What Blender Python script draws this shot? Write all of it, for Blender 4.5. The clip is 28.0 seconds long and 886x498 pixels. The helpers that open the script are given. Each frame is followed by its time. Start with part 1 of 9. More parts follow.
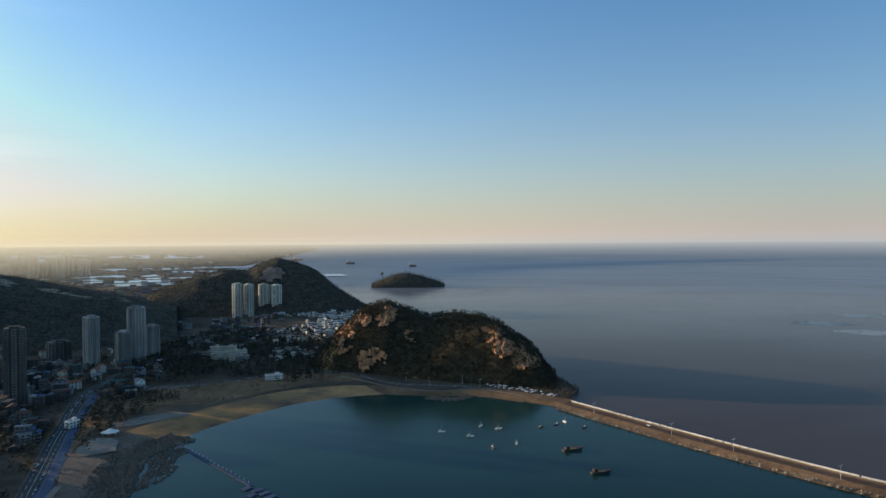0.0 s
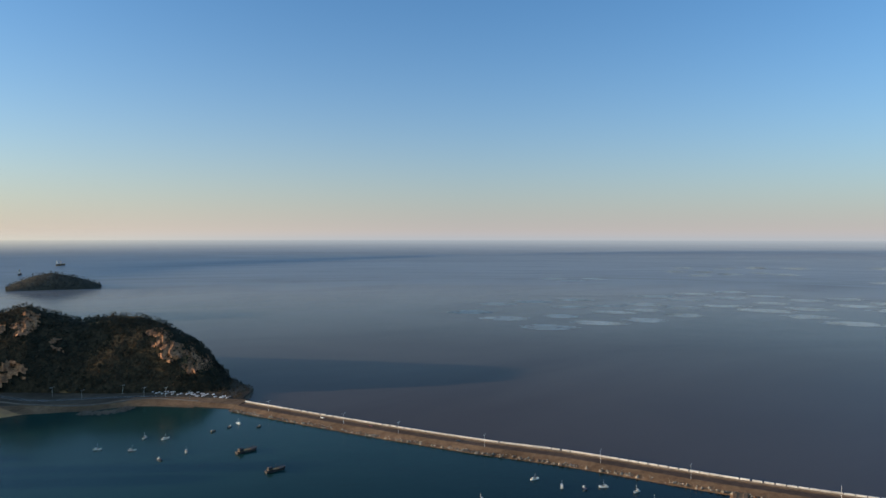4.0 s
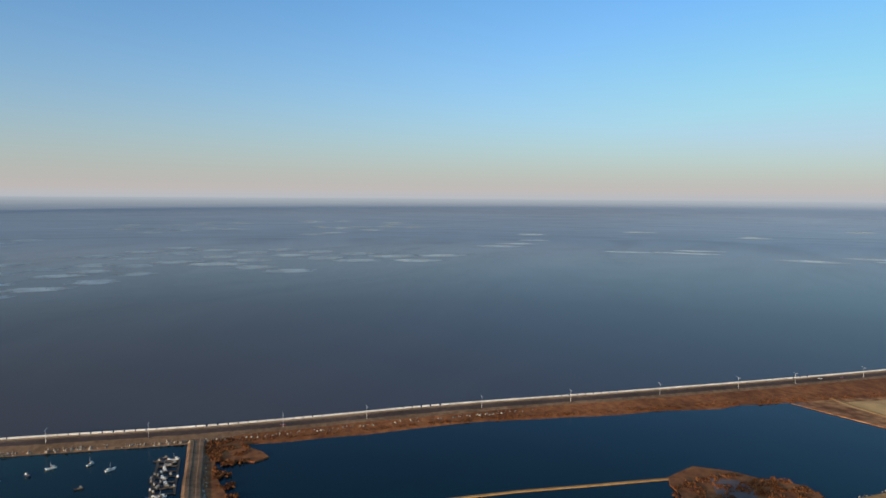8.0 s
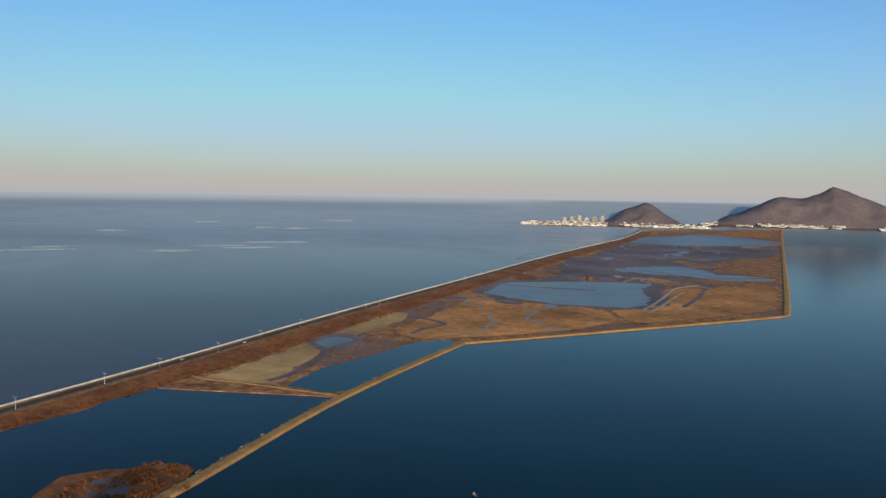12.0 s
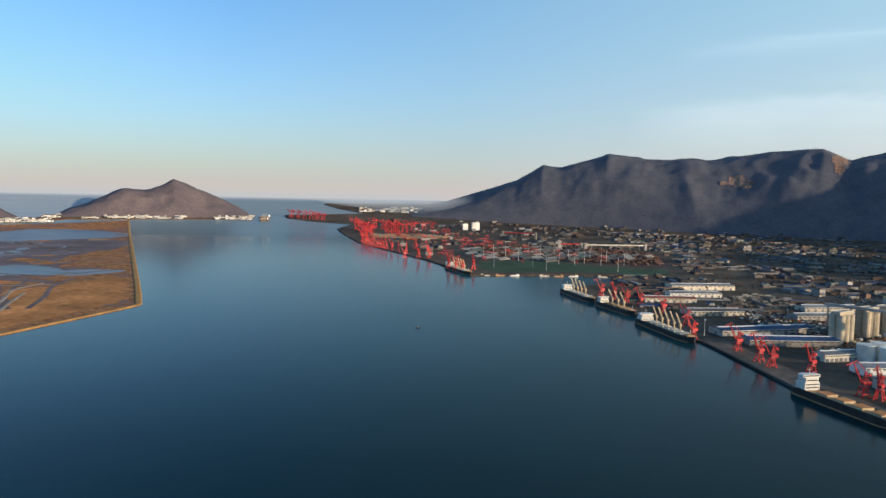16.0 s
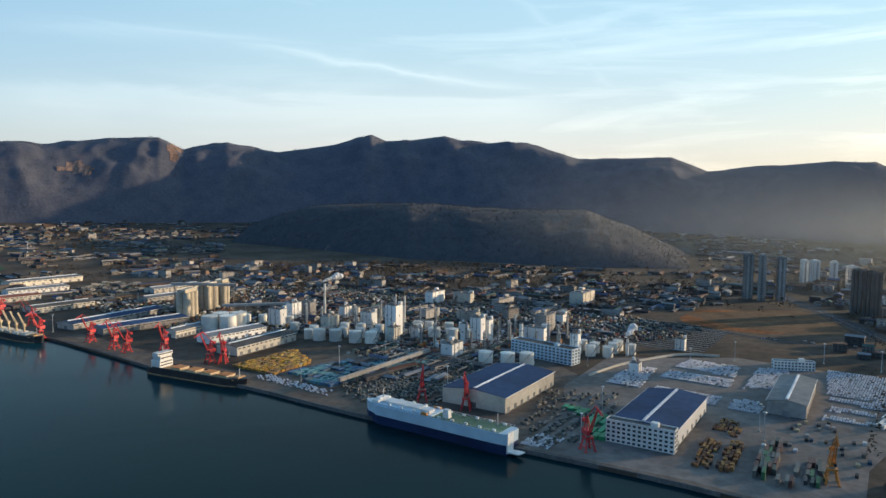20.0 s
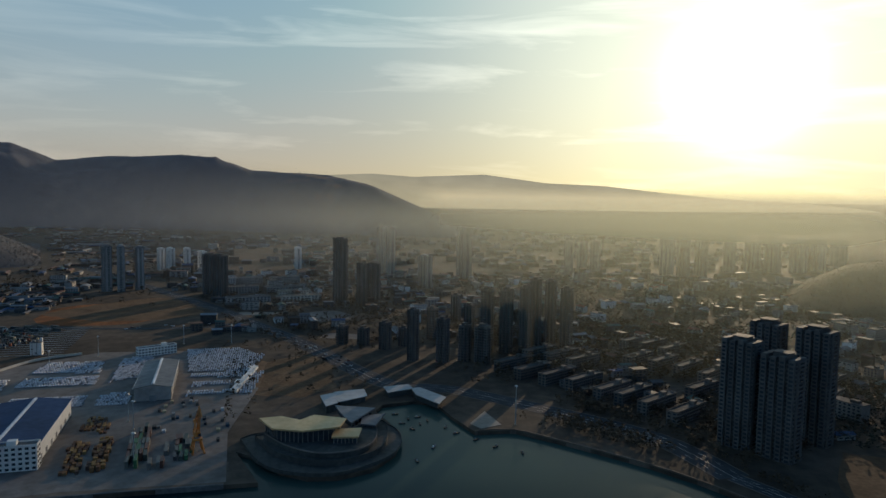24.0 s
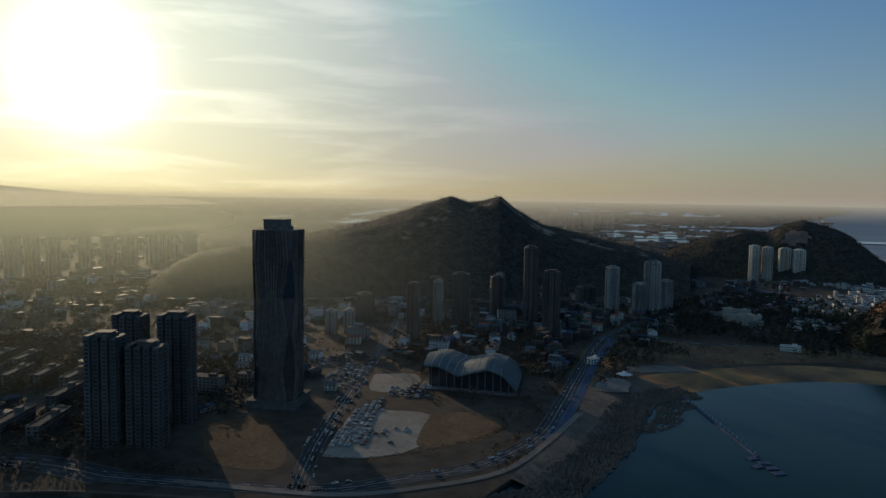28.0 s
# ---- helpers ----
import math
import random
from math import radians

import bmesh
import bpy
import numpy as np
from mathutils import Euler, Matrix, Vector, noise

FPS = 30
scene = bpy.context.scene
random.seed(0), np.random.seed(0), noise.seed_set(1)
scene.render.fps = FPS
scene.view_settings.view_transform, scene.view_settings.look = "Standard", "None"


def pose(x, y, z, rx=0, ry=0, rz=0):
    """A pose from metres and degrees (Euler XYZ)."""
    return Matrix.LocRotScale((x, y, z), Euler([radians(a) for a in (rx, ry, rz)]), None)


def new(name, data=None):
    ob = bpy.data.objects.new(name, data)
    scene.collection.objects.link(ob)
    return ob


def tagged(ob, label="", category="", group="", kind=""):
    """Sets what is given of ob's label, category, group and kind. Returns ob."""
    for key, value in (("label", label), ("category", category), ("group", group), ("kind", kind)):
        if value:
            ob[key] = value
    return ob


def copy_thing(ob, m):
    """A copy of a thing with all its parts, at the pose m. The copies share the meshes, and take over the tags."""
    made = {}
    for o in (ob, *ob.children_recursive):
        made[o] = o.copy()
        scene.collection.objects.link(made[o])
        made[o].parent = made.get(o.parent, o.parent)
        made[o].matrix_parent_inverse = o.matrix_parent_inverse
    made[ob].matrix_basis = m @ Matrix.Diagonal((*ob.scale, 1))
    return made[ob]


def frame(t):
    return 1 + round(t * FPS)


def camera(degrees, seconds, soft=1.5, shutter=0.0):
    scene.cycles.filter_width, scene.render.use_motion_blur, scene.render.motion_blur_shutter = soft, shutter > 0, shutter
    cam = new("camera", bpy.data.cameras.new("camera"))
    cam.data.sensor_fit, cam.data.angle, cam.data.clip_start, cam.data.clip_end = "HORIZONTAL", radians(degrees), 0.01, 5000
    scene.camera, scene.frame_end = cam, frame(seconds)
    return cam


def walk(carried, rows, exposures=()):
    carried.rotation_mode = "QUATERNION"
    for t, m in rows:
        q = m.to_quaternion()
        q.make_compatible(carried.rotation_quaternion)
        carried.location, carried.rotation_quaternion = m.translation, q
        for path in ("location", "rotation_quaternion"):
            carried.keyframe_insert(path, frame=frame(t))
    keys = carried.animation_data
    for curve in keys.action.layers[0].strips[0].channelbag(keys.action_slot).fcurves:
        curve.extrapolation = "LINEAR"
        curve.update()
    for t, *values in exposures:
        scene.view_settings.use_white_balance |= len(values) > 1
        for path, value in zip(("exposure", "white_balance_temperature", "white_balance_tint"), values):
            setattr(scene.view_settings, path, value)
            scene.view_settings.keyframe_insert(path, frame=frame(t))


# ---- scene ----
EYE = 200.0  # the aircraft's height over the water, metres
cam = camera(64.96, 28.0)
# seconds, yaw, pitch, roll: the camera hangs in the air and turns once round
TURN = [
    (0, 0.00, -0.72, -0.41), (0.5, -3.02, -0.84, -0.36), (1, -6.02, -0.92, -0.26), (1.5, -9.15, -0.96, -0.15),
    (2, -12.13, -0.93, -0.09), (2.5, -15.33, -0.98, -0.06), (4.5, -30.06, -0.93, 0.15), (5, -34.09, -0.90, 0.21),
    (5.5, -39.44, -1.48, 0.15), (6, -45.05, -2.39, 0.11), (6.5, -51.01, -3.23, 0.18), (7, -57.00, -3.93, 0.28),
    (7.5, -63.33, -4.29, 0.37), (8, -69.38, -4.42, 0.42), (8.5, -75.67, -4.44, 0.41), (9, -81.64, -4.46, 0.46),
    (9.5, -87.90, -4.52, 0.64), (10, -94.02, -4.56, 0.73), (10.5, -100.43, -4.55, 0.76), (11, -106.52, -4.55, 0.75),
    (11.5, -112.89, -4.51, 0.80), (12, -119.05, -4.50, 0.90), (12.5, -125.44, -4.44, 1.06), (14.5, -150.58, -4.31, 1.47),
    (15, -156.73, -4.28, 1.46), (15.5, -163.24, -4.28, 1.38), (16, -169.37, -4.25, 1.20), (16.5, -175.86, -4.27, 1.05),
    (17, -182.04, -4.24, 0.94), (17.5, -188.50, -4.29, 0.97), (18, -194.60, -4.33, 0.94), (18.5, -201.04, -4.38, 0.87),
    (19, -207.22, -4.40, 0.77), (19.5, -213.67, -4.46, 0.67), (20, -219.82, -4.53, 0.58), (20.5, -226.19, -4.59, 0.54),
    (21, -232.32, -4.64, 0.51), (21.5, -238.69, -4.68, 0.53), (23.5, -263.49, -4.61, 0.94), (24, -269.54, -4.58, 0.97),
    (24.5, -275.99, -4.53, 0.95), (25, -281.78, -4.55, 0.91), (25.5, -288.21, -4.53, 0.92), (26, -294.34, -4.50, 0.91),
    (26.5, -300.80, -4.45, 0.89), (27, -306.90, -4.43, 0.89), (27.5, -313.32, -4.35, 0.92), (28, -319.30, -4.30, 0.90),
]
EXPOSURES = ((0, 0.03, 6800, 10), (2, 0.06, 6620, 10), (5, 0.02, 6410, 10), (8, 0.02, 6420, 10), (9, -0.05, 6500, 10), (10, -0.10, 6526, 10), (12, -0.10, 6580, 10), (15, 0.10, 6680, 10), (17, 0.28, 6640, 10), (19, 0.31, 6740, 10), (20, 0.33, 6800, 10), (21, 0.25, 6860, 10), (23.5, -0.50, 6700, 10), (24.5, -0.95, 6580, 10), (25, -1.10, 6520, 10), (26, -1.40, 6553, 10), (27, -1.40, 6586, 10), (28, -1.00, 6620, 10))
walk(cam, [(t, pose(0, 0, EYE, 90 + p, 0, y) @ pose(0, 0, 0, 0, 0, r)) for t, y, p, r in TURN], EXPOSURES)

# ---- world and sun ----
SUN_AZ, SUN_EL = radians(292.1), radians(8.8)
TO_SUN = Vector((math.sin(SUN_AZ) * math.cos(SUN_EL), math.cos(SUN_AZ) * math.cos(SUN_EL), math.sin(SUN_EL)))


def node(tree, kind, x=None, **given):
    """A node with its inputs set; a tuple (node, output) is linked."""
    n = tree.nodes.new(kind)
    x = x or {}
    if "operation" in x:
        n.operation = x["operation"]
    if "use_clamp" in x:
        n.use_clamp = x["use_clamp"]
    if "data_type" in x:
        n.data_type, n.blend_type = x["data_type"], x["blend_type"]
    for key, value in given.items():
        slot = n.inputs[int(key[1:])] if key[0] == "i" and key[1:].isdigit() else n.inputs[key.replace("_", " ")]
        if isinstance(value, tuple) and len(value) == 2 and hasattr(value[0], "outputs"):
            tree.links.new(value[0].outputs[value[1]], slot)
        else:
            slot.default_value = value
    return n


def math_node(tree, op, a, b=0.0, c=0.0, clamp=False):
    return node(tree, "ShaderNodeMath", {"operation": op, "use_clamp": clamp}, i0=a, i1=b, i2=c)


def mix_rgb(tree, kind, fac, a, b):
    n = node(tree, "ShaderNodeMix", {"data_type": "RGBA", "blend_type": kind}, i0=fac, i6=a, i7=b)
    return n


world = bpy.data.worlds.new("sky")
scene.world = world
world.use_nodes = True
wt = world.node_tree
wt.nodes.clear()
sky = node(wt, "ShaderNodeTexSky")
sky.sky_type, sky.sun_disc, sky.sun_elevation, sky.sun_rotation = "NISHITA", False, SUN_EL, SUN_AZ
sky.altitude, sky.air_density, sky.dust_density, sky.ozone_density = 100.0, 1.0, 1.0, 2.0
coord = node(wt, "ShaderNodeTexCoord")
split = node(wt, "ShaderNodeSeparateXYZ", i0=(coord, "Generated"))
# thin streaks of cirrus on the landward side
stretch = node(wt, "ShaderNodeMapping", i0=(coord, "Generated"), Scale=(2.2, 2.2, 17.0), Rotation=(0.12, -0.10, 0.3))
wisps = node(wt, "ShaderNodeTexNoise", i0=(stretch, 0), Scale=1.6, Detail=6.0, Roughness=0.55, Distortion=0.5)
wisp = node(wt, "ShaderNodeMapRange", i0=(wisps, 0), i1=0.50, i2=0.72, i3=0.0, i4=0.9)
west = node(wt, "ShaderNodeVectorMath", {"operation": "DOT_PRODUCT"}, i0=(coord, "Generated"), i1=(-0.996, -0.087, 0.0))
landward = node(wt, "ShaderNodeMapRange", i0=(west, "Value"), i1=0.32, i2=0.92, i3=0.0, i4=0.8)
# single long wisps of cirrus
def streak(p, q, width, strength, fray, under=1.0):
    """One wisp from p to q, so wide above its line and under times as wide below it."""
    p, q = Vector(p), Vector(q)
    across, middle_ = p.cross(q).normalized(), (p + q).normalized()
    bend = math_node(wt, "MULTIPLY", (math_node(wt, "SUBTRACT", (wisps, 0), 0.5), 0), fray)
    off = math_node(wt, "ADD", (node(wt, "ShaderNodeVectorMath", {"operation": "DOT_PRODUCT"}, i0=(coord, "Generated"), i1=tuple(across)), "Value"), (bend, 0))
    away = math_node(wt, "MAXIMUM", (math_node(wt, "MULTIPLY", (off, 0), 1.0 / (width * under)), 0), (math_node(wt, "MULTIPLY", (off, 0), -1.0 / width), 0))
    body = math_node(wt, "EXPONENT", (math_node(wt, "MULTIPLY", (math_node(wt, "POWER", (away, 0), 1.4), 0), -1.0), 0))
    reach_ = middle_.dot(p)
    ends = node(wt, "ShaderNodeMapRange", i0=(node(wt, "ShaderNodeVectorMath", {"operation": "DOT_PRODUCT"}, i0=(coord, "Generated"), i1=tuple(middle_)), "Value"), i1=reach_ - 0.01, i2=reach_ + 0.03, i3=0.0, i4=strength)
    return math_node(wt, "MULTIPLY", (body, 0), (ends, 0))


lines = [streak((-0.4005, -0.8953, 0.1951), (-0.7135, -0.6847, 0.1487), 0.006, 0.30, 0.05), streak((-0.6971, -0.669, 0.2576), (-0.7654, -0.6178, 0.1804), 0.006, 0.28, 0.05),
         streak((-0.09, -0.989, 0.112), (-0.76, -0.638, 0.120), 0.008, 0.15, 0.07, 4.5), streak((-0.20, -0.955, 0.20), (-0.42, -0.885, 0.205), 0.007, 0.22, 0.05)]
# the sun's aureole in the haze
near_sun = node(wt, "ShaderNodeVectorMath", {"operation": "DOT_PRODUCT"}, i0=(coord, "Generated"), i1=tuple(TO_SUN))
cloud_side = math_node(wt, "MULTIPLY", (landward, 0), (node(wt, "ShaderNodeMapRange", i0=(near_sun, "Value"), i1=0.70, i2=0.95, i3=0.36, i4=1.1), 0))
cloud = math_node(wt, "MULTIPLY", (wisp, 0), (cloud_side, 0))
for line_ in lines:
    cloud = math_node(wt, "MAXIMUM", (cloud, 0), (line_, 0))
core = math_node(wt, "POWER", (math_node(wt, "MAXIMUM", (near_sun, "Value"), 0.0), 0), 500.0)
wide = math_node(wt, "POWER", (math_node(wt, "MAXIMUM", (near_sun, "Value"), 0.0), 0), 18.0)
# haze: the sky pales to a warm grey towards the horizon
up = math_node(wt, "MAXIMUM", (split, "Z"), 0.0)
low = math_node(wt, "EXPONENT", (math_node(wt, "MULTIPLY", (up, 0), -9.5), 0))
tinted = mix_rgb(wt, "MULTIPLY", 1.0, (sky, 0), (0.79, 1.38, 1.90, 1.0))
clear = mix_rgb(wt, "DARKEN", 1.0, (tinted, 2), (4.8, 6.3, 8.0, 1.0))
inland = node(wt, "ShaderNodeVectorMath", {"operation": "DOT_PRODUCT"}, i0=(coord, "Generated"), i1=(-0.866, -0.5, 0.0))
clear = mix_rgb(wt, "MIX", (node(wt, "ShaderNodeMapRange", i0=(inland, "Value"), i1=0.05, i2=0.85, i3=0.0, i4=0.72), 0), (clear, 2), (3.05, 5.5, 6.8, 1.0))
veil_low = math_node(wt, "EXPONENT", (math_node(wt, "MULTIPLY", (up, 0), -8.5), 0))
veil = math_node(wt, "MULTIPLY", (veil_low, 0), (node(wt, "ShaderNodeMapRange", i0=(inland, "Value"), i1=0.35, i2=0.95, i3=0.0, i4=0.65), 0))
clear = mix_rgb(wt, "MIX", (veil, 0), (clear, 2), (7.6, 7.4, 7.0, 1.0))
sunside = math_node(wt, "POWER", (node(wt, "ShaderNodeMapRange", i0=(near_sun, "Value"), i1=0.2, i2=1.0), 0), 3.6)
peach = mix_rgb(wt, "MIX", (node(wt, "ShaderNodeMapRange", i0=(near_sun, "Value"), i1=-0.1, i2=0.85), 0), (4.75, 4.25, 4.15, 1.0), (6.9, 5.7, 4.6, 1.0))
mist = mix_rgb(wt, "MIX", (sunside, 0), (peach, 2), (8.8, 7.0, 2.9, 1.0))
hazy = mix_rgb(wt, "MIX", (math_node(wt, "MULTIPLY", (low, 0), 0.92), 0), (clear, 2), (mist, 2))
glow1 = node(wt, "ShaderNodeVectorMath", {"operation": "SCALE"}, i0=(0.97, 0.91, 0.56), Scale=(math_node(wt, "MULTIPLY", (wide, 0), 11.0), 0))
glow2 = node(wt, "ShaderNodeVectorMath", {"operation": "SCALE"}, i0=(1.0, 0.93, 0.76), Scale=(math_node(wt, "MULTIPLY", (core, 0), 34.0), 0))
glow = node(wt, "ShaderNodeVectorMath", {"operation": "ADD"}, i0=(glow1, 0), i1=(glow2, 0))
lit = node(wt, "ShaderNodeVectorMath", {"operation": "ADD"}, i0=(hazy, 2), i1=(glow, 0))
thin = node(wt, "ShaderNodeVectorMath", {"operation": "ADD"}, i0=(node(wt, "ShaderNodeVectorMath", {"operation": "SCALE"}, i0=(lit, 0), Scale=1.12), 0), i1=(4.6, 4.2, 3.4))
total = mix_rgb(wt, "MIX", (cloud, 0), (lit, 0), (thin, 0))
bg = node(wt, "ShaderNodeBackground", Color=(total, 2), Strength=0.12)
node(wt, "ShaderNodeOutputWorld", Surface=(bg, 0))

lamp = bpy.data.lights.new("sun", "SUN")
lamp.energy, lamp.angle, lamp.color = 5.0, radians(0.53), (1.0, 0.77, 0.52)
sun = new("sun", lamp)
sun.rotation_mode = "QUATERNION"
sun.rotation_quaternion = TO_SUN.to_track_quat("Z", "Y")

# ---- materials ----
def material(name, a, b, size=3.0, rough=0.8, metal=0.0, bump=0.15, wide=0.25, spec=0.4, per=0.0, tint=None):
    """A worn surface: two colours mixed by grain of that size (metres), wider stains, fine relief.
    per: how much the shade varies from object to object."""
    if rough >= 0.65:
        spec = min(spec, 0.12)
    m = bpy.data.materials.new(name)
    m.use_nodes = True
    t = m.node_tree
    t.nodes.clear()
    geo = node(t, "ShaderNodeNewGeometry")
    fine = node(t, "ShaderNodeTexNoise", i0=(geo, "Position"), Scale=1.0 / size, Detail=5.0, Roughness=0.62)
    broad = node(t, "ShaderNodeTexNoise", i0=(geo, "Position"), Scale=0.11 / size, Detail=4.0, Roughness=0.55)
    f = node(t, "ShaderNodeMapRange", i0=(fine, 0), i1=0.32, i2=0.68)
    base = mix_rgb(t, "MIX", (f, 0), (*a, 1), (*b, 1))
    v = node(t, "ShaderNodeMapRange", i0=(broad, 0), i1=0.3, i2=0.7, i3=1.0 - wide, i4=1.0 + wide)
    out = node(t, "ShaderNodeVectorMath", {"operation": "SCALE"}, i0=(base, 2), Scale=(v, 0))
    if per:
        info = node(t, "ShaderNodeObjectInfo")
        r = node(t, "ShaderNodeMapRange", i0=(info, "Random"), i3=1.0 - per, i4=1.0 + per)
        out = node(t, "ShaderNodeVectorMath", {"operation": "SCALE"}, i0=(out, 0), Scale=(r, 0))
    s = node(t, "ShaderNodeBsdfPrincipled", Base_Color=(out, 0), Roughness=rough, Metallic=metal, Specular_IOR_Level=spec)
    if bump:
        bm_ = node(t, "ShaderNodeBump", Strength=bump, Distance=size * 0.25, Height=(fine, 0))
        t.links.new(bm_.outputs[0], s.inputs["Normal"])
    node(t, "ShaderNodeOutputMaterial", Surface=(s, 0))
    return m


def many(name, colours, rough=0.5, metal=0.0, spread=0.2):
    """Paint that differs from loose piece to loose piece of one mesh."""
    m = bpy.data.materials.new(name)
    m.use_nodes = True
    t = m.node_tree
    t.nodes.clear()
    geo = node(t, "ShaderNodeNewGeometry")
    ramp = node(t, "ShaderNodeValToRGB", i0=(geo, "Random Per Island"))
    ramp.color_ramp.interpolation = "CONSTANT"
    e = ramp.color_ramp.elements
    while len(e) < len(colours):
        e.new(0.5)
    for i, c in enumerate(colours):
        e[i].position = i / len(colours)
        e[i].color = (*c, 1)
    dirt = node(t, "ShaderNodeTexNoise", i0=(geo, "Position"), Scale=0.5, Detail=4.0)
    v = node(t, "ShaderNodeMapRange", i0=(dirt, 0), i1=0.3, i2=0.7, i3=1.0 - spread, i4=1.0 + spread)
    out = node(t, "ShaderNodeVectorMath", {"operation": "SCALE"}, i0=(ramp, 0), Scale=(v, 0))
    s = node(t, "ShaderNodeBsdfPrincipled", Base_Color=(out, 0), Roughness=rough, Metallic=metal, Specular_IOR_Level=0.12 if rough >= 0.65 else 0.4)
    node(t, "ShaderNodeOutputMaterial", Surface=(s, 0))
    return m


def water_material():
    """Silty open sea outside the long dike, clear blue water inside it; both are painted paler far out as haze."""
    m = bpy.data.materials.new("sea_water")
    m.use_nodes = True
    t = m.node_tree
    t.nodes.clear()
    geo = node(t, "ShaderNodeNewGeometry")
    across = node(t, "ShaderNodeVectorMath", {"operation": "DOT_PRODUCT"}, i0=(geo, "Position"), i1=(0.806, 0.592, 0.0))
    outside = node(t, "ShaderNodeMapRange", i0=(across, "Value"), i1=600.0, i2=625.0)
    drift = node(t, "ShaderNodeMapping", i0=(geo, "Position"), Scale=(0.0011, 0.0024, 1.0), Rotation=(0, 0, 0.6))
    cloudy = node(t, "ShaderNodeTexNoise", i0=(drift, 0), Scale=1.0, Detail=5.0, Roughness=0.55, Distortion=0.8)
    silt = node(t, "ShaderNodeMapRange", i0=(cloudy, 0), i1=0.35, i2=0.68)
    sea = mix_rgb(t, "MIX", (silt, 0), (0.078, 0.062, 0.060, 1), (0.104, 0.084, 0.078, 1))
    deep = mix_rgb(t, "MIX", (silt, 0), (0.002, 0.016, 0.019, 1), (0.003, 0.026, 0.030, 1))
    shallow = mix_rgb(t, "MIX", (silt, 0), (0.013, 0.042, 0.036, 1), (0.024, 0.068, 0.056, 1))
    xyz = node(t, "ShaderNodeSeparateXYZ", i0=(geo, "Position"))
    head = node(t, "ShaderNodeMapRange", i0=(xyz, "Y"), i1=330.0, i2=720.0)
    lagoon = node(t, "ShaderNodeMapRange", i0=(across, "Value"), i1=390.0, i2=510.0)
    deep = mix_rgb(t, "MIX", (lagoon, 0), (deep, 2), (0.003, 0.013, 0.019, 1))
    flats = node(t, "ShaderNodeMapRange", i0=(across, "Value"), i1=-250.0, i2=300.0)
    flats = math_node(t, "MULTIPLY", (flats, 0), (node(t, "ShaderNodeMapRange", i0=(xyz, "Y"), i1=-150.0, i2=-700.0), 0))
    deep = mix_rgb(t, "MIX", (flats, 0), (deep, 2), (0.008, 0.040, 0.060, 1))
    bay = mix_rgb(t, "MIX", (head, 0), (deep, 2), (shallow, 2))
    # inlet: greener water, also lightened for the bright sky it reflects
    inner = math_node(t, "MULTIPLY", (node(t, "ShaderNodeMapRange", i0=(xyz, "X"), i1=-400.0, i2=-500.0), 0), (node(t, "ShaderNodeMapRange", i0=(xyz, "Y"), i1=-190.0, i2=-120.0), 0))
    bay = mix_rgb(t, "MIX", (inner, 0), (bay, 2), (0.055, 0.090, 0.075, 1))
    # farther bay water lightened: low-angle sky reflection put into the colour
    channel = node(t, "ShaderNodeMapRange", i0=(xyz, "Y"), i1=-500.0, i2=-2400.0)
    bay = mix_rgb(t, "MIX", (channel, 0), (bay, 2), (0.018, 0.120, 0.150, 1))
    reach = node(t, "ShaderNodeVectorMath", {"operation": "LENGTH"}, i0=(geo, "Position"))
    # distance haze put into the colour: the far sea pales with distance
    haze_tone = math_node(t, "MULTIPLY", (node(t, "ShaderNodeMapRange", i0=(reach, "Value"), i1=1300.0, i2=3900.0), 0), (node(t, "ShaderNodeMapRange", i0=(cloudy, 0), i1=0.3, i2=0.6, i3=0.6, i4=1.0), 0))
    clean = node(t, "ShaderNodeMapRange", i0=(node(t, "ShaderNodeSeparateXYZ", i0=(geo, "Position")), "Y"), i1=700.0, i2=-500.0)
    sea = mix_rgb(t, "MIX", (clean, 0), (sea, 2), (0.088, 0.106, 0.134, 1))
    sea = mix_rgb(t, "MIX", (math_node(t, "MULTIPLY", (haze_tone, 0), (node(t, "ShaderNodeMapRange", i0=(clean, 0), i3=0.8, i4=1.0), 0)), 0), (sea, 2), (0.36, 0.42, 0.47, 1))
    # the far bay is paled as haze in the same way
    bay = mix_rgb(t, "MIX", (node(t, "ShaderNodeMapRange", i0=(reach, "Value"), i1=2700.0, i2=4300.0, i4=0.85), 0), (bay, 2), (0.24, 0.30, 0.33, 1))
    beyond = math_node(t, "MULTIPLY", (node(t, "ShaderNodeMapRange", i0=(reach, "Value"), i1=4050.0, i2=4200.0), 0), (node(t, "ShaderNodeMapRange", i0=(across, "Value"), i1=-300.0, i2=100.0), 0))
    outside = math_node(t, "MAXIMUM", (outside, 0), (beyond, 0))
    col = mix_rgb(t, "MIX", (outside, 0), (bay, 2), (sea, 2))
    # reflection cut near the quay in place of the dark slopes mirrored there
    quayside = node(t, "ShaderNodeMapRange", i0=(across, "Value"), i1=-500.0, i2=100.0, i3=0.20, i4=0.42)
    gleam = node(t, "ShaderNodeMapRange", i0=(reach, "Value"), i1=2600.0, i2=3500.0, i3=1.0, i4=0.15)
    w1 = node(t, "ShaderNodeTexNoise", i0=(geo, "Position"), Scale=0.35, Detail=4.0, Roughness=0.6)
    w2 = node(t, "ShaderNodeTexNoise", i0=(geo, "Position"), Scale=0.02, Detail=3.0, Roughness=0.5)
    h = math_node(t, "ADD", (w1, 0), (math_node(t, "MULTIPLY", (w2, 0), 3.0), 0))
    b = node(t, "ShaderNodeBump", Strength=0.06, Distance=1.2, Height=(h, 0))
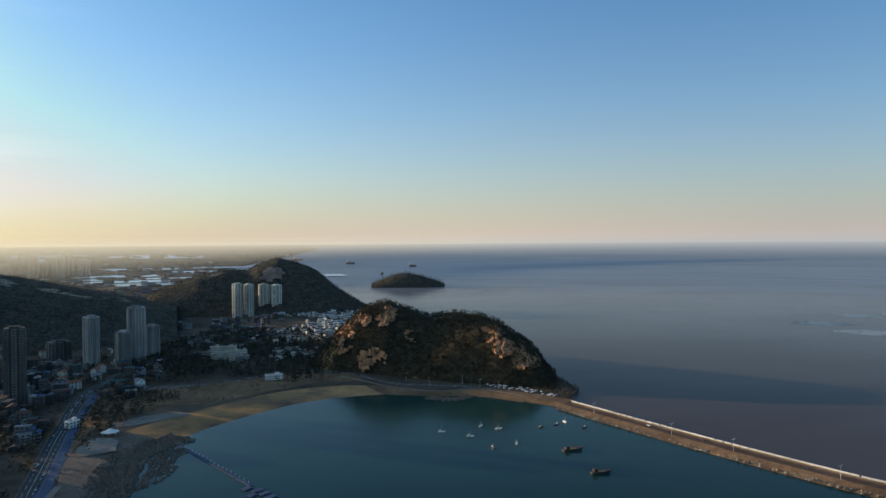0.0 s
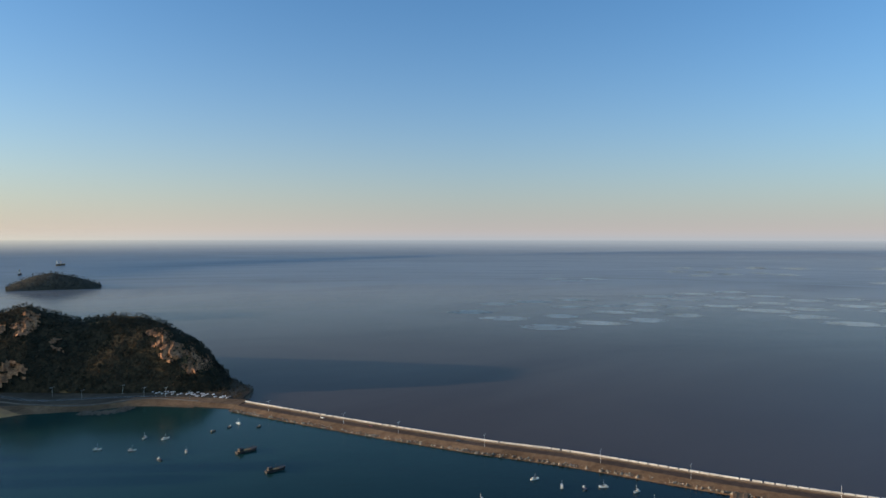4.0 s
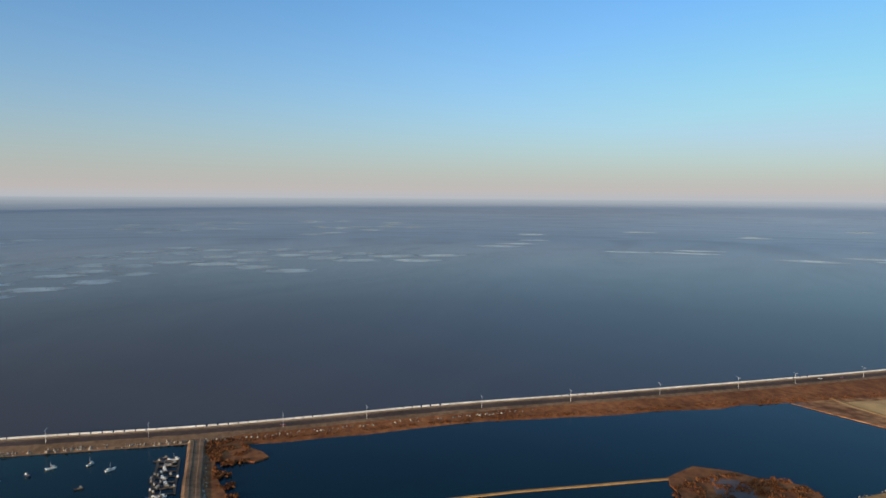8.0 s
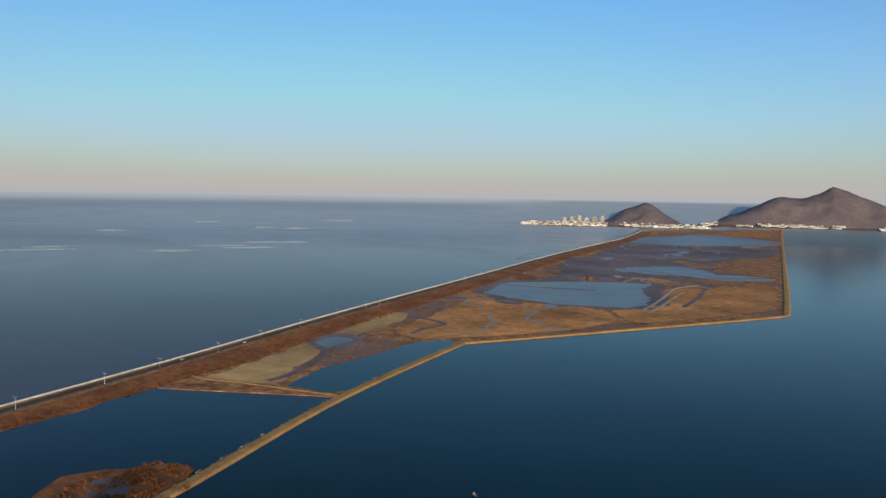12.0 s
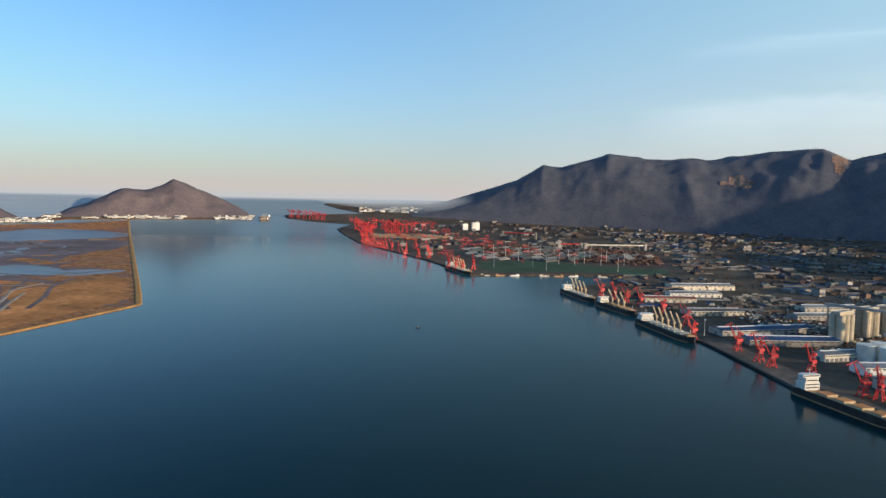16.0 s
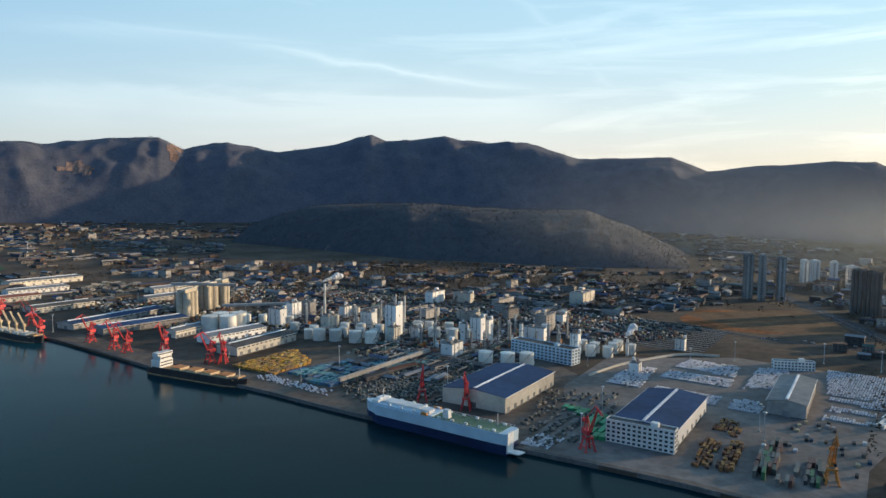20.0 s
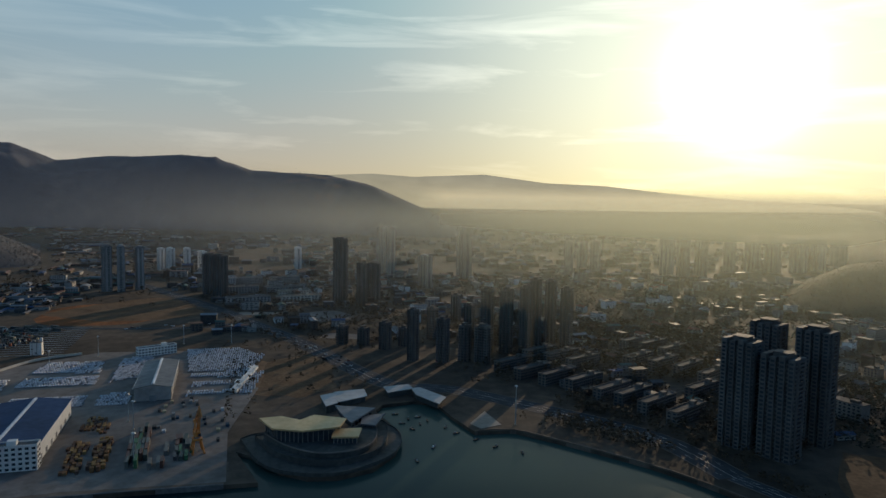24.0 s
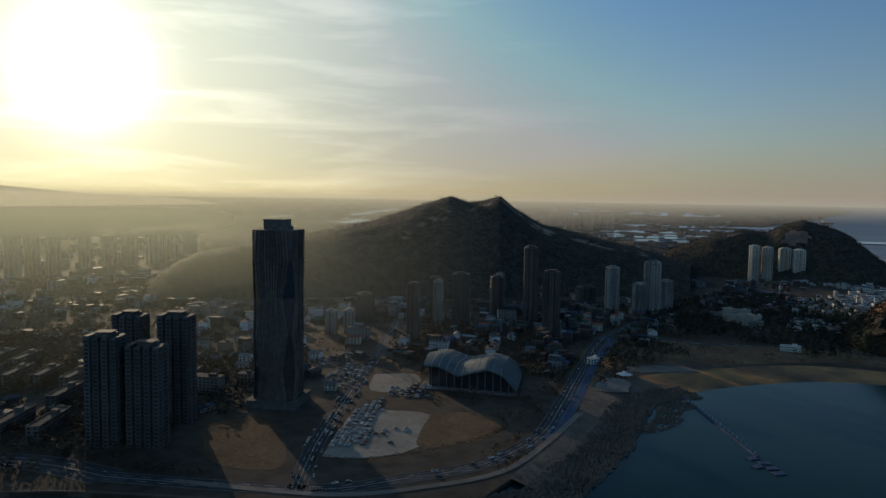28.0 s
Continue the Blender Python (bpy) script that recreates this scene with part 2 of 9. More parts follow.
    s = node(t, "ShaderNodeBsdfPrincipled", Base_Color=(col, 2), Roughness=0.14, IOR=(math_node(t, "SUBTRACT", 1.145, (math_node(t, "MULTIPLY", (outside, 0), 0.04), 0)), 0), Specular_IOR_Level=(math_node(t, "MULTIPLY", (gleam, 0), (math_node(t, "SUBTRACT", (quayside, 0), (math_node(t, "MULTIPLY", (outside, 0), 0.27), 0)), 0)), 0), Normal=(b, 0))
    node(t, "ShaderNodeOutputMaterial", Surface=(s, 0))
    return m


def terrain_material(name, low, high, rock, rock_at, size=22.0, bump=0.6, trees=7.0, speck=1.0):
    """Wooded slopes with bare rock where noise lays it open."""
    m = bpy.data.materials.new(name)
    m.use_nodes = True
    t = m.node_tree
    t.nodes.clear()
    geo = node(t, "ShaderNodeNewGeometry")
    crowns = node(t, "ShaderNodeTexVoronoi", i0=(geo, "Position"), Scale=1.0 / trees)
    woods = node(t, "ShaderNodeTexNoise", i0=(geo, "Position"), Scale=1.0 / size, Detail=6.0, Roughness=0.6)
    wide = node(t, "ShaderNodeTexNoise", i0=(geo, "Position"), Scale=0.12 / size, Detail=4.0)
    f = node(t, "ShaderNodeMapRange", i0=(woods, 0), i1=0.34, i2=0.66)
    green = mix_rgb(t, "MIX", (f, 0), (*low, 1), (*high, 1))
    crown = node(t, "ShaderNodeMapRange", i0=(crowns, "Distance"), i1=0.0, i2=0.8, i3=1.0 + 0.25 * speck, i4=1.0 - 0.4 * speck)
    shade = node(t, "ShaderNodeVectorMath", {"operation": "SCALE"}, i0=(green, 2), Scale=(crown, 0))
    bare = node(t, "ShaderNodeMapRange", i0=(wide, 0), i1=rock_at, i2=rock_at + 0.05)
    grit = node(t, "ShaderNodeMapRange", i0=(woods, 0), i1=0.42, i2=0.55)
    open_ = math_node(t, "MULTIPLY", (bare, 0), (grit, 0))
    col = mix_rgb(t, "MIX", (open_, 0), (shade, 0), (*rock, 1))
    hgt = math_node(t, "SUBTRACT", (woods, 0), (math_node(t, "MULTIPLY", (crowns, "Distance"), 0.4), 0))
    b = node(t, "ShaderNodeBump", Strength=bump, Distance=trees * 0.6, Height=(hgt, 0))
    s = node(t, "ShaderNodeBsdfPrincipled", Base_Color=(col, 2), Roughness=0.95, Specular_IOR_Level=0.1, Normal=(b, 0))
    node(t, "ShaderNodeOutputMaterial", Surface=(s, 0))
    return m


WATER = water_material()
SOIL = material("city_ground", (0.062, 0.046, 0.035), (0.116, 0.086, 0.062), 14.0, 0.95, wide=0.45)
APRON = material("quay_concrete", (0.118, 0.084, 0.063), (0.195, 0.148, 0.113), 9.0, 0.9, wide=0.3)
QUAY = material("quay_wall_concrete", (0.10, 0.095, 0.09), (0.17, 0.16, 0.15), 3.0, 0.9)
ASPHALT = material("asphalt", (0.04, 0.042, 0.046), (0.065, 0.066, 0.07), 3.0, 0.85)
SAND = material("beach_sand", (0.13, 0.092, 0.070), (0.52, 0.27, 0.11), 52.0, 0.95, wide=0.5)
ROCK = material("shore_rock", (0.085, 0.068, 0.056), (0.19, 0.15, 0.12), 2.5, 0.95, bump=0.5)
REED = material("dry_reed_bank", (0.16, 0.050, 0.020), (0.33, 0.125, 0.042), 7.0, 0.95, wide=0.4, bump=0.5)
REEDTUFT = material("standing_reeds", (0.085, 0.026, 0.010), (0.19, 0.075, 0.026), 5.0, 0.95, bump=0.0, wide=0.4)
EARTH = material("dike_earth", (0.13, 0.072, 0.042), (0.23, 0.14, 0.08), 5.0, 0.95, wide=0.35, bump=0.4)
BANK = material("earth_bank", (0.33, 0.165, 0.055), (0.47, 0.26, 0.095), 4.0, 0.95, wide=0.25, bump=0.3)
MARSH = terrain_material("marsh", (0.25, 0.088, 0.038), (0.60, 0.285, 0.115), (0.22, 0.135, 0.11), 0.50, size=24.0, bump=0.3, trees=7.0)
BALLAST = material("track_ballast", (0.055, 0.042, 0.034), (0.10, 0.078, 0.060), 4.0, 0.95)
WALLBASE = material("sea_wall_concrete", (0.15, 0.115, 0.09), (0.25, 0.20, 0.16), 3.0, 0.9)
DIKEROAD = material("dike_road", (0.078, 0.046, 0.033), (0.125, 0.078, 0.055), 5.0, 0.9, wide=0.3)
WALLWHITE = material("white_parapet", (0.56, 0.52, 0.47), (0.72, 0.68, 0.63), 2.0, 0.8)
WOODS = terrain_material("wooded_hill", (0.052, 0.048, 0.038), (0.098, 0.082, 0.062), (0.36, 0.27, 0.19), 0.62)
QUARRY = terrain_material("quarry_hill_woods", (0.040, 0.034, 0.023), (0.092, 0.064, 0.038), (0.40, 0.24, 0.11), 0.55, size=16.0, trees=5.0)
# far slopes: distance haze put into the colour, paler than the near woods
MOUNTAIN = terrain_material("hazed_mountain_woods", (0.096, 0.102, 0.126), (0.130, 0.130, 0.150), (0.26, 0.16, 0.12), 0.65, size=90.0, trees=14.0, bump=0.15, speck=0.3)
FOOTHILL = terrain_material("hazed_foothill_woods", (0.074, 0.075, 0.083), (0.100, 0.096, 0.099), (0.20, 0.15, 0.12), 0.66, bump=0.2, speck=0.3)
ISLE = terrain_material("hazed_island_slopes", (0.115, 0.096, 0.108), (0.165, 0.132, 0.138), (0.24, 0.18, 0.16), 0.60, size=60.0, trees=12.0, bump=0.25, speck=0.3)

MUD = material("mudflat_tan", (0.36, 0.185, 0.065), (0.56, 0.315, 0.115), 30.0, 0.7, wide=0.35, bump=0.1)
GOLD = material("dry_grass_gold", (0.395, 0.146, 0.043), (0.624, 0.275, 0.094), 16.0, 0.95, wide=0.5, bump=0.3)
MUD_DARK = material("wet_mud", (0.135, 0.085, 0.076), (0.225, 0.145, 0.125), 25.0, 0.7, wide=0.35, bump=0.1)
POND = material("shallow_water", (0.095, 0.095, 0.098), (0.16, 0.150, 0.142), 55.0, 0.34, bump=0.0, spec=0.16, wide=0.5)
WHITE = material("white_paint", (0.67, 0.65, 0.61), (0.79, 0.77, 0.72), 4.0, 0.55, per=0.12, wide=0.15)
CREAM = material("cream_render", (0.50, 0.46, 0.38), (0.64, 0.59, 0.50), 5.0, 0.8, per=0.2)
GREYWALL = material("grey_render", (0.27, 0.25, 0.23), (0.37, 0.35, 0.32), 5.0, 0.8, per=0.3)
BRICKWALL = material("russet_render", (0.27, 0.17, 0.125), (0.37, 0.25, 0.19), 4.0, 0.85, per=0.25)
DARKWALL = material("slate_facade", (0.095, 0.086, 0.078), (0.155, 0.142, 0.128), 4.0, 0.75, per=0.25)
# shade of walls seen against the sun, put into a darker render
DUSKWALL = material("dark_render", (0.115, 0.095, 0.08), (0.19, 0.16, 0.135), 4.0, 0.85, per=0.3)
CONCRETE = material("silo_concrete", (0.42, 0.36, 0.27), (0.55, 0.48, 0.37), 5.0, 0.85)
TANKWHITE = material("tank_paint", (0.60, 0.56, 0.48), (0.74, 0.70, 0.62), 6.0, 0.5, per=0.12)
ROOFBLUE = material("blue_sheet_roof", (0.018, 0.045, 0.105), (0.032, 0.068, 0.145), 6.0, 0.68, per=0.15)
ROOFGREY = material("grey_sheet_roof", (0.11, 0.113, 0.118), (0.19, 0.19, 0.19), 7.0, 0.62, per=0.35)
ROOFRED = material("red_tile_roof", (0.22, 0.075, 0.05), (0.32, 0.13, 0.085), 3.0, 0.85, per=0.25)
ROOFDARK = material("tar_roof", (0.07, 0.065, 0.06), (0.13, 0.12, 0.11), 5.0, 0.9, per=0.25)
SKYLIGHT = material("skylight_strip", (0.55, 0.58, 0.62), (0.70, 0.72, 0.74), 5.0, 0.3)
CRANERED = material("crane_red", (0.50, 0.030, 0.034), (0.64, 0.058, 0.056), 3.0, 0.5, per=0.15)
ORANGE = material("orange_steel", (0.52, 0.17, 0.03), (0.64, 0.25, 0.06), 3.0, 0.55)
HULLBLUE = material("hull_navy", (0.009, 0.020, 0.062), (0.016, 0.032, 0.088), 8.0, 0.45)
HULLDARK = material("hull_black", (0.028, 0.024, 0.025), (0.06, 0.05, 0.048), 7.0, 0.6)
HULLPALE = material("hull_pale_blue", (0.44, 0.55, 0.62), (0.54, 0.65, 0.71), 10.0, 0.5, wide=0.1)
DECK = material("deck_rust", (0.40, 0.23, 0.12), (0.54, 0.34, 0.18), 3.0, 0.8)
DECKGREEN = material("deck_green", (0.10, 0.16, 0.10), (0.16, 0.22, 0.14), 4.0, 0.8)
DERRICK = material("derrick_buff", (0.52, 0.38, 0.22), (0.66, 0.50, 0.31), 2.0, 0.6)
GLASS = material("dark_glass", (0.022, 0.028, 0.034), (0.045, 0.052, 0.06), 3.0, 0.12, bump=0.0, spec=0.6)
STEEL = material("galvanised_steel", (0.36, 0.37, 0.37), (0.50, 0.50, 0.49), 1.5, 0.5, metal=0.3)
DARKSTEEL = material("pipework", (0.15, 0.135, 0.12), (0.25, 0.22, 0.19), 2.0, 0.6)
# tan roof sheet, its gold partly low sun glint put into the colour
GOLDROOF = material("sun_gilded_roof", (0.60, 0.39, 0.17), (0.72, 0.50, 0.25), 5.0, 0.5, metal=0.2)
TERRACE = material("dark_terrace", (0.055, 0.055, 0.05), (0.10, 0.098, 0.088), 5.0, 0.7)
SHELL = material("shell_roof", (0.085, 0.095, 0.095), (0.135, 0.145, 0.142), 9.0, 0.66, wide=0.2)
ROOFPALE = material("pale_roof_sheet", (0.36, 0.355, 0.34), (0.48, 0.47, 0.45), 5.0, 0.6)
GRAVEL = material("pale_gravel", (0.27, 0.215, 0.165), (0.38, 0.31, 0.245), 6.0, 0.9, wide=0.25)
PAVING = material("pale_paving", (0.158, 0.130, 0.110), (0.24, 0.202, 0.174), 9.0, 0.85)
GRASS = material("winter_grass", (0.105, 0.060, 0.034), (0.18, 0.108, 0.060), 4.0, 0.95, wide=0.35)
LAWN = material("green_cover", (0.035, 0.062, 0.036), (0.06, 0.095, 0.05), 9.0, 0.9, wide=0.3)
# pontoon blue, also the painted sky reflection along the coast road
BLUESURFACE = material("blue_surface", (0.038, 0.060, 0.115), (0.06, 0.09, 0.155), 4.0, 0.7)
WEATHERED = material("weathered_timber", (0.065, 0.05, 0.038), (0.12, 0.09, 0.065), 2.0, 0.9)
WOOD = material("timber", (0.22, 0.13, 0.06), (0.34, 0.22, 0.11), 2.0, 0.85)
LEAF = material("pine_needles", (0.030, 0.032, 0.024), (0.060, 0.056, 0.040), 2.5, 0.9, bump=0.0, wide=0.4)
BARE = material("bare_winter_crowns", (0.060, 0.042, 0.028), (0.12, 0.082, 0.050), 2.5, 0.95, bump=0.0, wide=0.4)
STEAM = bpy.data.materials.new("steam")
STEAM.use_nodes = True
STEAM.node_tree.nodes.clear()
node(STEAM.node_tree, "ShaderNodeOutputMaterial", Surface=(node(STEAM.node_tree, "ShaderNodeMixShader", i0=0.5, i1=(node(STEAM.node_tree, "ShaderNodeBsdfDiffuse", Color=(0.9, 0.89, 0.87, 1)), 0), i2=(node(STEAM.node_tree, "ShaderNodeBsdfTranslucent", Color=(0.9, 0.89, 0.87, 1)), 0)), 0))
CARS = many("car_paint", ((0.60, 0.60, 0.62), (0.50, 0.51, 0.54), (0.64, 0.64, 0.65), (0.40, 0.41, 0.44), (0.56, 0.57, 0.60), (0.20, 0.21, 0.23), (0.54, 0.54, 0.57), (0.46, 0.44, 0.46)), 0.4)
CITYCARS = many("street_car_paint", ((0.05, 0.05, 0.055), (0.30, 0.30, 0.31), (0.09, 0.09, 0.10), (0.45, 0.45, 0.45), (0.12, 0.03, 0.025), (0.18, 0.19, 0.20), (0.04, 0.05, 0.08)), 0.3)
TRUCKS = many("dark_truck_paint", ((0.06, 0.065, 0.06), (0.10, 0.095, 0.08), (0.045, 0.05, 0.055), (0.14, 0.12, 0.09), (0.20, 0.19, 0.17), (0.05, 0.07, 0.06), (0.26, 0.23, 0.19)), 0.6)
TIMBERS = many("yellow_machines", ((0.50, 0.28, 0.05), (0.42, 0.22, 0.05), (0.34, 0.19, 0.07), (0.56, 0.34, 0.09), (0.26, 0.16, 0.08)), 0.7)
TARPS = many("tarpaulins", ((0.06, 0.20, 0.22), (0.10, 0.26, 0.28), (0.05, 0.13, 0.24), (0.12, 0.22, 0.20), (0.05, 0.10, 0.14)), 0.6)
RUSTY = many("rust_brown_goods", ((0.20, 0.10, 0.045), (0.27, 0.15, 0.06), (0.14, 0.07, 0.04), (0.33, 0.20, 0.08), (0.10, 0.06, 0.045)), 0.8)
DARKBOX = many("dark_shipping_boxes", ((0.05, 0.065, 0.055), (0.10, 0.10, 0.085), (0.03, 0.12, 0.05), (0.15, 0.14, 0.12), (0.05, 0.05, 0.055), (0.12, 0.05, 0.035)), 0.6)
CLUTTER = many("yard_clutter", ((0.10, 0.09, 0.08), (0.05, 0.05, 0.05), (0.22, 0.20, 0.17), (0.15, 0.10, 0.06), (0.30, 0.29, 0.27), (0.04, 0.07, 0.10), (0.08, 0.075, 0.07), (0.18, 0.06, 0.04), (0.06, 0.09, 0.07), (0.55, 0.54, 0.52), (0.05, 0.05, 0.055), (0.40, 0.32, 0.20)), 0.7)
GREENTARP = many("green_tarpaulins", ((0.02, 0.24, 0.09), (0.03, 0.30, 0.13), (0.02, 0.19, 0.07)), 0.6)
BOXES = many("shipping_boxes", ((0.22, 0.07, 0.035), (0.30, 0.15, 0.06), (0.10, 0.12, 0.10), (0.05, 0.10, 0.16), (0.22, 0.20, 0.17), (0.26, 0.10, 0.04), (0.06, 0.09, 0.06)), 0.6)
RUBBLE = many("loose_rock", ((0.20, 0.16, 0.12), (0.30, 0.25, 0.19), (0.13, 0.105, 0.085), (0.38, 0.31, 0.24)), 0.95)
FLOATS = material("raft_floats", (0.29, 0.36, 0.40), (0.37, 0.44, 0.48), 12.0, 0.7)
SALT = material("salt_pan_water", (0.60, 0.61, 0.62), (0.74, 0.74, 0.73), 60.0, 0.08, bump=0.0)

# ---- making meshes ----
R_FLAT, R_RIM, Z_RIM = 3200.0, 4950.0, 174.0


def sea_z(x, y):
    """The far ground is bent up to the horizon's line to fit the camera's view."""
    r = math.hypot(x, y)
    return Z_RIM * ((r - R_FLAT) / (R_RIM - R_FLAT)) ** 2 if r > R_FLAT else 0.0


def polar(az, r):
    a = radians(az)
    return (r * math.sin(a), r * math.cos(a))


def near(x, y, z):
    """A place seen against the water's level, moved in to where it stands at height z."""
    k = 1.0 - z / EYE
    return (x * k, y * k)


class Build:
    """Vertices and faces of one mesh."""

    def __init__(self):
        self.v, self.f = [], []

    def add(self, verts, faces, m=None):
        n = len(self.v)
        self.v += [tuple(m @ Vector(p)) for p in verts] if m else [tuple(p) for p in verts]
        self.f += [tuple(i + n for i in f) for f in faces]
        return self

    def box(self, x, y, z, sx, sy, sz, turn=0.0, top=1.0):
        """A block on the point x, y, z, turned by degrees; top: how much narrower its upper face is."""
        c, s = math.cos(radians(turn)), math.sin(radians(turn))
        pts = []
        for k, (h, q) in enumerate(((0, 1.0), (sz, top))):
            for a, b in ((-1, -1), (1, -1), (1, 1), (-1, 1)):
                dx, dy = a * sx * q / 2, b * sy * q / 2
                pts.append((x + c * dx - s * dy, y + s * dx + c * dy, z + h))
        return self.add(pts, [(3, 2, 1, 0), (4, 5, 6, 7), (0, 1, 5, 4), (1, 2, 6, 5), (2, 3, 7, 6), (3, 0, 4, 7)])

    def gable(self, x, y, z, sx, sy, h, rise, turn=0.0, eave=0.0):
        """A pitched roof over a plan sx by sy, its ridge along x."""
        c, s = math.cos(radians(turn)), math.sin(radians(turn))
        a, b = sx / 2 + eave, sy / 2 + eave
        loc = [(-a, -b, 0), (a, -b, 0), (a, b, 0), (-a, b, 0), (-a, -b, h), (a, -b, h), (a, b, h), (-a, b, h), (-a, 0, h + rise), (a, 0, h + rise)]
        return self.add([(x + c * p - s * q, y + s * p + c * q, z + r) for p, q, r in loc],
                        [(3, 2, 1, 0), (0, 1, 5, 4), (2, 3, 7, 6), (1, 2, 6, 9, 5), (3, 0, 4, 8, 7), (4, 5, 9, 8), (6, 7, 8, 9)])

    def cyl(self, x, y, z, r, h, n=16, r2=None, cone=0.0):
        r2 = r if r2 is None else r2
        v = [(x + r * math.cos(i * math.tau / n), y + r * math.sin(i * math.tau / n), z) for i in range(n)]
        v += [(x + r2 * math.cos(i * math.tau / n), y + r2 * math.sin(i * math.tau / n), z + h) for i in range(n)]
        f = [(i, (i + 1) % n, n + (i + 1) % n, n + i) for i in range(n)] + [tuple(reversed(range(n)))]
        if cone:
            v.append((x, y, z + h + cone))
            f += [(n + i, n + (i + 1) % n, 2 * n) for i in range(n)]
        else:
            f.append(tuple(range(n, 2 * n)))
        return self.add(v, f)

    def beam(self, p, q, w, h=None):
        """A square bar from p to q."""
        p, q = Vector(p), Vector(q)
        d = q - p
        m = Matrix.Translation(p) @ d.to_track_quat("Z", "Y").to_matrix().to_4x4()
        h = h or w
        v = [(a * w / 2, b * h / 2, c) for c in (0, d.length) for a, b in ((-1, -1), (1, -1), (1, 1), (-1, 1))]
        return self.add(v, [(3, 2, 1, 0), (4, 5, 6, 7), (0, 1, 5, 4), (1, 2, 6, 5), (2, 3, 7, 6), (3, 0, 4, 7)], m)

    def prism(self, poly, z0, z1):
        n = len(poly)
        if sum(poly[i][0] * poly[(i + 1) % n][1] - poly[(i + 1) % n][0] * poly[i][1] for i in range(n)) < 0:
            poly = poly[::-1]
        v = [(x, y, z0) for x, y in poly] + [(x, y, z1) for x, y in poly]
        return self.add(v, [tuple(reversed(range(n))), tuple(range(n, 2 * n))] + [(i, (i + 1) % n, n + (i + 1) % n, n + i) for i in range(n)])

    def sweep(self, line, profile, z=None):
        """A profile of (offset to the right of the line, height) drawn along a line of (x, y)."""
        n, k = len(line), len(profile)
        for i, (x, y) in enumerate(line):
            a, b = line[max(i - 1, 0)], line[min(i + 1, n - 1)]
            d = Vector((b[0] - a[0], b[1] - a[1])).normalized()
            for o, h in profile:
                px, py = x + d.y * o, y - d.x * o
                self.v.append((px, py, h + sea_z(px, py)))
        base = len(self.v) - n * k
        for i in range(n - 1):
            for j in range(k - 1):
                p = base + i * k + j
                self.f.append((p, p + k, p + k + 1, p + 1))
        return self

    def mesh(self, name, smooth=False):
        me = bpy.data.meshes.new(name)
        me.from_pydata(self.v, [], self.f)
        if smooth:
            me.shade_smooth()
        return me


def part(name, build, material_, parent=None, label="", smooth=False):
    ob = new(name, build if isinstance(build, bpy.types.Mesh) else build.mesh(name, smooth))
    if not ob.data.materials:
        ob.data.materials.append(material_)
    ob.parent = parent
    return tagged(ob, label)


def setting(name, build, material_, label="", category="", smooth=False):
    return tagged(part(name, build, material_, None, label, smooth), category=category, kind="structure")


def thing(name, x, y, z, turn=0.0, label="", category="", group=""):
    ob = new(name)
    ob.empty_display_size = 1.0
    ob.matrix_basis = pose(x, y, z + sea_z(x, y), 0, 0, turn)
    return tagged(ob, label, category, group)


def smooth_line(points, step=25.0):
    """A line through the points, rounded and evenly divided."""
    pts = [Vector(p) for p in points]
    out = []
    for i in range(len(pts) - 1):
        p0, p1, p2, p3 = pts[max(i - 1, 0)], pts[i], pts[i + 1], pts[min(i + 2, len(pts) - 1)]
        n = max(1, int((p2 - p1).length / step))
        for k in range(n):
            t = k / n
            out.append(tuple(0.5 * ((2 * p1) + (p2 - p0) * t + (2 * p0 - 5 * p1 + 4 * p2 - p3) * t * t + (3 * p1 - p0 - 3 * p2 + p3) * t ** 3)))
    return out + [tuple(pts[-1])]


def sheet(poly, z, step=200.0, skirt=0.0):
    """A level sheet over a plan, cut fine enough to follow the far ground; skirt: the depth of its rim's wall."""
    b = bmesh.new()
    vs = [b.verts.new((x, y, 0)) for x, y in poly]
    face = b.faces.new(vs)
    face.normal_update()
    if face.calc_area() and sum(poly[i - 1][0] * p[1] - p[0] * poly[i - 1][1] for i, p in enumerate(poly)) < 0:
        face.normal_flip()
    bmesh.ops.triangulate(b, faces=b.faces[:])
    for axis in (0, 1):
        lo, hi = min(p[axis] for p in poly), max(p[axis] for p in poly)
        at = math.ceil(lo / step) * step
        while at < hi:
            co, no = [0, 0, 0], [0, 0, 0]
            co[axis], no[axis] = at, 1
            bmesh.ops.bisect_plane(b, geom=b.verts[:] + b.edges[:] + b.faces[:], plane_co=co, plane_no=no)
            at += step
    out = Build()
    b.verts.index_update()
    out.v = [(v.co.x, v.co.y, z + sea_z(v.co.x, v.co.y)) for v in b.verts]
    out.f = [tuple(v.index for v in f.verts) for f in b.faces]
    if skirt:
        for e in b.edges:
            if e.is_boundary:
                p, q = (v.index for v in e.verts)
                n = len(out.v)
                out.v += [(out.v[q][0], out.v[q][1], out.v[q][2] - skirt), (out.v[p][0], out.v[p][1], out.v[p][2] - skirt)]
                out.f.append((p, q, n, n + 1))
    b.free()
    return out


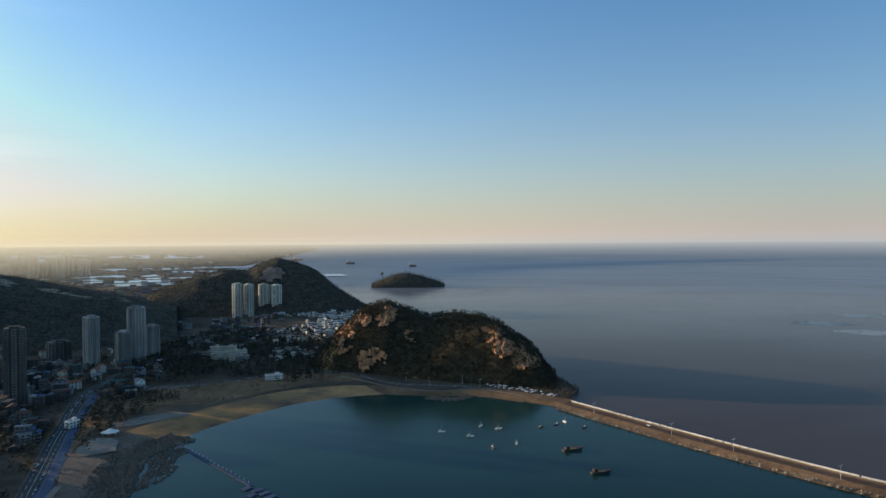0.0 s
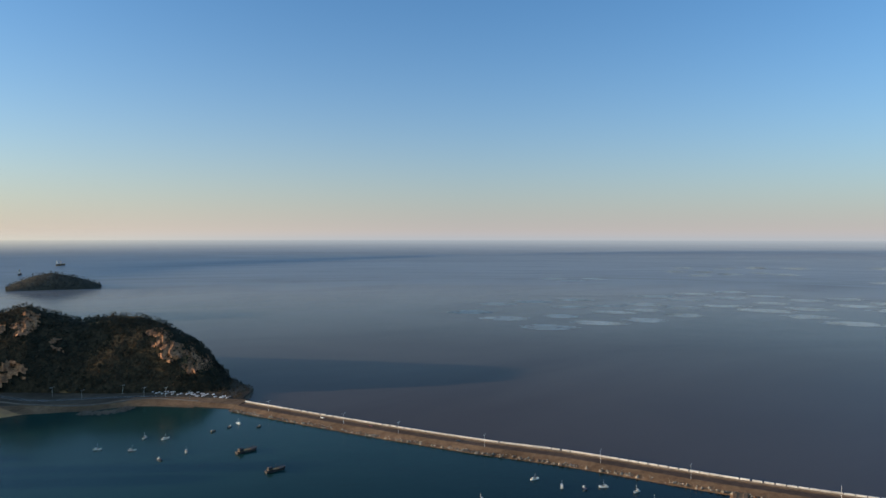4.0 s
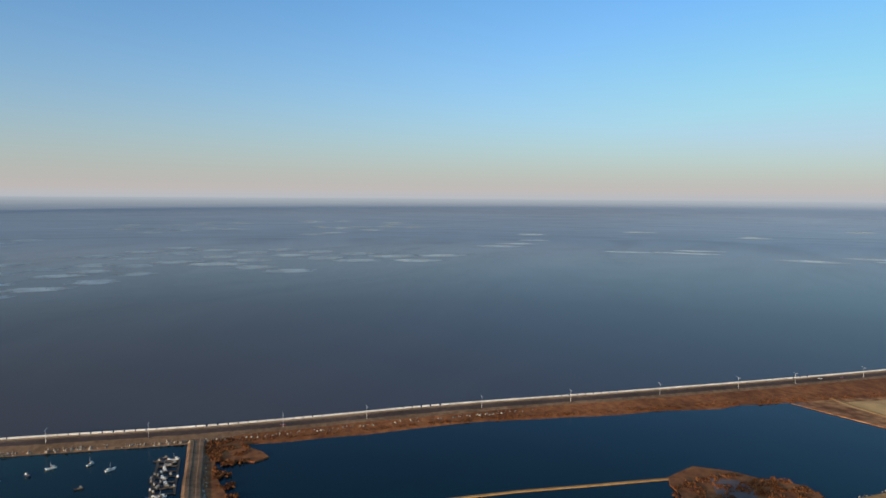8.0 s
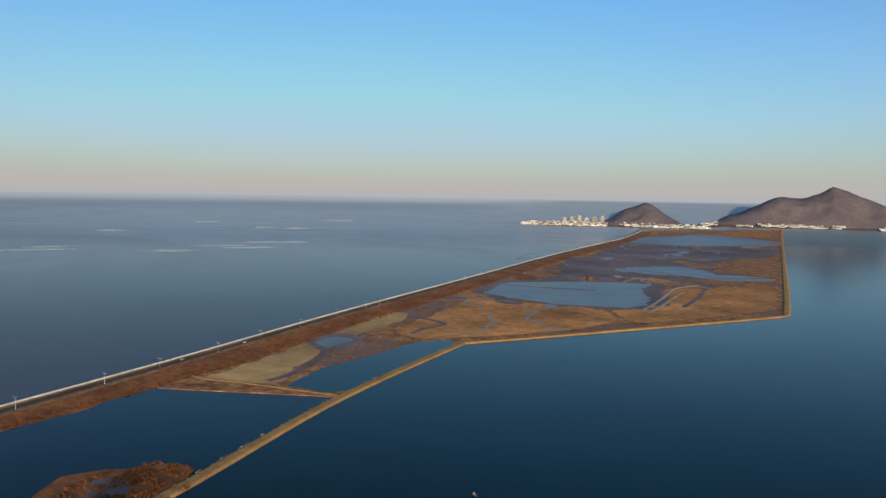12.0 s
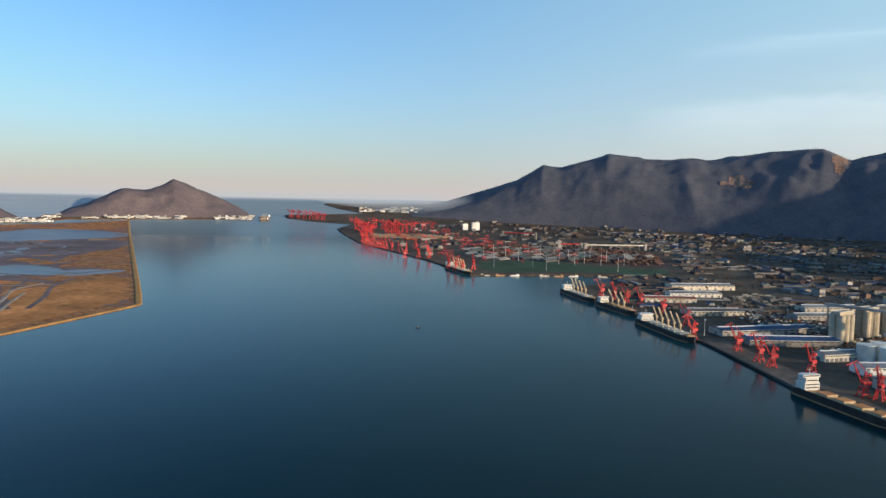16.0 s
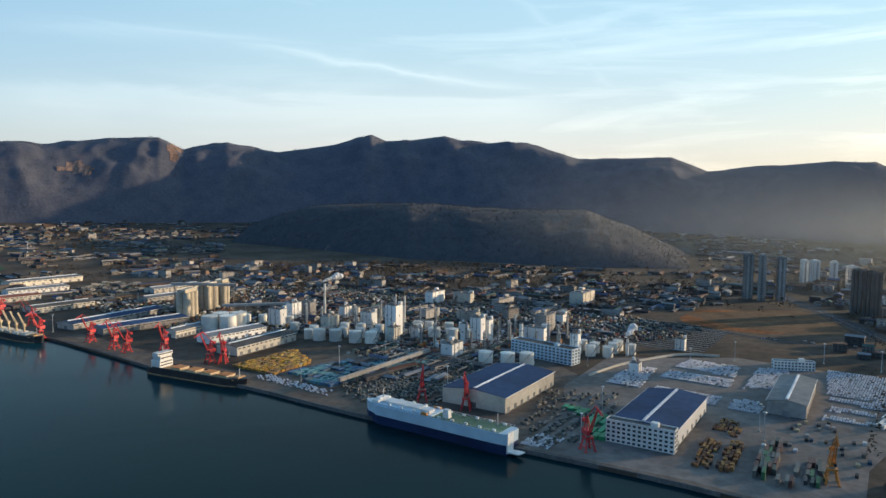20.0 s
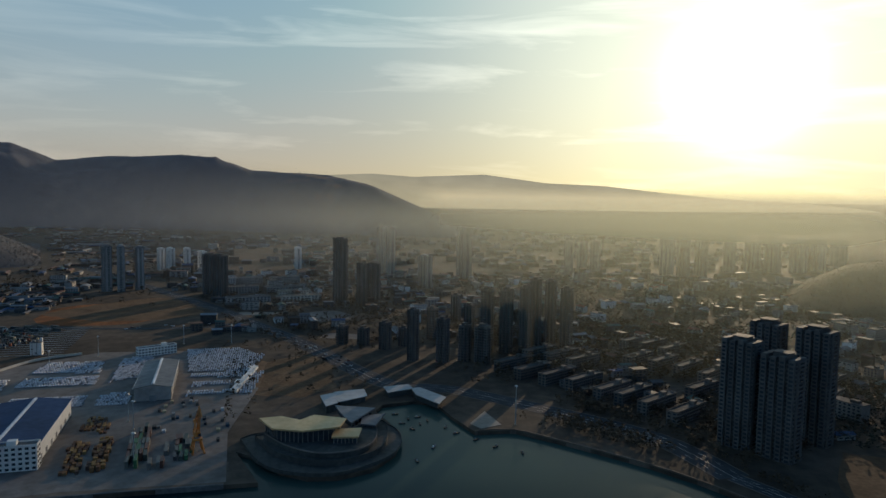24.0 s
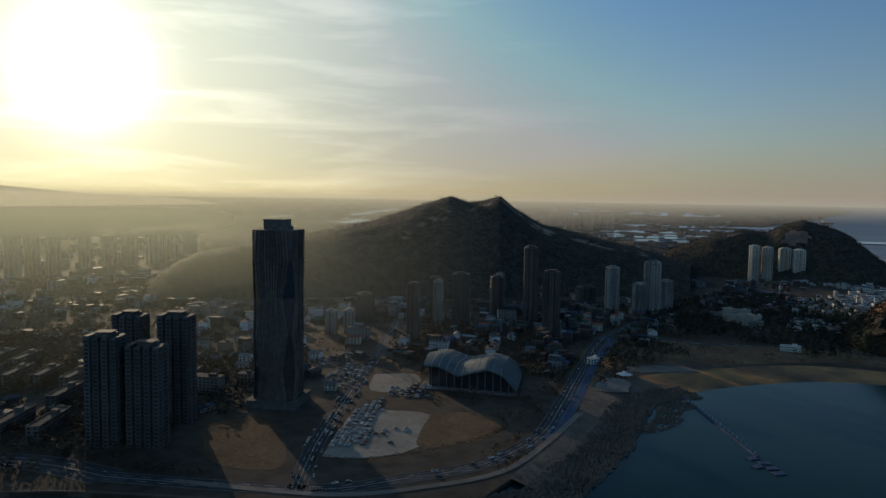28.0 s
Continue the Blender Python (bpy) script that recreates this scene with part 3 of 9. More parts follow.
# ---- water ----
def make_sea():
    out = Build()
    rings = [0, 60, 150, 300, 500, 800, 1200, 1700, 2300, 2900] + [3200 + 87.5 * i for i in range(21)]
    n = 144
    out.v.append((0, 0, 0))
    for r in rings[1:]:
        for k in range(n):
            x, y = polar(k * 360 / n, r)
            out.v.append((x, y, sea_z(x, y)))
    for k in range(n):
        out.f.append((0, 1 + (k + 1) % n, 1 + k))
        for i in range(len(rings) - 2):
            a = 1 + i * n
            out.f.append((a + k, a + (k + 1) % n, a + n + (k + 1) % n, a + n + k))
    setting("water", out, WATER, "calm silty sea, its far part painted pale as haze, with a clear blue bay inside the dike", "sea", smooth=True)


make_sea()

# ---- land ----
DIKE = [near(x, y, 5) for x, y in ((157, 854), (262, 694), (340, 585), (391, 523), (471, 403), (537, 317), (614, 222), (723, 70), (866, -122),
                                  (1098, -418), (1421, -855), (2000, -1639), (2739, -2732))]
OUTER_COAST = [(150, 850), (178, 915), (160, 1020), (95, 1180), (0, 1380), (-110, 1620), (-200, 1900), (-270, 2100), (-420, 2500),
               (-800, 3000), (-1244, 3836), (-1088, 4263), (-857, 4712)]
RIM = [polar(a, 4940) for a in range(349, 170, -3)]
FAR_PORT = [(991, -4719), (1267, -4632), (1450, -4555), (1639, -4484), (1650, -4440), (1500, -4330), (1300, -4230), (1720, -3960), (1669, -3860), (1448, -3790), (1240, -3800), (1240, -3540), (975, -3005), (904, -2839), (432, -2105),
            (257, -1761), (12, -1868), (-206, -1930)]
PIER = [(2, -1600), (-12, -1570), (-188, -1050), (-250, -795), (-295, -674), (-339, -519), (-391, -371), (-431, -257), (-457, -150)]
PIER = [near(x, y, 3) for x, y in PIER]
ARTS = [(-462, -128), (-517, -160), (-505, -138), (-482, -118), (-472, -96), (-474, -76), (-490, -52), (-522, -38), (-551, -36), (-590, -48), (-622, -64), (-642, -60), (-656, -32),
        (-652, -10), (-610, 6), (-573, 25), (-579, 58), (-547, 104), (-511, 149), (-476, 183), (-400, 238), (-320, 290), (-270, 345)]
ARTS = [near(x, y, 3) for x, y in ARTS]
BEACH_TOP = [(-272, 393), (-290, 480), (-312, 560), (-345, 640), (-330, 720), (-290, 800), (-245, 870), (-195, 920), (-130, 945), (-60, 930), (0, 905), (60, 905), (105, 870)]
LAND = OUTER_COAST + RIM + FAR_PORT + PIER + ARTS + BEACH_TOP
setting("ground", sheet(LAND, 3.0, 250.0, 4.0), SOIL, "built-up coastal ground of earth, paving and winter grass", "ground")

SHORE = [(-237, 393), (-255, 509), (-286, 653), (-260, 712), (-217, 795), (-159, 864), (-77, 897), (-11, 886), (40, 890), (95, 850)]


def beach():
    a, b = smooth_line(SHORE, 20), smooth_line(BEACH_TOP, 20)
    out = Build()
    n, rows = 60, 8
    for i in range(n + 1):
        p = Vector(a[round(i / n * (len(a) - 1))])
        q = Vector(b[round(i / n * (len(b) - 1))])
        for j in range(rows + 1):
            w = -0.15 + 1.2 * j / rows
            o = p.lerp(q, w)
            wob = 5.0 * noise.noise((o.x * 0.03, o.y * 0.03, 1.0)) * (1 if j < 3 else 0)
            out.v.append((o.x + wob, o.y + wob, -1.0 + 4.05 * min(1.0, (j / rows) / 0.86)))
    for i in range(n):
        for j in range(rows):
            k = i * (rows + 1) + j
            out.f.append((k, k + rows + 1, k + rows + 2, k + 1))
    cut = [f for f in out.f if f[0] // (rows + 1) < 24]
    flat = Build()
    flat.v, flat.f = list(out.v), cut
    out.f = out.f[len(cut):]
    beach_mesh = out
    end = [f for f in out.f if f[0] // (rows + 1) >= 46]
    out.f = out.f[:len(out.f) - len(end)]
    foot = Build()
    foot.v, foot.f = list(out.v), end
    setting("beach", beach_mesh, SAND, "tawny sand beach round the bay", "beach", smooth=True)
    setting("shore_bank", foot, EARTH, "brown earth bank at the head of the bay", "shore", smooth=True)
    setting("rock_flat", flat, ROCK, "dark tidal rock flat below the coast road", "shore", smooth=True)


beach()

# the long dike with its road, white sea wall and earth bank
DLINE = smooth_line(DIKE, 30.0)
setting("dike", Build().sweep(DLINE, [(-9, -2), (-2.5, 3.6), (-2.4, 4.0), (14.5, 4.0), (18, 3.0), (23, 1.5), (29, -1.5)]), EARTH, "long earth dike of reddish brown soil across the sea", "dike")
setting("road", Build().sweep(DLINE, [(4, 4.01), (13, 4.01)]), DIKEROAD, "asphalt road along the crest of the dike", "road")
sea_wall = setting("sea_wall", Build().sweep(DLINE, [(-2.2, 3.9), (-2.2, 5.0), (-0.7, 5.0), (-0.6, 4.4), (0.1, 4.35), (0.1, 3.9)]), WALLBASE, "stained concrete sea wall with white capping blocks along the dike", "wall")

setting("dike_root", Build().sweep(smooth_line([(30, 912), (70, 895), (112, 868), (150, 838)], 8), [(-16, 3.3), (8, 3.3), (13, 1.6), (19, -1.5)]), EARTH, "brown earth bank joining the dike to the shore", "dike")
BANK_LINE = [(380, 60), (451, -30), (485, -73), (632, -241), (795, -474), (786, -560), (770, -760), (752, -1000), (748, -1085), (752, -1100), (772, -1128), (925, -1348), (1640, -2355), (2340, -3340)]
setting("bank", Build().sweep(smooth_line(BANK_LINE[:5], 20), [(-8, -1.5), (-4, 1.6), (4, 1.6), (8, -1.5)]), BANK, "pale earth bank with a track between two ponds", "bank")
setting("bank_far", Build().sweep(smooth_line(BANK_LINE[4:], 30), [(-8, -1.5), (-4, 1.8), (4, 1.8), (8, -1.5)]), BANK, "pale earth bank round the salt marsh", "bank")
setting("bank_cross", Build().sweep(smooth_line([(774, -123), (632, -243)], 20), [(-4, -1.2), (-1.5, 0.9), (1.5, 0.9), (4, -1.2)]), BANK, "narrow earth bank across the pond", "bank")
setting("bank_thin", Build().sweep(smooth_line([(300, 300), (426, 141), (470, 75), (508, 16)], 20), [(-2.5, -1), (-1, 0.7), (1, 0.7), (2.5, -1)]), BANK, "thin earth bank across the pond", "bank")
setting("causeway", Build().sweep(smooth_line([(452, 384), (400, 343), (356, 308), (250, 215)], 15), [(-9, -1.5), (-5, 2.2), (-2.4, 2.25), (-1.8, 2.0), (1.8, 2.05), (2.4, 2.3), (5, 2.2), (9, -1.5)]), EARTH, "rutted earth causeway with a rock edge", "causeway")

MARSH_LAND = [near(x, y, 1) for x, y in ((745, -85), (835, -205), (965, -365), (1078, -500), (1395, -930), (1975, -1715), (2715, -2780), (2340, -3340), (1640, -2355), (925, -1348), (752, -1100), (770, -760), (795, -474), (632, -243))]
setting("marsh", sheet(MARSH_LAND, 0.55, 150.0, 2.0), MARSH, "tidal marsh of russet reeds and bare mud", "marsh")


def blot(points, wob=4.0, step=12.0, seed=1.0):
    """A closed outline through the points, rounded and ragged."""
    line = smooth_line(points + points[:1], step)[:-1]
    return [(x + wob * noise.noise((x * 0.05, y * 0.05, seed)), y + wob * noise.noise((x * 0.05, y * 0.05, seed + 5))) for x, y in line]


def patch(name, points, z, mat, label, category, wob=4.0, skirt=0.0, step=12.0):
    return setting(name, sheet(blot(points, wob, step, z + points[0][0]), z, 400.0, skirt), mat, label, category)


patch("shore_green", [(-330, 560), (-372, 640), (-420, 740), (-455, 850), (-420, 930), (-345, 930), (-325, 840), (-372, 762), (-360, 690), (-345, 640)], 3.04, EARTH, "open brown ground between the coast road and the beach", "ground", 6.0)
patch("beach_back", [(-330, 838), (-285, 850), (-240, 900), (-185, 960), (-120, 985), (-140, 1030), (-240, 1020), (-330, 950)], 3.05, EARTH, "bare brown earth behind the beach", "ground", 6.0)


REEDS = smooth_line(DIKE[4:], 25.0)


def reed_belt():
    """Reeds at the dike's foot, a ragged belt that widens towards the marsh."""
    out = Build()
    n = len(REEDS)
    for i, (x, y) in enumerate(REEDS):
        a_, b_ = REEDS[max(i - 1, 0)], REEDS[min(i + 1, n - 1)]
        d = Vector((b_[0] - a_[0], b_[1] - a_[1])).normalized()
        grow = min(1.0, i / 25)
        w = 20 + 40 * grow * grow + 9 * noise.noise((i * 0.35, 0.5, 2.0)) + 5 * noise.noise((i * 1.1, 3.5, 2.0))
        for k, h in enumerate((2.9, 2.2, 1.5, 1.0, 0.75, -0.5)):
            o = 17 + w * k / 5
            px, py = x + d.y * o, y - d.x * o
            out.v.append((px, py, h + sea_z(px, py) + 0.3 * noise.noise((px * 0.1, py * 0.1, 0))))
    for i in range(n - 1):
        for k in range(5):
            p = i * 6 + k
            out.f.append((p, p + 6, p + 7, p + 1))
    setting("reed_belt", out, REED, "belt of rust-red reeds at the foot of the dike", "reeds", smooth=True)


reed_belt()
patch("mudflat", [(760, -128), (800, -185), (868, -270), (955, -372), (1050, -480), (1010, -500), (905, -372), (830, -290), (760, -235), (708, -195)], 0.62, MUD, "tan mudflat between reeds and pond", "mudflat", 7.0)
patch("mudflat_gold", [(840, -440), (905, -425), (990, -520), (1090, -640), (1180, -740), (1110, -770), (950, -830), (850, -800), (812, -700), (815, -560)], 0.60, GOLD, "golden dry grass flat in the marsh", "marsh", 10.0)
patch("mudflat_low", [(800, -800), (960, -880), (985, -1010), (1080, -1160), (1010, -1290), (880, -1230), (800, -1110)], 0.60, GOLD, "dry grass flat by the earth bank", "marsh", 10.0)
patch("mudflat_dark", [(1500, -1150), (1800, -1560), (2150, -2080), (1960, -2500), (1600, -2000), (1380, -1620), (1480, -1400)], 0.60, MUD_DARK, "dark wet mud in the marsh", "mudflat", 16.0, step=30.0)
patch("pond", [(690, -203), (722, -232), (748, -262), (772, -322), (818, -405), (822, -462), (800, -468), (720, -362), (648, -252)], 0.68, WATER, "still blue pond between the marsh and the bank", "pond", 5.0)
patch("pond_wide", [(1195, -754), (1255, -830), (1312, -905), (1285, -1000), (1248, -1081), (1161, -1190), (1100, -1110), (966, -990), (930, -930), (956, -857), (1072, -780)], 0.70, POND, "wide shallow pond in the marsh", "pond", 15.0)
patch("pond_small", [(884, -295), (905, -330), (888, -352), (852, -330), (842, -300)], 0.70, POND, "small pond on the mudflat", "pond", 6.0)
patch("pond_far", [(2520, -2345), (2470, -2600), (2392, -2833), (2049, -2876), (1909, -2640), (2182, -2213)], 0.75, POND, "far flooded field", "pond", 20.0, step=40.0)
patch("pond_long", [(1438, -1328), (1470, -1440), (1409, -1573), (1201, -1496), (1250, -1420), (1321, -1342)], 0.70, POND, "long shallow pool in the marsh", "pond", 40.0)
for k, (ring, wob) in enumerate((([(1215, -735), (1290, -830), (1345, -905), (1320, -1010), (1275, -1110), (1165, -1225), (1080, -1140), (940, -1010), (905, -935), (935, -845), (1062, -760)], 30.0), ([(1450, -1310), (1500, -1440), (1425, -1605), (1180, -1515), (1225, -1405), (1310, -1322)], 34.0), ([(900, -285), (925, -335), (895, -368), (840, -340), (826, -292)], 7.0))):
    patch("pond_margin", ring, 0.665 + 0.004 * k, MUD_DARK, "wet dark mud round a shallow pond", "mudflat", wob)
for k, line in enumerate(([(720, -190), (738, -222), (790, -270), (838, -300), (870, -350), (905, -380)], [(1010, -500), (930, -520), (905, -470), (880, -440)], [(1090, -1185), (1125, -1240), (1150, -1290), (1200, -1340)],
                          [(890, -1000), (960, -1120), (1050, -1250), (1110, -1390)], [(1500, -1100), (1350, -1300), (1180, -1480)])):
    setting("creek", Build().sweep(smooth_line(line, 8), [(-2.2, 0.74), (2.2, 0.74)]), POND, "narrow winding tidal creek", "creek")
    setting("creek_edge", Build().sweep(smooth_line(line, 8), [(-5, 0.63), (-2.4, 0.75), (2.4, 0.75), (5, 0.63)]), MUD_DARK, "dark mud along a tidal creek", "creek")

rg = random.Random(40)
for k in range(72):
    u, w = rg.random(), rg.random()
    c = Vector((900, -560)).lerp(Vector((2250, -2650)), u) + Vector((0.8, 0.58)) * ((w - 0.5) * (260 + 330 * u))
    L, W, t = rg.uniform(35, 130) * (1 + u), rg.uniform(6, 24) * (1 + u), rg.uniform(-0.9, 0.9) - 0.6
    ring = [(c.x + L * math.cos(q) * math.cos(t) - W * math.sin(q) * math.sin(t), c.y + L * math.cos(q) * math.sin(t) + W * math.sin(q) * math.cos(t)) for q in (i * math.tau / 9 for i in range(9))]
    kind_ = rg.choice(((GOLD, "golden dry grass in the marsh"), (REED, "rust-red reeds in the marsh"), (MUD, "tan mud in the marsh"), (MUD_DARK, "dark mud in the marsh"), (GOLD, "golden dry grass in the marsh")))
    setting("marsh_patch", sheet(blot(ring, 16.0, 10.0, k * 1.7), 0.555 + 0.0009 * k, 500.0), kind_[0], kind_[1], "marsh")

rg = random.Random(47)
for k in range(30):
    u = (k + rg.random()) / 30
    c = Vector((960, -600)).lerp(Vector((2250, -2600)), u) + Vector((0.8, 0.58)) * rg.uniform(-90 - 120 * u, 90 + 120 * u)
    head, line = rg.uniform(0, math.tau), []
    for q in range(rg.randint(7, 13)):
        line.append((c.x, c.y))
        head += rg.uniform(-0.9, 0.9)
        c = c + Vector((math.cos(head), math.sin(head))) * rg.uniform(14, 30) * (1 + u)
    w = rg.uniform(1.5, 3.2) * (1 + u)
    setting("creek", Build().sweep(smooth_line(line, 8), [(-w, 0.755 + 0.001 * k), (w, 0.755 + 0.001 * k)]), POND, "narrow winding tidal creek", "creek")
for k in range(9):
    u = (k + rg.random()) / 9
    c = Vector((930, -560)).lerp(Vector((2250, -2600)), u) + Vector((0.8, 0.58)) * rg.uniform(-80 - 120 * u, 80 + 120 * u)
    L, W, t = rg.uniform(18, 46) * (1 + u), rg.uniform(5, 12) * (1 + u), rg.uniform(-1.4, -0.6)
    ring = [(c.x + L * math.cos(q) * math.cos(t) - W * math.sin(q) * math.sin(t), c.y + L * math.cos(q) * math.sin(t) + W * math.sin(q) * math.cos(t)) for q in (i * math.tau / 9 for i in range(9))]
    setting("marsh_pool", sheet(blot(ring, 14.0, 10.0, 3.0 + k), 0.70 + 0.004 * k, 500.0), POND, "small ragged pool in the marsh", "pond")

# bare mud between the pools, with dirt tracks and low field banks
patch("mudflat_bare", [(1273, -930), (1388, -1081), (1548, -1272), (1769, -1453), (1541, -1644), (1347, -1569), (1178, -1415), (1219, -1320), (1328, -1166), (1268, -975)], 0.635, MUD_DARK, "bare mauve mud between the ponds", "mudflat", 22.0)
patch("mudflat_outer", [(2054, -1931), (2000, -2262), (1775, -2496), (1554, -2169), (1551, -1892), (1769, -1639)], 0.632, MUD_DARK, "bare mud in the far marsh", "mudflat", 24.0, step=30.0)
patch("marsh_rust", [(1035, -1206), (1052, -1324), (1020, -1436), (910, -1293), (869, -1185), (944, -1134)], 0.64, GOLD, "rust-gold grass by the earth bank", "marsh", 18.0)
patch("pond_pale", [(1426, -1349), (1464, -1454), (1374, -1465), (1255, -1462), (1192, -1548), (1098, -1546), (1125, -1438), (1231, -1392), (1336, -1346)], 0.722, POND, "pale winding pool in the marsh", "pond", 14.0)
for name, line, half, label in (("track", [(893, -899), (945, -985), (999, -1066), (1077, -1176), (1104, -1286)], 2.6, "pale dirt track across the marsh"), ("track", [(871, -892), (915, -970), (963, -1042), (1030, -1151)], 2.4, "pale dirt track across the marsh"),
                                ("field_bank", [(1287, -872), (1205, -927), (1125, -1001)], 2.0, "low earth bank across a pond"), ("field_bank", [(1151, -719), (1097, -742), (1010, -797), (892, -886)], 2.6, "low earth bank along a pond"),
                                ("field_bank", [(1226, -1346), (1178, -1415), (1145, -1510), (1127, -1599)], 2.4, "low earth bank beside a pool"), ("field_bank", [(1418, -1349), (1346, -1393), (1199, -1387)], 2.0, "low earth bank beside a pool"),
                                ("field_bank", [(2000, -2262), (1880, -2150), (1700, -2050), (1560, -1990)], 4.0, "low earth bank across the far marsh"), ("field_bank", [(1769, -1453), (1650, -1560), (1541, -1644), (1440, -1700)], 3.0, "low earth bank across the far marsh")):
    setting(name, Build().sweep(smooth_line(line, 10), [(-half - 1.2, 0.5), (-half, 1.25), (half, 1.25), (half + 1.2, 0.5)]), EARTH if name == "field_bank" else GRAVEL, label, "bank" if name == "field_bank" else "track")

# the spit on the thin bank, and the reedy corner by the causeway
patch("spit", [(510, 17), (535, 2), (534, -29), (527, -68), (510, -84), (484, -62), (459, -33), (446, -4), (468, 6)], 1.0, REED, "rust-red reedy spit on the earth bank", "spit", 6.0, 2.0)
patch("spit_pool", [(516, -8), (520, -26), (500, -40), (482, -34), (488, -16)], 1.05, MUD_DARK, "dark wet hollow in the reeds", "mudflat", 5.0)
patch("reedy_corner", [(446, 376), (462, 352), (447, 330), (437, 303), (426, 306), (420, 322), (416, 338), (400, 326), (378, 302), (358, 281), (353, 289), (372, 312), (396, 336), (424, 362)], 1.0, REED, "rust-red reeds where the causeway meets the dike", "reeds", 5.0, 2.5)


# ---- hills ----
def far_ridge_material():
    """Hills so far off that only the lit haze before them shows; that haze is put in as glow."""
    m = bpy.data.materials.new("far_ridge_haze_glow")
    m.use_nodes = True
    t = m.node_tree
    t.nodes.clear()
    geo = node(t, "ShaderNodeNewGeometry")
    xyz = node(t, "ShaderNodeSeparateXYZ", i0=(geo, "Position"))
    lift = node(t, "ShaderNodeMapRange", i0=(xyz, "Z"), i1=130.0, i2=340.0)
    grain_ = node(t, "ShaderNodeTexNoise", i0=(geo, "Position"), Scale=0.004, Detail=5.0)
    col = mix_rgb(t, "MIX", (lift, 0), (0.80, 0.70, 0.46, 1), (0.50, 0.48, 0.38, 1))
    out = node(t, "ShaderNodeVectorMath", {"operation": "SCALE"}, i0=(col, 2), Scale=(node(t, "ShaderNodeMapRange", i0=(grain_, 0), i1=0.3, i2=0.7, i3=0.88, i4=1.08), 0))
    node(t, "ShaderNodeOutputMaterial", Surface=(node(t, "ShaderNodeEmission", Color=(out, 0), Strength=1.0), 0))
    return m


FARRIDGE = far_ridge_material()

def lerp_table(table, x):
    for (a, p), (b, q) in zip(table, table[1:]):
        if a <= x <= b:
            return p + (q - p) * (x - a) / (b - a)
    return table[0][1] if x < table[0][0] else table[-1][1]


HILLS = {}


def slope(name, crest, front, ridge, back, mat, label, step=0.25, rows=34, rough=0.12, grain=0.012, kind="structure", category="hill", low=2.0, steep=1.0):
    """A hill given by its skyline: (bearing, angle of height in degrees) seen from the air, the distance of its foot and of its ridge."""
    out = Build()
    az0, az1 = crest[0][0], crest[-1][0]
    cols = int((az1 - az0) / step) + 1
    for i in range(cols + 1):
        az = az0 + (az1 - az0) * i / cols
        rf, rr, rb = (lerp_table(t, az) if isinstance(t, list) else t for t in (front, ridge, back))
        top = EYE + rr * math.tan(radians(lerp_table(crest, az)))
        for j in range(rows + 1):
            u = j / rows * 1.35
            r = rf + (rr - rf) * u if u <= 1 else rr + (rb - rr) * (u - 1) / 0.35
            x, y = polar(az, r)
            base = sea_z(x, y) + low
            if top < base:
                base -= 7.0
            s = (u ** steep * (2 - u) if u <= 1 else max(0.0, 1 - ((u - 1) / 0.35) ** 2))
            s = min(1.0, s)
            h = max(0.0, top - base) * s
            n1 = noise.fractal((x * grain * 0.35, y * grain * 0.35, 3.3), 1.0, 2.0, 5)
            ribs = noise.ridged_multi_fractal((x * grain * 0.5, y * grain * 0.5, 7.7), 1.0, 2.1, 5, 1.0, 2.0) - 1.0
            w = 4 * s * (1 - s) if u <= 1 else 0.3
            out.v.append((x, y, base - 1.5 * (j == 0) + h + h * rough * (n1 + 0.8 * ribs) * w))
    for i in range(cols):
        for j in range(rows):
            k = i * (rows + 1) + j
            out.f.append((k, k + 1, k + rows + 2, k + rows + 1))
    HILLS[name] = (out, rows)
    ob = part(name, out, mat, None, label, smooth=True)
    return tagged(ob, category=category, kind=kind)


MOUNTAIN_SKY = [(166.5, -1.5), (168.6, -0.6), (172, 0.45), (175.3, 1.48), (177.3, 2.67), (178.8, 2.6), (182.5, 3.63), (185.4, 3.3), (190, 3.16), (194.3, 3.85), (197.7, 3.97),
                (199.4, 3.13), (202.6, 3.77), (206.6, 3.12), (211, 3.84), (213.9, 4.72), (215.1, 4.2), (217.3, 4.3), (219.9, 4.65), (221.1, 4.25), (223.3, 4.07),
                (225, 4.25), (227.5, 3.86), (230.7, 2.84), (237.8, 3.0), (240.5, 1.9), (245.8, 2.35), (248.9, 2.6), (251.4, 2.45), (254.1, 1.5), (257.6, 1.4),
                (261.5, 1.0), (264.2, 0.3), (268.9, -1.7), (271, -3.2)]
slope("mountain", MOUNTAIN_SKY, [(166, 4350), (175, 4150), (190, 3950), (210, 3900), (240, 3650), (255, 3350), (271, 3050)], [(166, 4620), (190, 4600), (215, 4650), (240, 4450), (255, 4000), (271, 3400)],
      [(166, 4900), (215, 4930), (240, 4800), (271, 3800)], MOUNTAIN, "long wooded mountain ridge tinted with painted blue haze, with bare cliffs", category="mountain", step=0.2, rows=50, rough=0.19, grain=0.0045)
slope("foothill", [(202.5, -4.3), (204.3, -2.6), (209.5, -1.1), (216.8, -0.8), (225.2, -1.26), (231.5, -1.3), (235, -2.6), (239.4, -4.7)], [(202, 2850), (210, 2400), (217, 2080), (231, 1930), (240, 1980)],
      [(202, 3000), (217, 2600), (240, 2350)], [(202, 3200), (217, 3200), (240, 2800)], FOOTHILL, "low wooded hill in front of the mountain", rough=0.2)
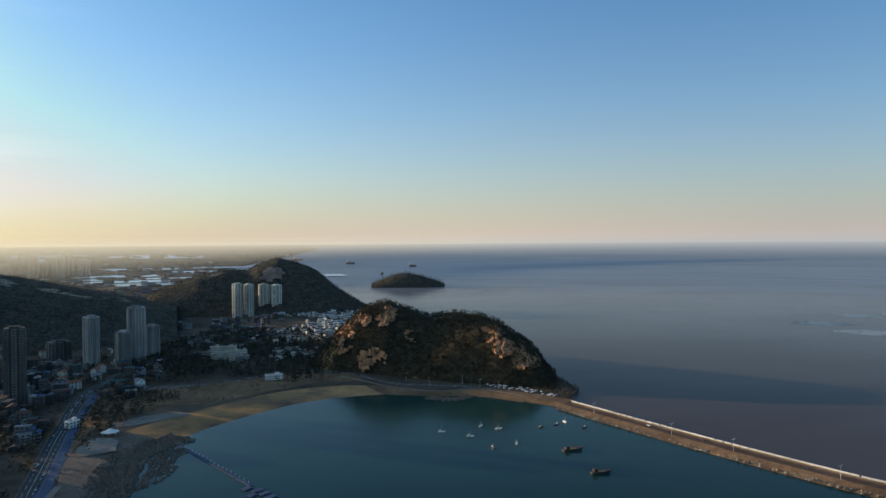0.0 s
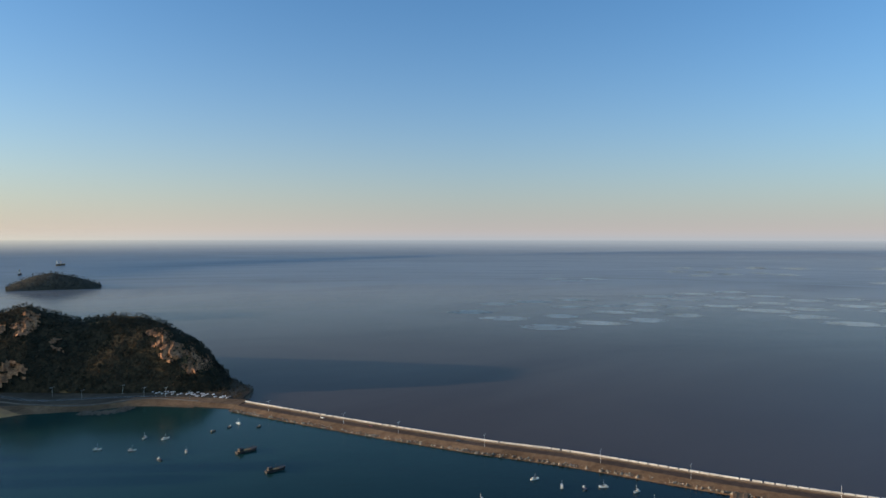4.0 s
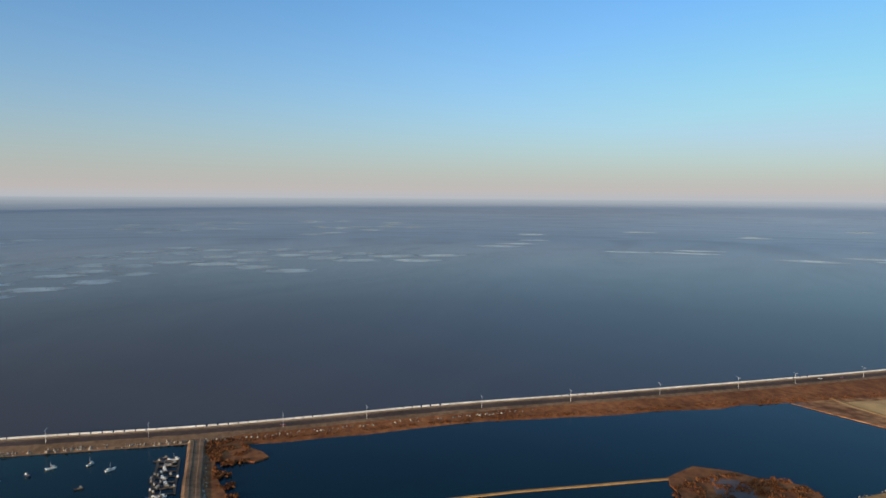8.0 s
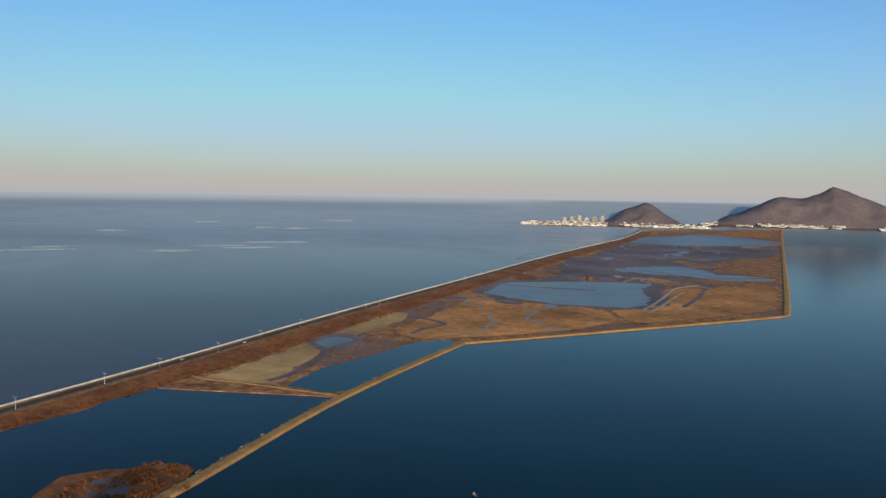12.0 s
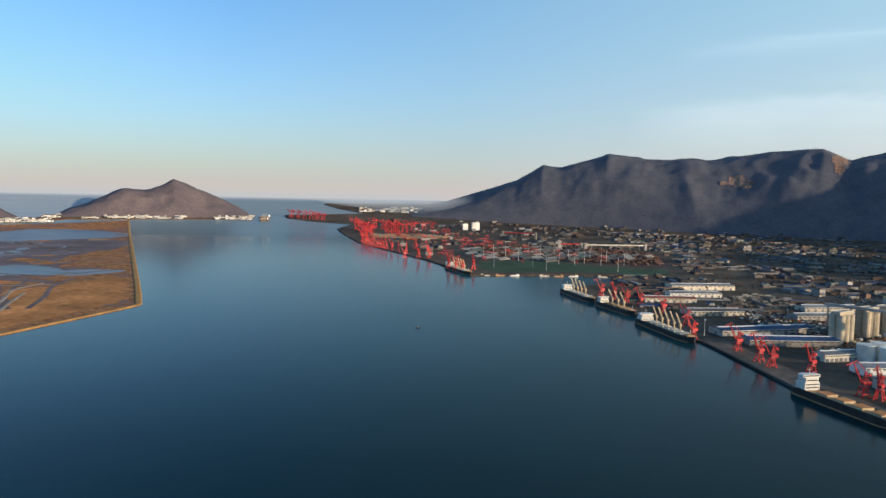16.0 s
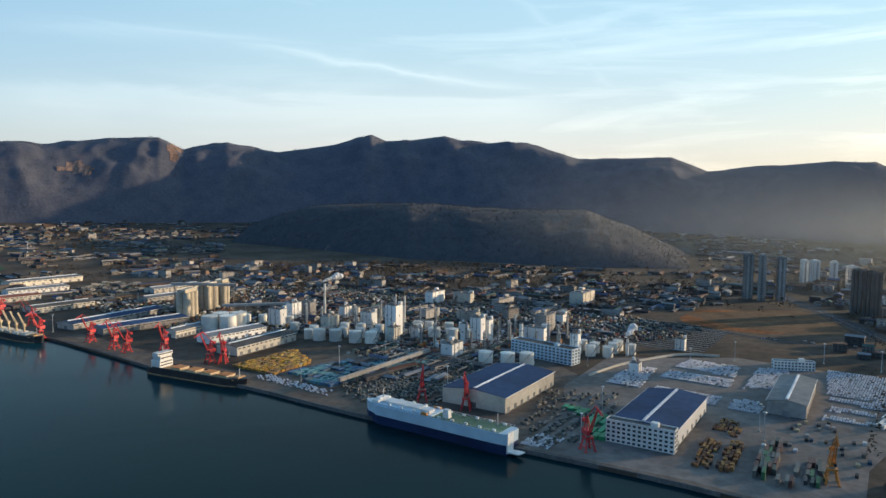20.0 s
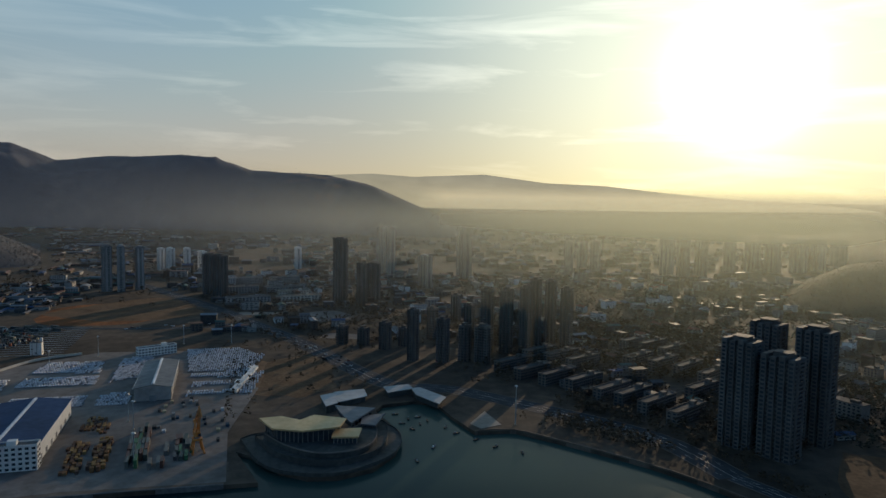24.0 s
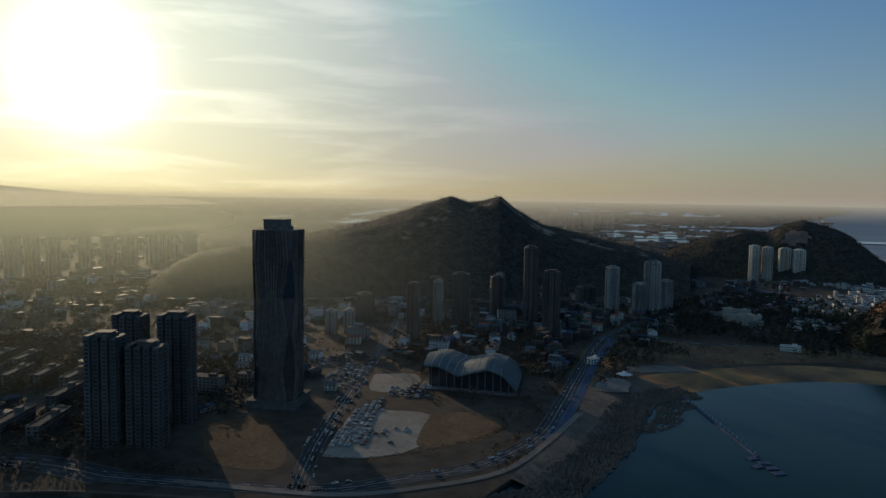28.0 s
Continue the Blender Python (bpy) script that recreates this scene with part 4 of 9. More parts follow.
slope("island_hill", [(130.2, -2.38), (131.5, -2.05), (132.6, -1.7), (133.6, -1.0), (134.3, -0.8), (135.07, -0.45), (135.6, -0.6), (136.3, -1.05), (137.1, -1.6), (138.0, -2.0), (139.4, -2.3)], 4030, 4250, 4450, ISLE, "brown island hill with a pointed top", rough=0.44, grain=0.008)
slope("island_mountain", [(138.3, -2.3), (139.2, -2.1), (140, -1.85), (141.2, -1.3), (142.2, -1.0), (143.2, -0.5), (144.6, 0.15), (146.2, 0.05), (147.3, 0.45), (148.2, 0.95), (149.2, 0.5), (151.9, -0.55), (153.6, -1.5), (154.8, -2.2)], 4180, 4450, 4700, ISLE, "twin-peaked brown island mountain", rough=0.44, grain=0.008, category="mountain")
slope("peak_hill", [(296, -7), (299.8, -4.75), (307.6, -3.44), (313.1, -2.16), (317.5, -0.7), (319.9, 0.07), (321.4, -0.42), (322.6, -0.25), (323.9, 0.13), (325.2, -0.9), (327.4, -2.25), (330.9, -3.0), (334.6, -3.8), (339, -5.2)],
      [(296, 1350), (320, 1330), (339, 1500)], [(296, 1550), (320, 1850), (339, 1800)], [(296, 1900), (320, 2500), (339, 2200)], WOODS, "dark wooded hill with two rocky peaks behind the towers", rough=0.12)
slope("twin_hill", [(335.5, -5.6), (337.3, -3.9), (340.6, -2.56), (342.5, -2.2), (344.4, -2.3), (345.3, -1.75), (346.65, -1.35), (348.2, -1.7), (349.7, -2.42), (351.3, -3.8), (353.3, -5.1), (354.2, -6)],
      [(335, 1950), (354, 1880)], [(335, 2150), (347, 2250), (354, 2000)], [(335, 2500), (354, 2200)], WOODS, "wooded headland hill with a rock scar", rough=0.12)
slope("quarry_hill", [(349.3, -9.6), (350.75, -7.9), (353.3, -5.7), (355.4, -5.1), (357.2, -5.7), (358.84, -6.25), (361.0, -6.1), (362.5, -6.35), (364.4, -6.8), (367.2, -8.5), (368.8, -10.7), (369.6, -12.2)],
      [(349, 1090), (354, 1030), (360, 965), (367, 925), (370, 930)], [(349, 1160), (355, 1150), (362, 1100), (370, 970)], [(349, 1300), (360, 1300), (370, 1060)], QUARRY,
      "rocky quarried headland with pine woods and ochre cliffs", step=0.12, rows=60, rough=0.28, grain=0.02, low=2.5)
slope("islet", [(354.1, -3.6), (354.7, -3.3), (355.8, -2.85), (356.9, -2.62), (358, -2.85), (359.2, -3.2), (360.1, -3.6)], 2950, 3080, 3230, WOODS, "low dark islet out in the sea", rough=0.06, category="island", low=0.0)
slope("backdrop", [(255, 0.6), (257.7, 1.36), (259.2, 1.27), (263.6, 1.5), (267, 1.3), (272.8, 1.58), (277.8, 0.95), (282.5, 0.78), (287, 0.3), (291.5, -0.1), (296, -0.28), (299, -0.5), (303, -0.9)], [(255, 4500), (287, 4550), (303, 4700)], 4850, 4940, FARRIDGE, "far ridge under the sun, its lit haze imitated by glow", category="mountain", rough=0.1, grain=0.004)

ISLAND = [polar(a, r) for a, r in ((125.8, 3985), (128, 3950), (132, 3960), (138, 3965), (141, 4080), (147, 4110), (153.5, 4130), (154, 4215), (148, 4235), (142, 4215), (138.5, 4150), (134, 4120), (129, 4090), (126, 4035))]
setting("island_ground", sheet(ISLAND, 1.5, 200.0, 3.0), EARTH, "built-up shore of the far island", "ground")


# distance: a glowing see-through shell imitating haze, to soften the horizon all round
def haze_glow_shell():
    m = bpy.data.materials.new("far_haze_glow")
    m.use_nodes = True
    t = m.node_tree
    t.nodes.clear()
    geo = node(t, "ShaderNodeNewGeometry")
    xyz = node(t, "ShaderNodeSeparateXYZ", i0=(geo, "Position"))
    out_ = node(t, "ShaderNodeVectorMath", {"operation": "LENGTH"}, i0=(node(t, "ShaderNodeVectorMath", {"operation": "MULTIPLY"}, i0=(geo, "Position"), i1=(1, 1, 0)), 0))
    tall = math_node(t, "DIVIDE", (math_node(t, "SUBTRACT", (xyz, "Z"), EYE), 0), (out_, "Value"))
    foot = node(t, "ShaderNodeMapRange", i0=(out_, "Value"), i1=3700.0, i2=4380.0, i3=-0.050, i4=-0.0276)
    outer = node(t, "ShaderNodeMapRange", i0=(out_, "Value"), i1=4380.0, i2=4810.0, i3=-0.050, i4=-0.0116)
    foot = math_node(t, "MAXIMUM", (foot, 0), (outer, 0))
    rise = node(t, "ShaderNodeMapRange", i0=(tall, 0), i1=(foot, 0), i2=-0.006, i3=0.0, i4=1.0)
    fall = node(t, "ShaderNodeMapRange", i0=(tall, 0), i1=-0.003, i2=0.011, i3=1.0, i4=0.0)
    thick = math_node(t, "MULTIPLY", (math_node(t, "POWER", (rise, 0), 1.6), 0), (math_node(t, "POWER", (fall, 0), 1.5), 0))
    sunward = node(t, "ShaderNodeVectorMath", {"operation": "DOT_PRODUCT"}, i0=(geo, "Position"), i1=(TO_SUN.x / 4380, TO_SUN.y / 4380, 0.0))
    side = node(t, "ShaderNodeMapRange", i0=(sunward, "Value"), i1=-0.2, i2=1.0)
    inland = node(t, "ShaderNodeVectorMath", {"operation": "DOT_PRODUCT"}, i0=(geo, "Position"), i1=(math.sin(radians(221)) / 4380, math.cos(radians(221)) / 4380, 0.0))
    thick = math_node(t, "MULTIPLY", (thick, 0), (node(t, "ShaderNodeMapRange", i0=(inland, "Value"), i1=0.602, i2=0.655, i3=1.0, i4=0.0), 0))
    # haze light put into the emission, warmer towards the sun
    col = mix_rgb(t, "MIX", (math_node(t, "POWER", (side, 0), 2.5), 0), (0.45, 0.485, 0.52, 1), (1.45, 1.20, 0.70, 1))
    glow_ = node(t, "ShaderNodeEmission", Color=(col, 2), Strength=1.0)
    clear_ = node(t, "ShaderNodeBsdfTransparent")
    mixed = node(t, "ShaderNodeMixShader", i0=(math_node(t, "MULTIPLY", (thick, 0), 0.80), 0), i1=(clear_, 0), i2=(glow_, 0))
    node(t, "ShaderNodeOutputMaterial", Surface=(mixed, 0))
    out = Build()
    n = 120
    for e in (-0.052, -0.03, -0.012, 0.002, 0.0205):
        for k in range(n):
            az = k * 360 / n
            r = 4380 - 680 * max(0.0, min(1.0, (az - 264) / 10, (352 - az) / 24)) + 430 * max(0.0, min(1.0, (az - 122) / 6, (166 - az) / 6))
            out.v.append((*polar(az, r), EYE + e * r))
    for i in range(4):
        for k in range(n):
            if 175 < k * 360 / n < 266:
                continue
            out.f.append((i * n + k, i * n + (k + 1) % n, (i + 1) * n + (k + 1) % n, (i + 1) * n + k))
    setting("backdrop_haze", out, m, "glowing see-through shell imitating distant haze along the horizon", "haze")


haze_glow_shell()


def town_haze(name, az0, az1, reach, edge0, edge1, label, heart=252, most=9000.0):
    """Translucent sheet imitating sunlit haze over the far town: it thickens with the way that the camera's sight line
    still has to go, and thins out between two edges away from its heart; most: the depth of its layer.
    """
    m = bpy.data.materials.new(name)
    m.use_nodes = True
    t = m.node_tree
    t.nodes.clear()
    geo = node(t, "ShaderNodeNewGeometry")
    xyz = node(t, "ShaderNodeSeparateXYZ", i0=(geo, "Position"))
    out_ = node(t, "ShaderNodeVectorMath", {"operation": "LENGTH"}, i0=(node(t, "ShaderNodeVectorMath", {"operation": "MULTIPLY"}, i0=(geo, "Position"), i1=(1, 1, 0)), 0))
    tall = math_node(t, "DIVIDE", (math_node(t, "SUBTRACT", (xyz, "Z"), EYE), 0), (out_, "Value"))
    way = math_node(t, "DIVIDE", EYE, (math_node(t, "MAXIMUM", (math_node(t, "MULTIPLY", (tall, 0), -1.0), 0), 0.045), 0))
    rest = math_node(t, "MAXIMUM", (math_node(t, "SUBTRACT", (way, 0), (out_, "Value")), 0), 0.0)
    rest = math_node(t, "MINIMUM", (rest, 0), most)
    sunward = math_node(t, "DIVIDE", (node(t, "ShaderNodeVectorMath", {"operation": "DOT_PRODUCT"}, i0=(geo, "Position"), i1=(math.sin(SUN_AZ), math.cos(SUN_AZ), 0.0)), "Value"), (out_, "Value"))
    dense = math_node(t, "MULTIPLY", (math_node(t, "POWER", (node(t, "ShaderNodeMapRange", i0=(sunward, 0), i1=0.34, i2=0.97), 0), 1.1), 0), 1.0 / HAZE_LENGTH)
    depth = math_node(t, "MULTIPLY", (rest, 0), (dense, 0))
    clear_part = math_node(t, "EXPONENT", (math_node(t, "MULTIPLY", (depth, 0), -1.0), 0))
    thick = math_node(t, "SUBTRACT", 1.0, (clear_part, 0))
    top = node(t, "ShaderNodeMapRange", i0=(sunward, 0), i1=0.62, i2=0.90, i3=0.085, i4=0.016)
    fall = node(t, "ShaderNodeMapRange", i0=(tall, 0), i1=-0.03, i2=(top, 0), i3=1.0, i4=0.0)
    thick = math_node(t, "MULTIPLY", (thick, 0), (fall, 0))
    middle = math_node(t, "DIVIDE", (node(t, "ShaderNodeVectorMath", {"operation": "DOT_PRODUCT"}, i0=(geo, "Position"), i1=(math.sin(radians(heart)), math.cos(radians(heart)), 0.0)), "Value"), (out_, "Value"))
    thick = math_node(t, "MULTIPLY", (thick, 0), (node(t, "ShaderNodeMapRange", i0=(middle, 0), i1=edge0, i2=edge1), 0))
    # forward scatter of haze put into the colour: paler towards the sun
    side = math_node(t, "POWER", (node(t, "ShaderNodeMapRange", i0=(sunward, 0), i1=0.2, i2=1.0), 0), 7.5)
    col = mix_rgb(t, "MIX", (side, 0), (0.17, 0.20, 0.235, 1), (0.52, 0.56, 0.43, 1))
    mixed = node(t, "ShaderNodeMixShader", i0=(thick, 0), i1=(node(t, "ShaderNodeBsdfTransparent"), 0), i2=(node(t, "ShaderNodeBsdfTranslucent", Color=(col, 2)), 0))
    node(t, "ShaderNodeOutputMaterial", Surface=(mixed, 0))
    out = Build()
    foot_ = -EYE / min(r for _, r in reach)
    levels = [foot_ + (0.086 - foot_) * k / 10 for k in range(11)]
    n = 76
    for e in levels:
        for k in range(n + 1):
            az = az0 + (az1 - az0) * k / n
            r = lerp_table(reach, az)
            out.v.append((*polar(az, r), max(0.3, EYE + e * r)))
    for i in range(len(levels) - 1):
        for k in range(n):
            p = i * (n + 1) + k
            out.f.append((p, p + 1, p + n + 2, p + n + 1))
    setting(name, out, m, label, "haze")


HAZE_LENGTH = 4200.0  # metres of haze that let a third of the light through
town_haze("backdrop_near_haze", 246, 324, [(246, 980), (262, 960), (272, 790), (284, 740), (324, 760)], 0.766, 0.906, "thin translucent sheet imitating sunlit haze over the town's edge", 285, 620.0)
# the sheets stand before the town and its towers, and behind the hill with two peaks
town_haze("backdrop_town_haze", 222, 313, [(222, 1850), (232, 1650), (262, 1320), (313, 1300)], 0.50, 0.67, "translucent sheet imitating sunlit haze over the distant town")
town_haze("backdrop_plain_haze", 298, 364, [(298, 2520), (340, 2540), (364, 2600)], 0.67, 0.50, "translucent sheet imitating thin haze over the plain behind the hill")

# ---- kinds of things ----
def portal_crane(scale=1.0):
    """A red dock crane on a portal, its jib raised."""
    e = thing("portal_crane", 0, 0, 0)
    s = scale
    for a in (-1, 1):
        for b in (-1, 1):
            part("leg", Build().beam((a * 5 * s, b * 5 * s, 0), (a * 2.6 * s, b * 2.6 * s, 12 * s), 1.3 * s).box(a * 5 * s, b * 5 * s, 0, 3.2 * s, 1.6 * s, 1.2 * s), CRANERED, e)
    part("portal", Build().box(0, 0, 11.5 * s, 8 * s, 8 * s, 1.6 * s), CRANERED, e)
    for a in (-1, 1):
        part("sill_beam", Build().box(0, a * 5 * s, 4 * s, 10 * s, 0.8 * s, 0.9 * s), CRANERED, e)
    part("turntable", Build().cyl(0, 0, 13 * s, 2.6 * s, 1.4 * s, 12), DARKSTEEL, e)
    cab = part("machine_house", Build().box(-2.2 * s, 0, 14.4 * s, 9 * s, 5 * s, 4.2 * s).box(-7.2 * s, 0, 14.6 * s, 1.8 * s, 4.4 * s, 4.6 * s), CRANERED, e)
    part("cab_window", Build().box(3.0 * s, 1.6 * s, 15.4 * s, 2.2 * s, 2.0 * s, 2.4 * s), GLASS, cab)
    mast = Build()
    for a in (-1, 1):
        mast.beam((1.4 * s, a * 1.8 * s, 18 * s), (-2.0 * s, a * 0.7 * s, 31 * s), 0.8 * s).beam((-5.0 * s, a * 1.8 * s, 18 * s), (-2.0 * s, a * 0.7 * s, 31 * s), 0.7 * s)
        for k in range(3):
            mast.beam((1.4 * s - 1.1 * k * s, a * (1.8 - 0.36 * k) * s, (18 + 4.3 * k) * s), (-4.0 * s + k * s, a * (1.5 - 0.36 * k) * s, (22.3 + 4.3 * k) * s), 0.35 * s)
    part("mast", mast, CRANERED, e)
    jib = Build()
    p, q = Vector((2.4 * s, 0, 16 * s)), Vector((15 * s, 0, 43 * s))
    for a in (-1, 1):
        o = Vector((0, a * 1.4 * s, 0))
        jib.beam(p + o, q + o * 0.3, 0.85 * s)
    for k in range(9):
        u, w = k / 9, (k + 1) / 9
        side = 1 if k % 2 else -1
        jib.beam(p.lerp(q, u) + Vector((0, side * 1.4 * s * (1 - 0.7 * u), 0)), p.lerp(q, w) - Vector((0, side * 1.4 * s * (1 - 0.7 * w), 0)), 0.4 * s)
    part("jib", jib, CRANERED, e)
    part("fly_jib", Build().beam((11 * s, 0, 44.5 * s), (24 * s, 0, 39 * s), 0.9 * s).beam((15 * s, 0, 43 * s), (20 * s, 0, 38.2 * s), 0.5 * s), CRANERED, e)
    part("tie_rod", Build().beam((-2.0 * s, 0, 31 * s), (11 * s, 0, 44.5 * s), 0.5 * s), CRANERED, e)
    part("counterweight", Build().box(-7 * s, 0, 25 * s, 3 * s, 3.4 * s, 3 * s).beam((-7 * s, 0, 27 * s), (-2 * s, 0, 31 * s), 0.6 * s), CRANERED, e)
    return e


def gantry_crane():
    """A red ship-to-shore gantry with its boom out over the water."""
    e = thing("gantry_crane", 0, 0, 0)
    for a in (-1, 1):
        for b in (-1, 1):
            part("leg", Build().box(a * 9, b * 8, 0, 1.8, 1.8, 34).box(a * 9, b * 8, 0, 2.4, 5, 1.5), CRANERED, e)
    part("sill_beam", Build().box(9, 0, 9, 1.6, 17, 1.8).box(-9, 0, 9, 1.6, 17, 1.8), CRANERED, e)
    part("brace", Build().beam((9, 8, 10), (-9, 8, 33), 1.0).beam((9, -8, 10), (-9, -8, 33), 1.0), CRANERED, e)
    part("girder", Build().box(-6, 3, 34, 46, 1.6, 2.8).box(-6, -3, 34, 46, 1.6, 2.8), CRANERED, e)
    part("boom", Build().beam((16, 3, 35), (40, 3, 50), 1.5).beam((16, -3, 35), (40, -3, 50), 1.5).beam((28, -3, 42.5), (28, 3, 42.5), 1.0).beam((39, -3, 49.4), (39, 3, 49.4), 1.0), CRANERED, e)
    part("apex", Build().beam((9, 7, 36), (4, 0, 54), 1.2).beam((9, -7, 36), (4, 0, 54), 1.2).beam((-9, 0, 36), (4, 0, 54), 0.9), CRANERED, e)
    part("stay", Build().beam((4, 0, 54), (34, 3, 46), 0.5).beam((4, 0, 54), (-26, 0, 37), 0.5), CRANERED, e)
    part("machine_house", Build().box(-12, 0, 37, 12, 7, 5), CRANERED, e)
    return e


def hull(build, length, beam, z0, z1, blunt=0.82, flare=1.0):
    """A ship's hull from z0 to z1; the bow is at +x."""
    st = [(-0.5, 0.86), (-0.47, 0.97), (-0.4, 1.0), (0.0, 1.0), (blunt - 0.5, 1.0), (0.40, 0.80), (0.46, 0.50), (0.5, 0.05)]
    n = len(st)
    v = []
    for z, k, over in ((z0, 0.92, 0.0), (z1, 1.0, flare)):
        for side in (1, -1):
            v += [(x * length + (over * 3 if x > 0.39 else 0), side * w * beam / 2 * k, z + (1.6 * flare if x > 0.39 and z == z1 else 0)) for x, w in st]
    f = []
    for i in range(n - 1):
        f += [(i, i + 1, 2 * n + i + 1, 2 * n + i), (n + i + 1, n + i, 3 * n + i, 3 * n + i + 1), (2 * n + i, 2 * n + i + 1, 3 * n + i + 1, 3 * n + i), (n + i, n + i + 1, i + 1, i)]
    f += [(0, 2 * n, 3 * n, n), (n - 1, 2 * n - 1, 4 * n - 1, 3 * n - 1)]
    return build.add(v, f)


def bulk_carrier(x, y, turn, length, beam, derricks=4, label="", hatch=None, colour=None, low=1.0):
    """A bulk ship: dark hull, hatches, deck derricks, white accommodation aft."""
    e = thing("bulk_carrier", x, y, 0, turn, label, "ship", "ships at the quay")
    hull_ = part("hull", hull(Build(), length, beam, -2.0, 7.5), HULLDARK, e)
    part("boot_top", hull(Build(), length * 0.997, beam * 1.012, -1.9, 1.2, flare=0.0), DECK, hull_, "rusty red boot-topping")
    part("deck", Build().box(0.0, 0, 7.52, length * 0.88, beam * 0.93, 0.25), DECK, e)
    part("forecastle", Build().box(length * 0.43, 0, 7.8, length * 0.08, beam * 0.60, 2.6, 0, 0.8), DECK, e)
    part("bulwark", Build().box(0, beam * 0.485, 7.6, length * 0.86, 0.5, 1.3).box(0, -beam * 0.485, 7.6, length * 0.86, 0.5, 1.3), HULLDARK, e)
    n = derricks + 1 if derricks else 4
    x0, x1 = -length * 0.28, length * 0.38
    gap = (x1 - x0) / n
    for k in range(n):
        c = x0 + gap * (k + 0.5)
        h = part("hatch", Build().box(c, 0, 7.7, gap * 0.66, beam * 0.62, 2.0).box(c, 0, 9.7, gap * 0.70, beam * 0.66, 0.5), hatch or DECK, e)
        part("hatch_cover", Build().box(c - gap * 0.17, 0, 10.2, gap * 0.32, beam * 0.64, 0.25).box(c + gap * 0.17, 0, 10.2, gap * 0.32, beam * 0.64, 0.25), colour or CREAM, h)
    tip = 27 if low == 1.0 else 35
    for k in range(derricks):
        c = x0 + gap * (k + 1)
        d = part("deck_crane", Build().cyl(c, 0, 7.6, 1.2, 11, 10).box(c, 0, 18, 3.2, 3.0, 3.4), DERRICK, e)
        part("derrick_boom", Build().beam((c + 1, 0.8, 19), (c - gap * 0.75, 0.5, tip), 1.0).beam((c + 1, -0.8, 19), (c - gap * 0.75, -0.5, tip), 1.0).beam((c, 0, 21.4), (c - gap * 0.75, 0, tip), 0.3), DERRICK, d)
    a = -length * 0.40
    house = part("deckhouse", Build().box(a, 0, 7.6, length * 0.10, beam * 0.86, 8 * low).box(a + 0.6, 0, 7.6 + 8 * low, length * 0.085, beam * 0.74, 5.4 * low).box(a + 1.2, 0, 7.6 + 13.4 * low, length * 0.06, beam * 0.98, 2.9 * low), WHITE, e)
    for k in range(4):
        part("window_band", Build().box(a + length * (0.051 if k < 2 else 0.0435 if k < 3 else 0.0305) + (0 if k < 2 else 0.6 if k < 3 else 1.2), 0, 7.6 + low * (2.4, 5.6, 10.0, 14.4)[k], 0.12, beam * (0.76, 0.76, 0.66, 0.92)[k], 1.1 * low), GLASS, house)
    part("funnel", Build().box(a - length * 0.055, 0, 7.6, length * 0.035, beam * 0.3, 15 * low, 0, 0.85), CREAM, e)
    part("mast", Build().beam((a + 1.5, 0, 7.6 + 16.2 * low), (a + 1.5, 0, 15 + 16 * low), 0.5).beam((a + 1.5, -2.5, 12.5 + 16 * low), (a + 1.5, 2.5, 12.5 + 16 * low), 0.3), STEEL, e)
    part("foremast", Build().beam((length * 0.44, 0, 10), (length * 0.44, 0, 18), 0.6), STEEL, e)
    return e


def light_mast(h=26.0, w=0.42):
    e = thing("light_mast", 0, 0, 0)
    part("pole", Build().cyl(0, 0, 0, w, h, 8, w * 0.55), STEEL, e)
    part("lamp_ring", Build().cyl(0, 0, h - 0.4, 1.3 + 0.8 * w, 0.7, 10, 1.2), STEEL, e)
    part("base", Build().box(0, 0, 0, 1.8, 1.8, 0.8), CONCRETE, e)
    return e


def street_lamp():
    e = thing("street_lamp", 0, 0, 0)
    part("pole", Build().cyl(0, 0, 0, 0.15, 11, 6, 0.09), WHITE, e)
    part("arm", Build().beam((0, 0, 10.8), (2.4, 0, 11.4), 0.16).beam((0, 0, 10.8), (-2.4, 0, 11.4), 0.16), WHITE, e)
    part("lamp_head", Build().box(2.6, 0, 11.2, 1.2, 0.5, 0.25).box(-2.6, 0, 11.2, 1.2, 0.5, 0.25), STEEL, e)
    return e


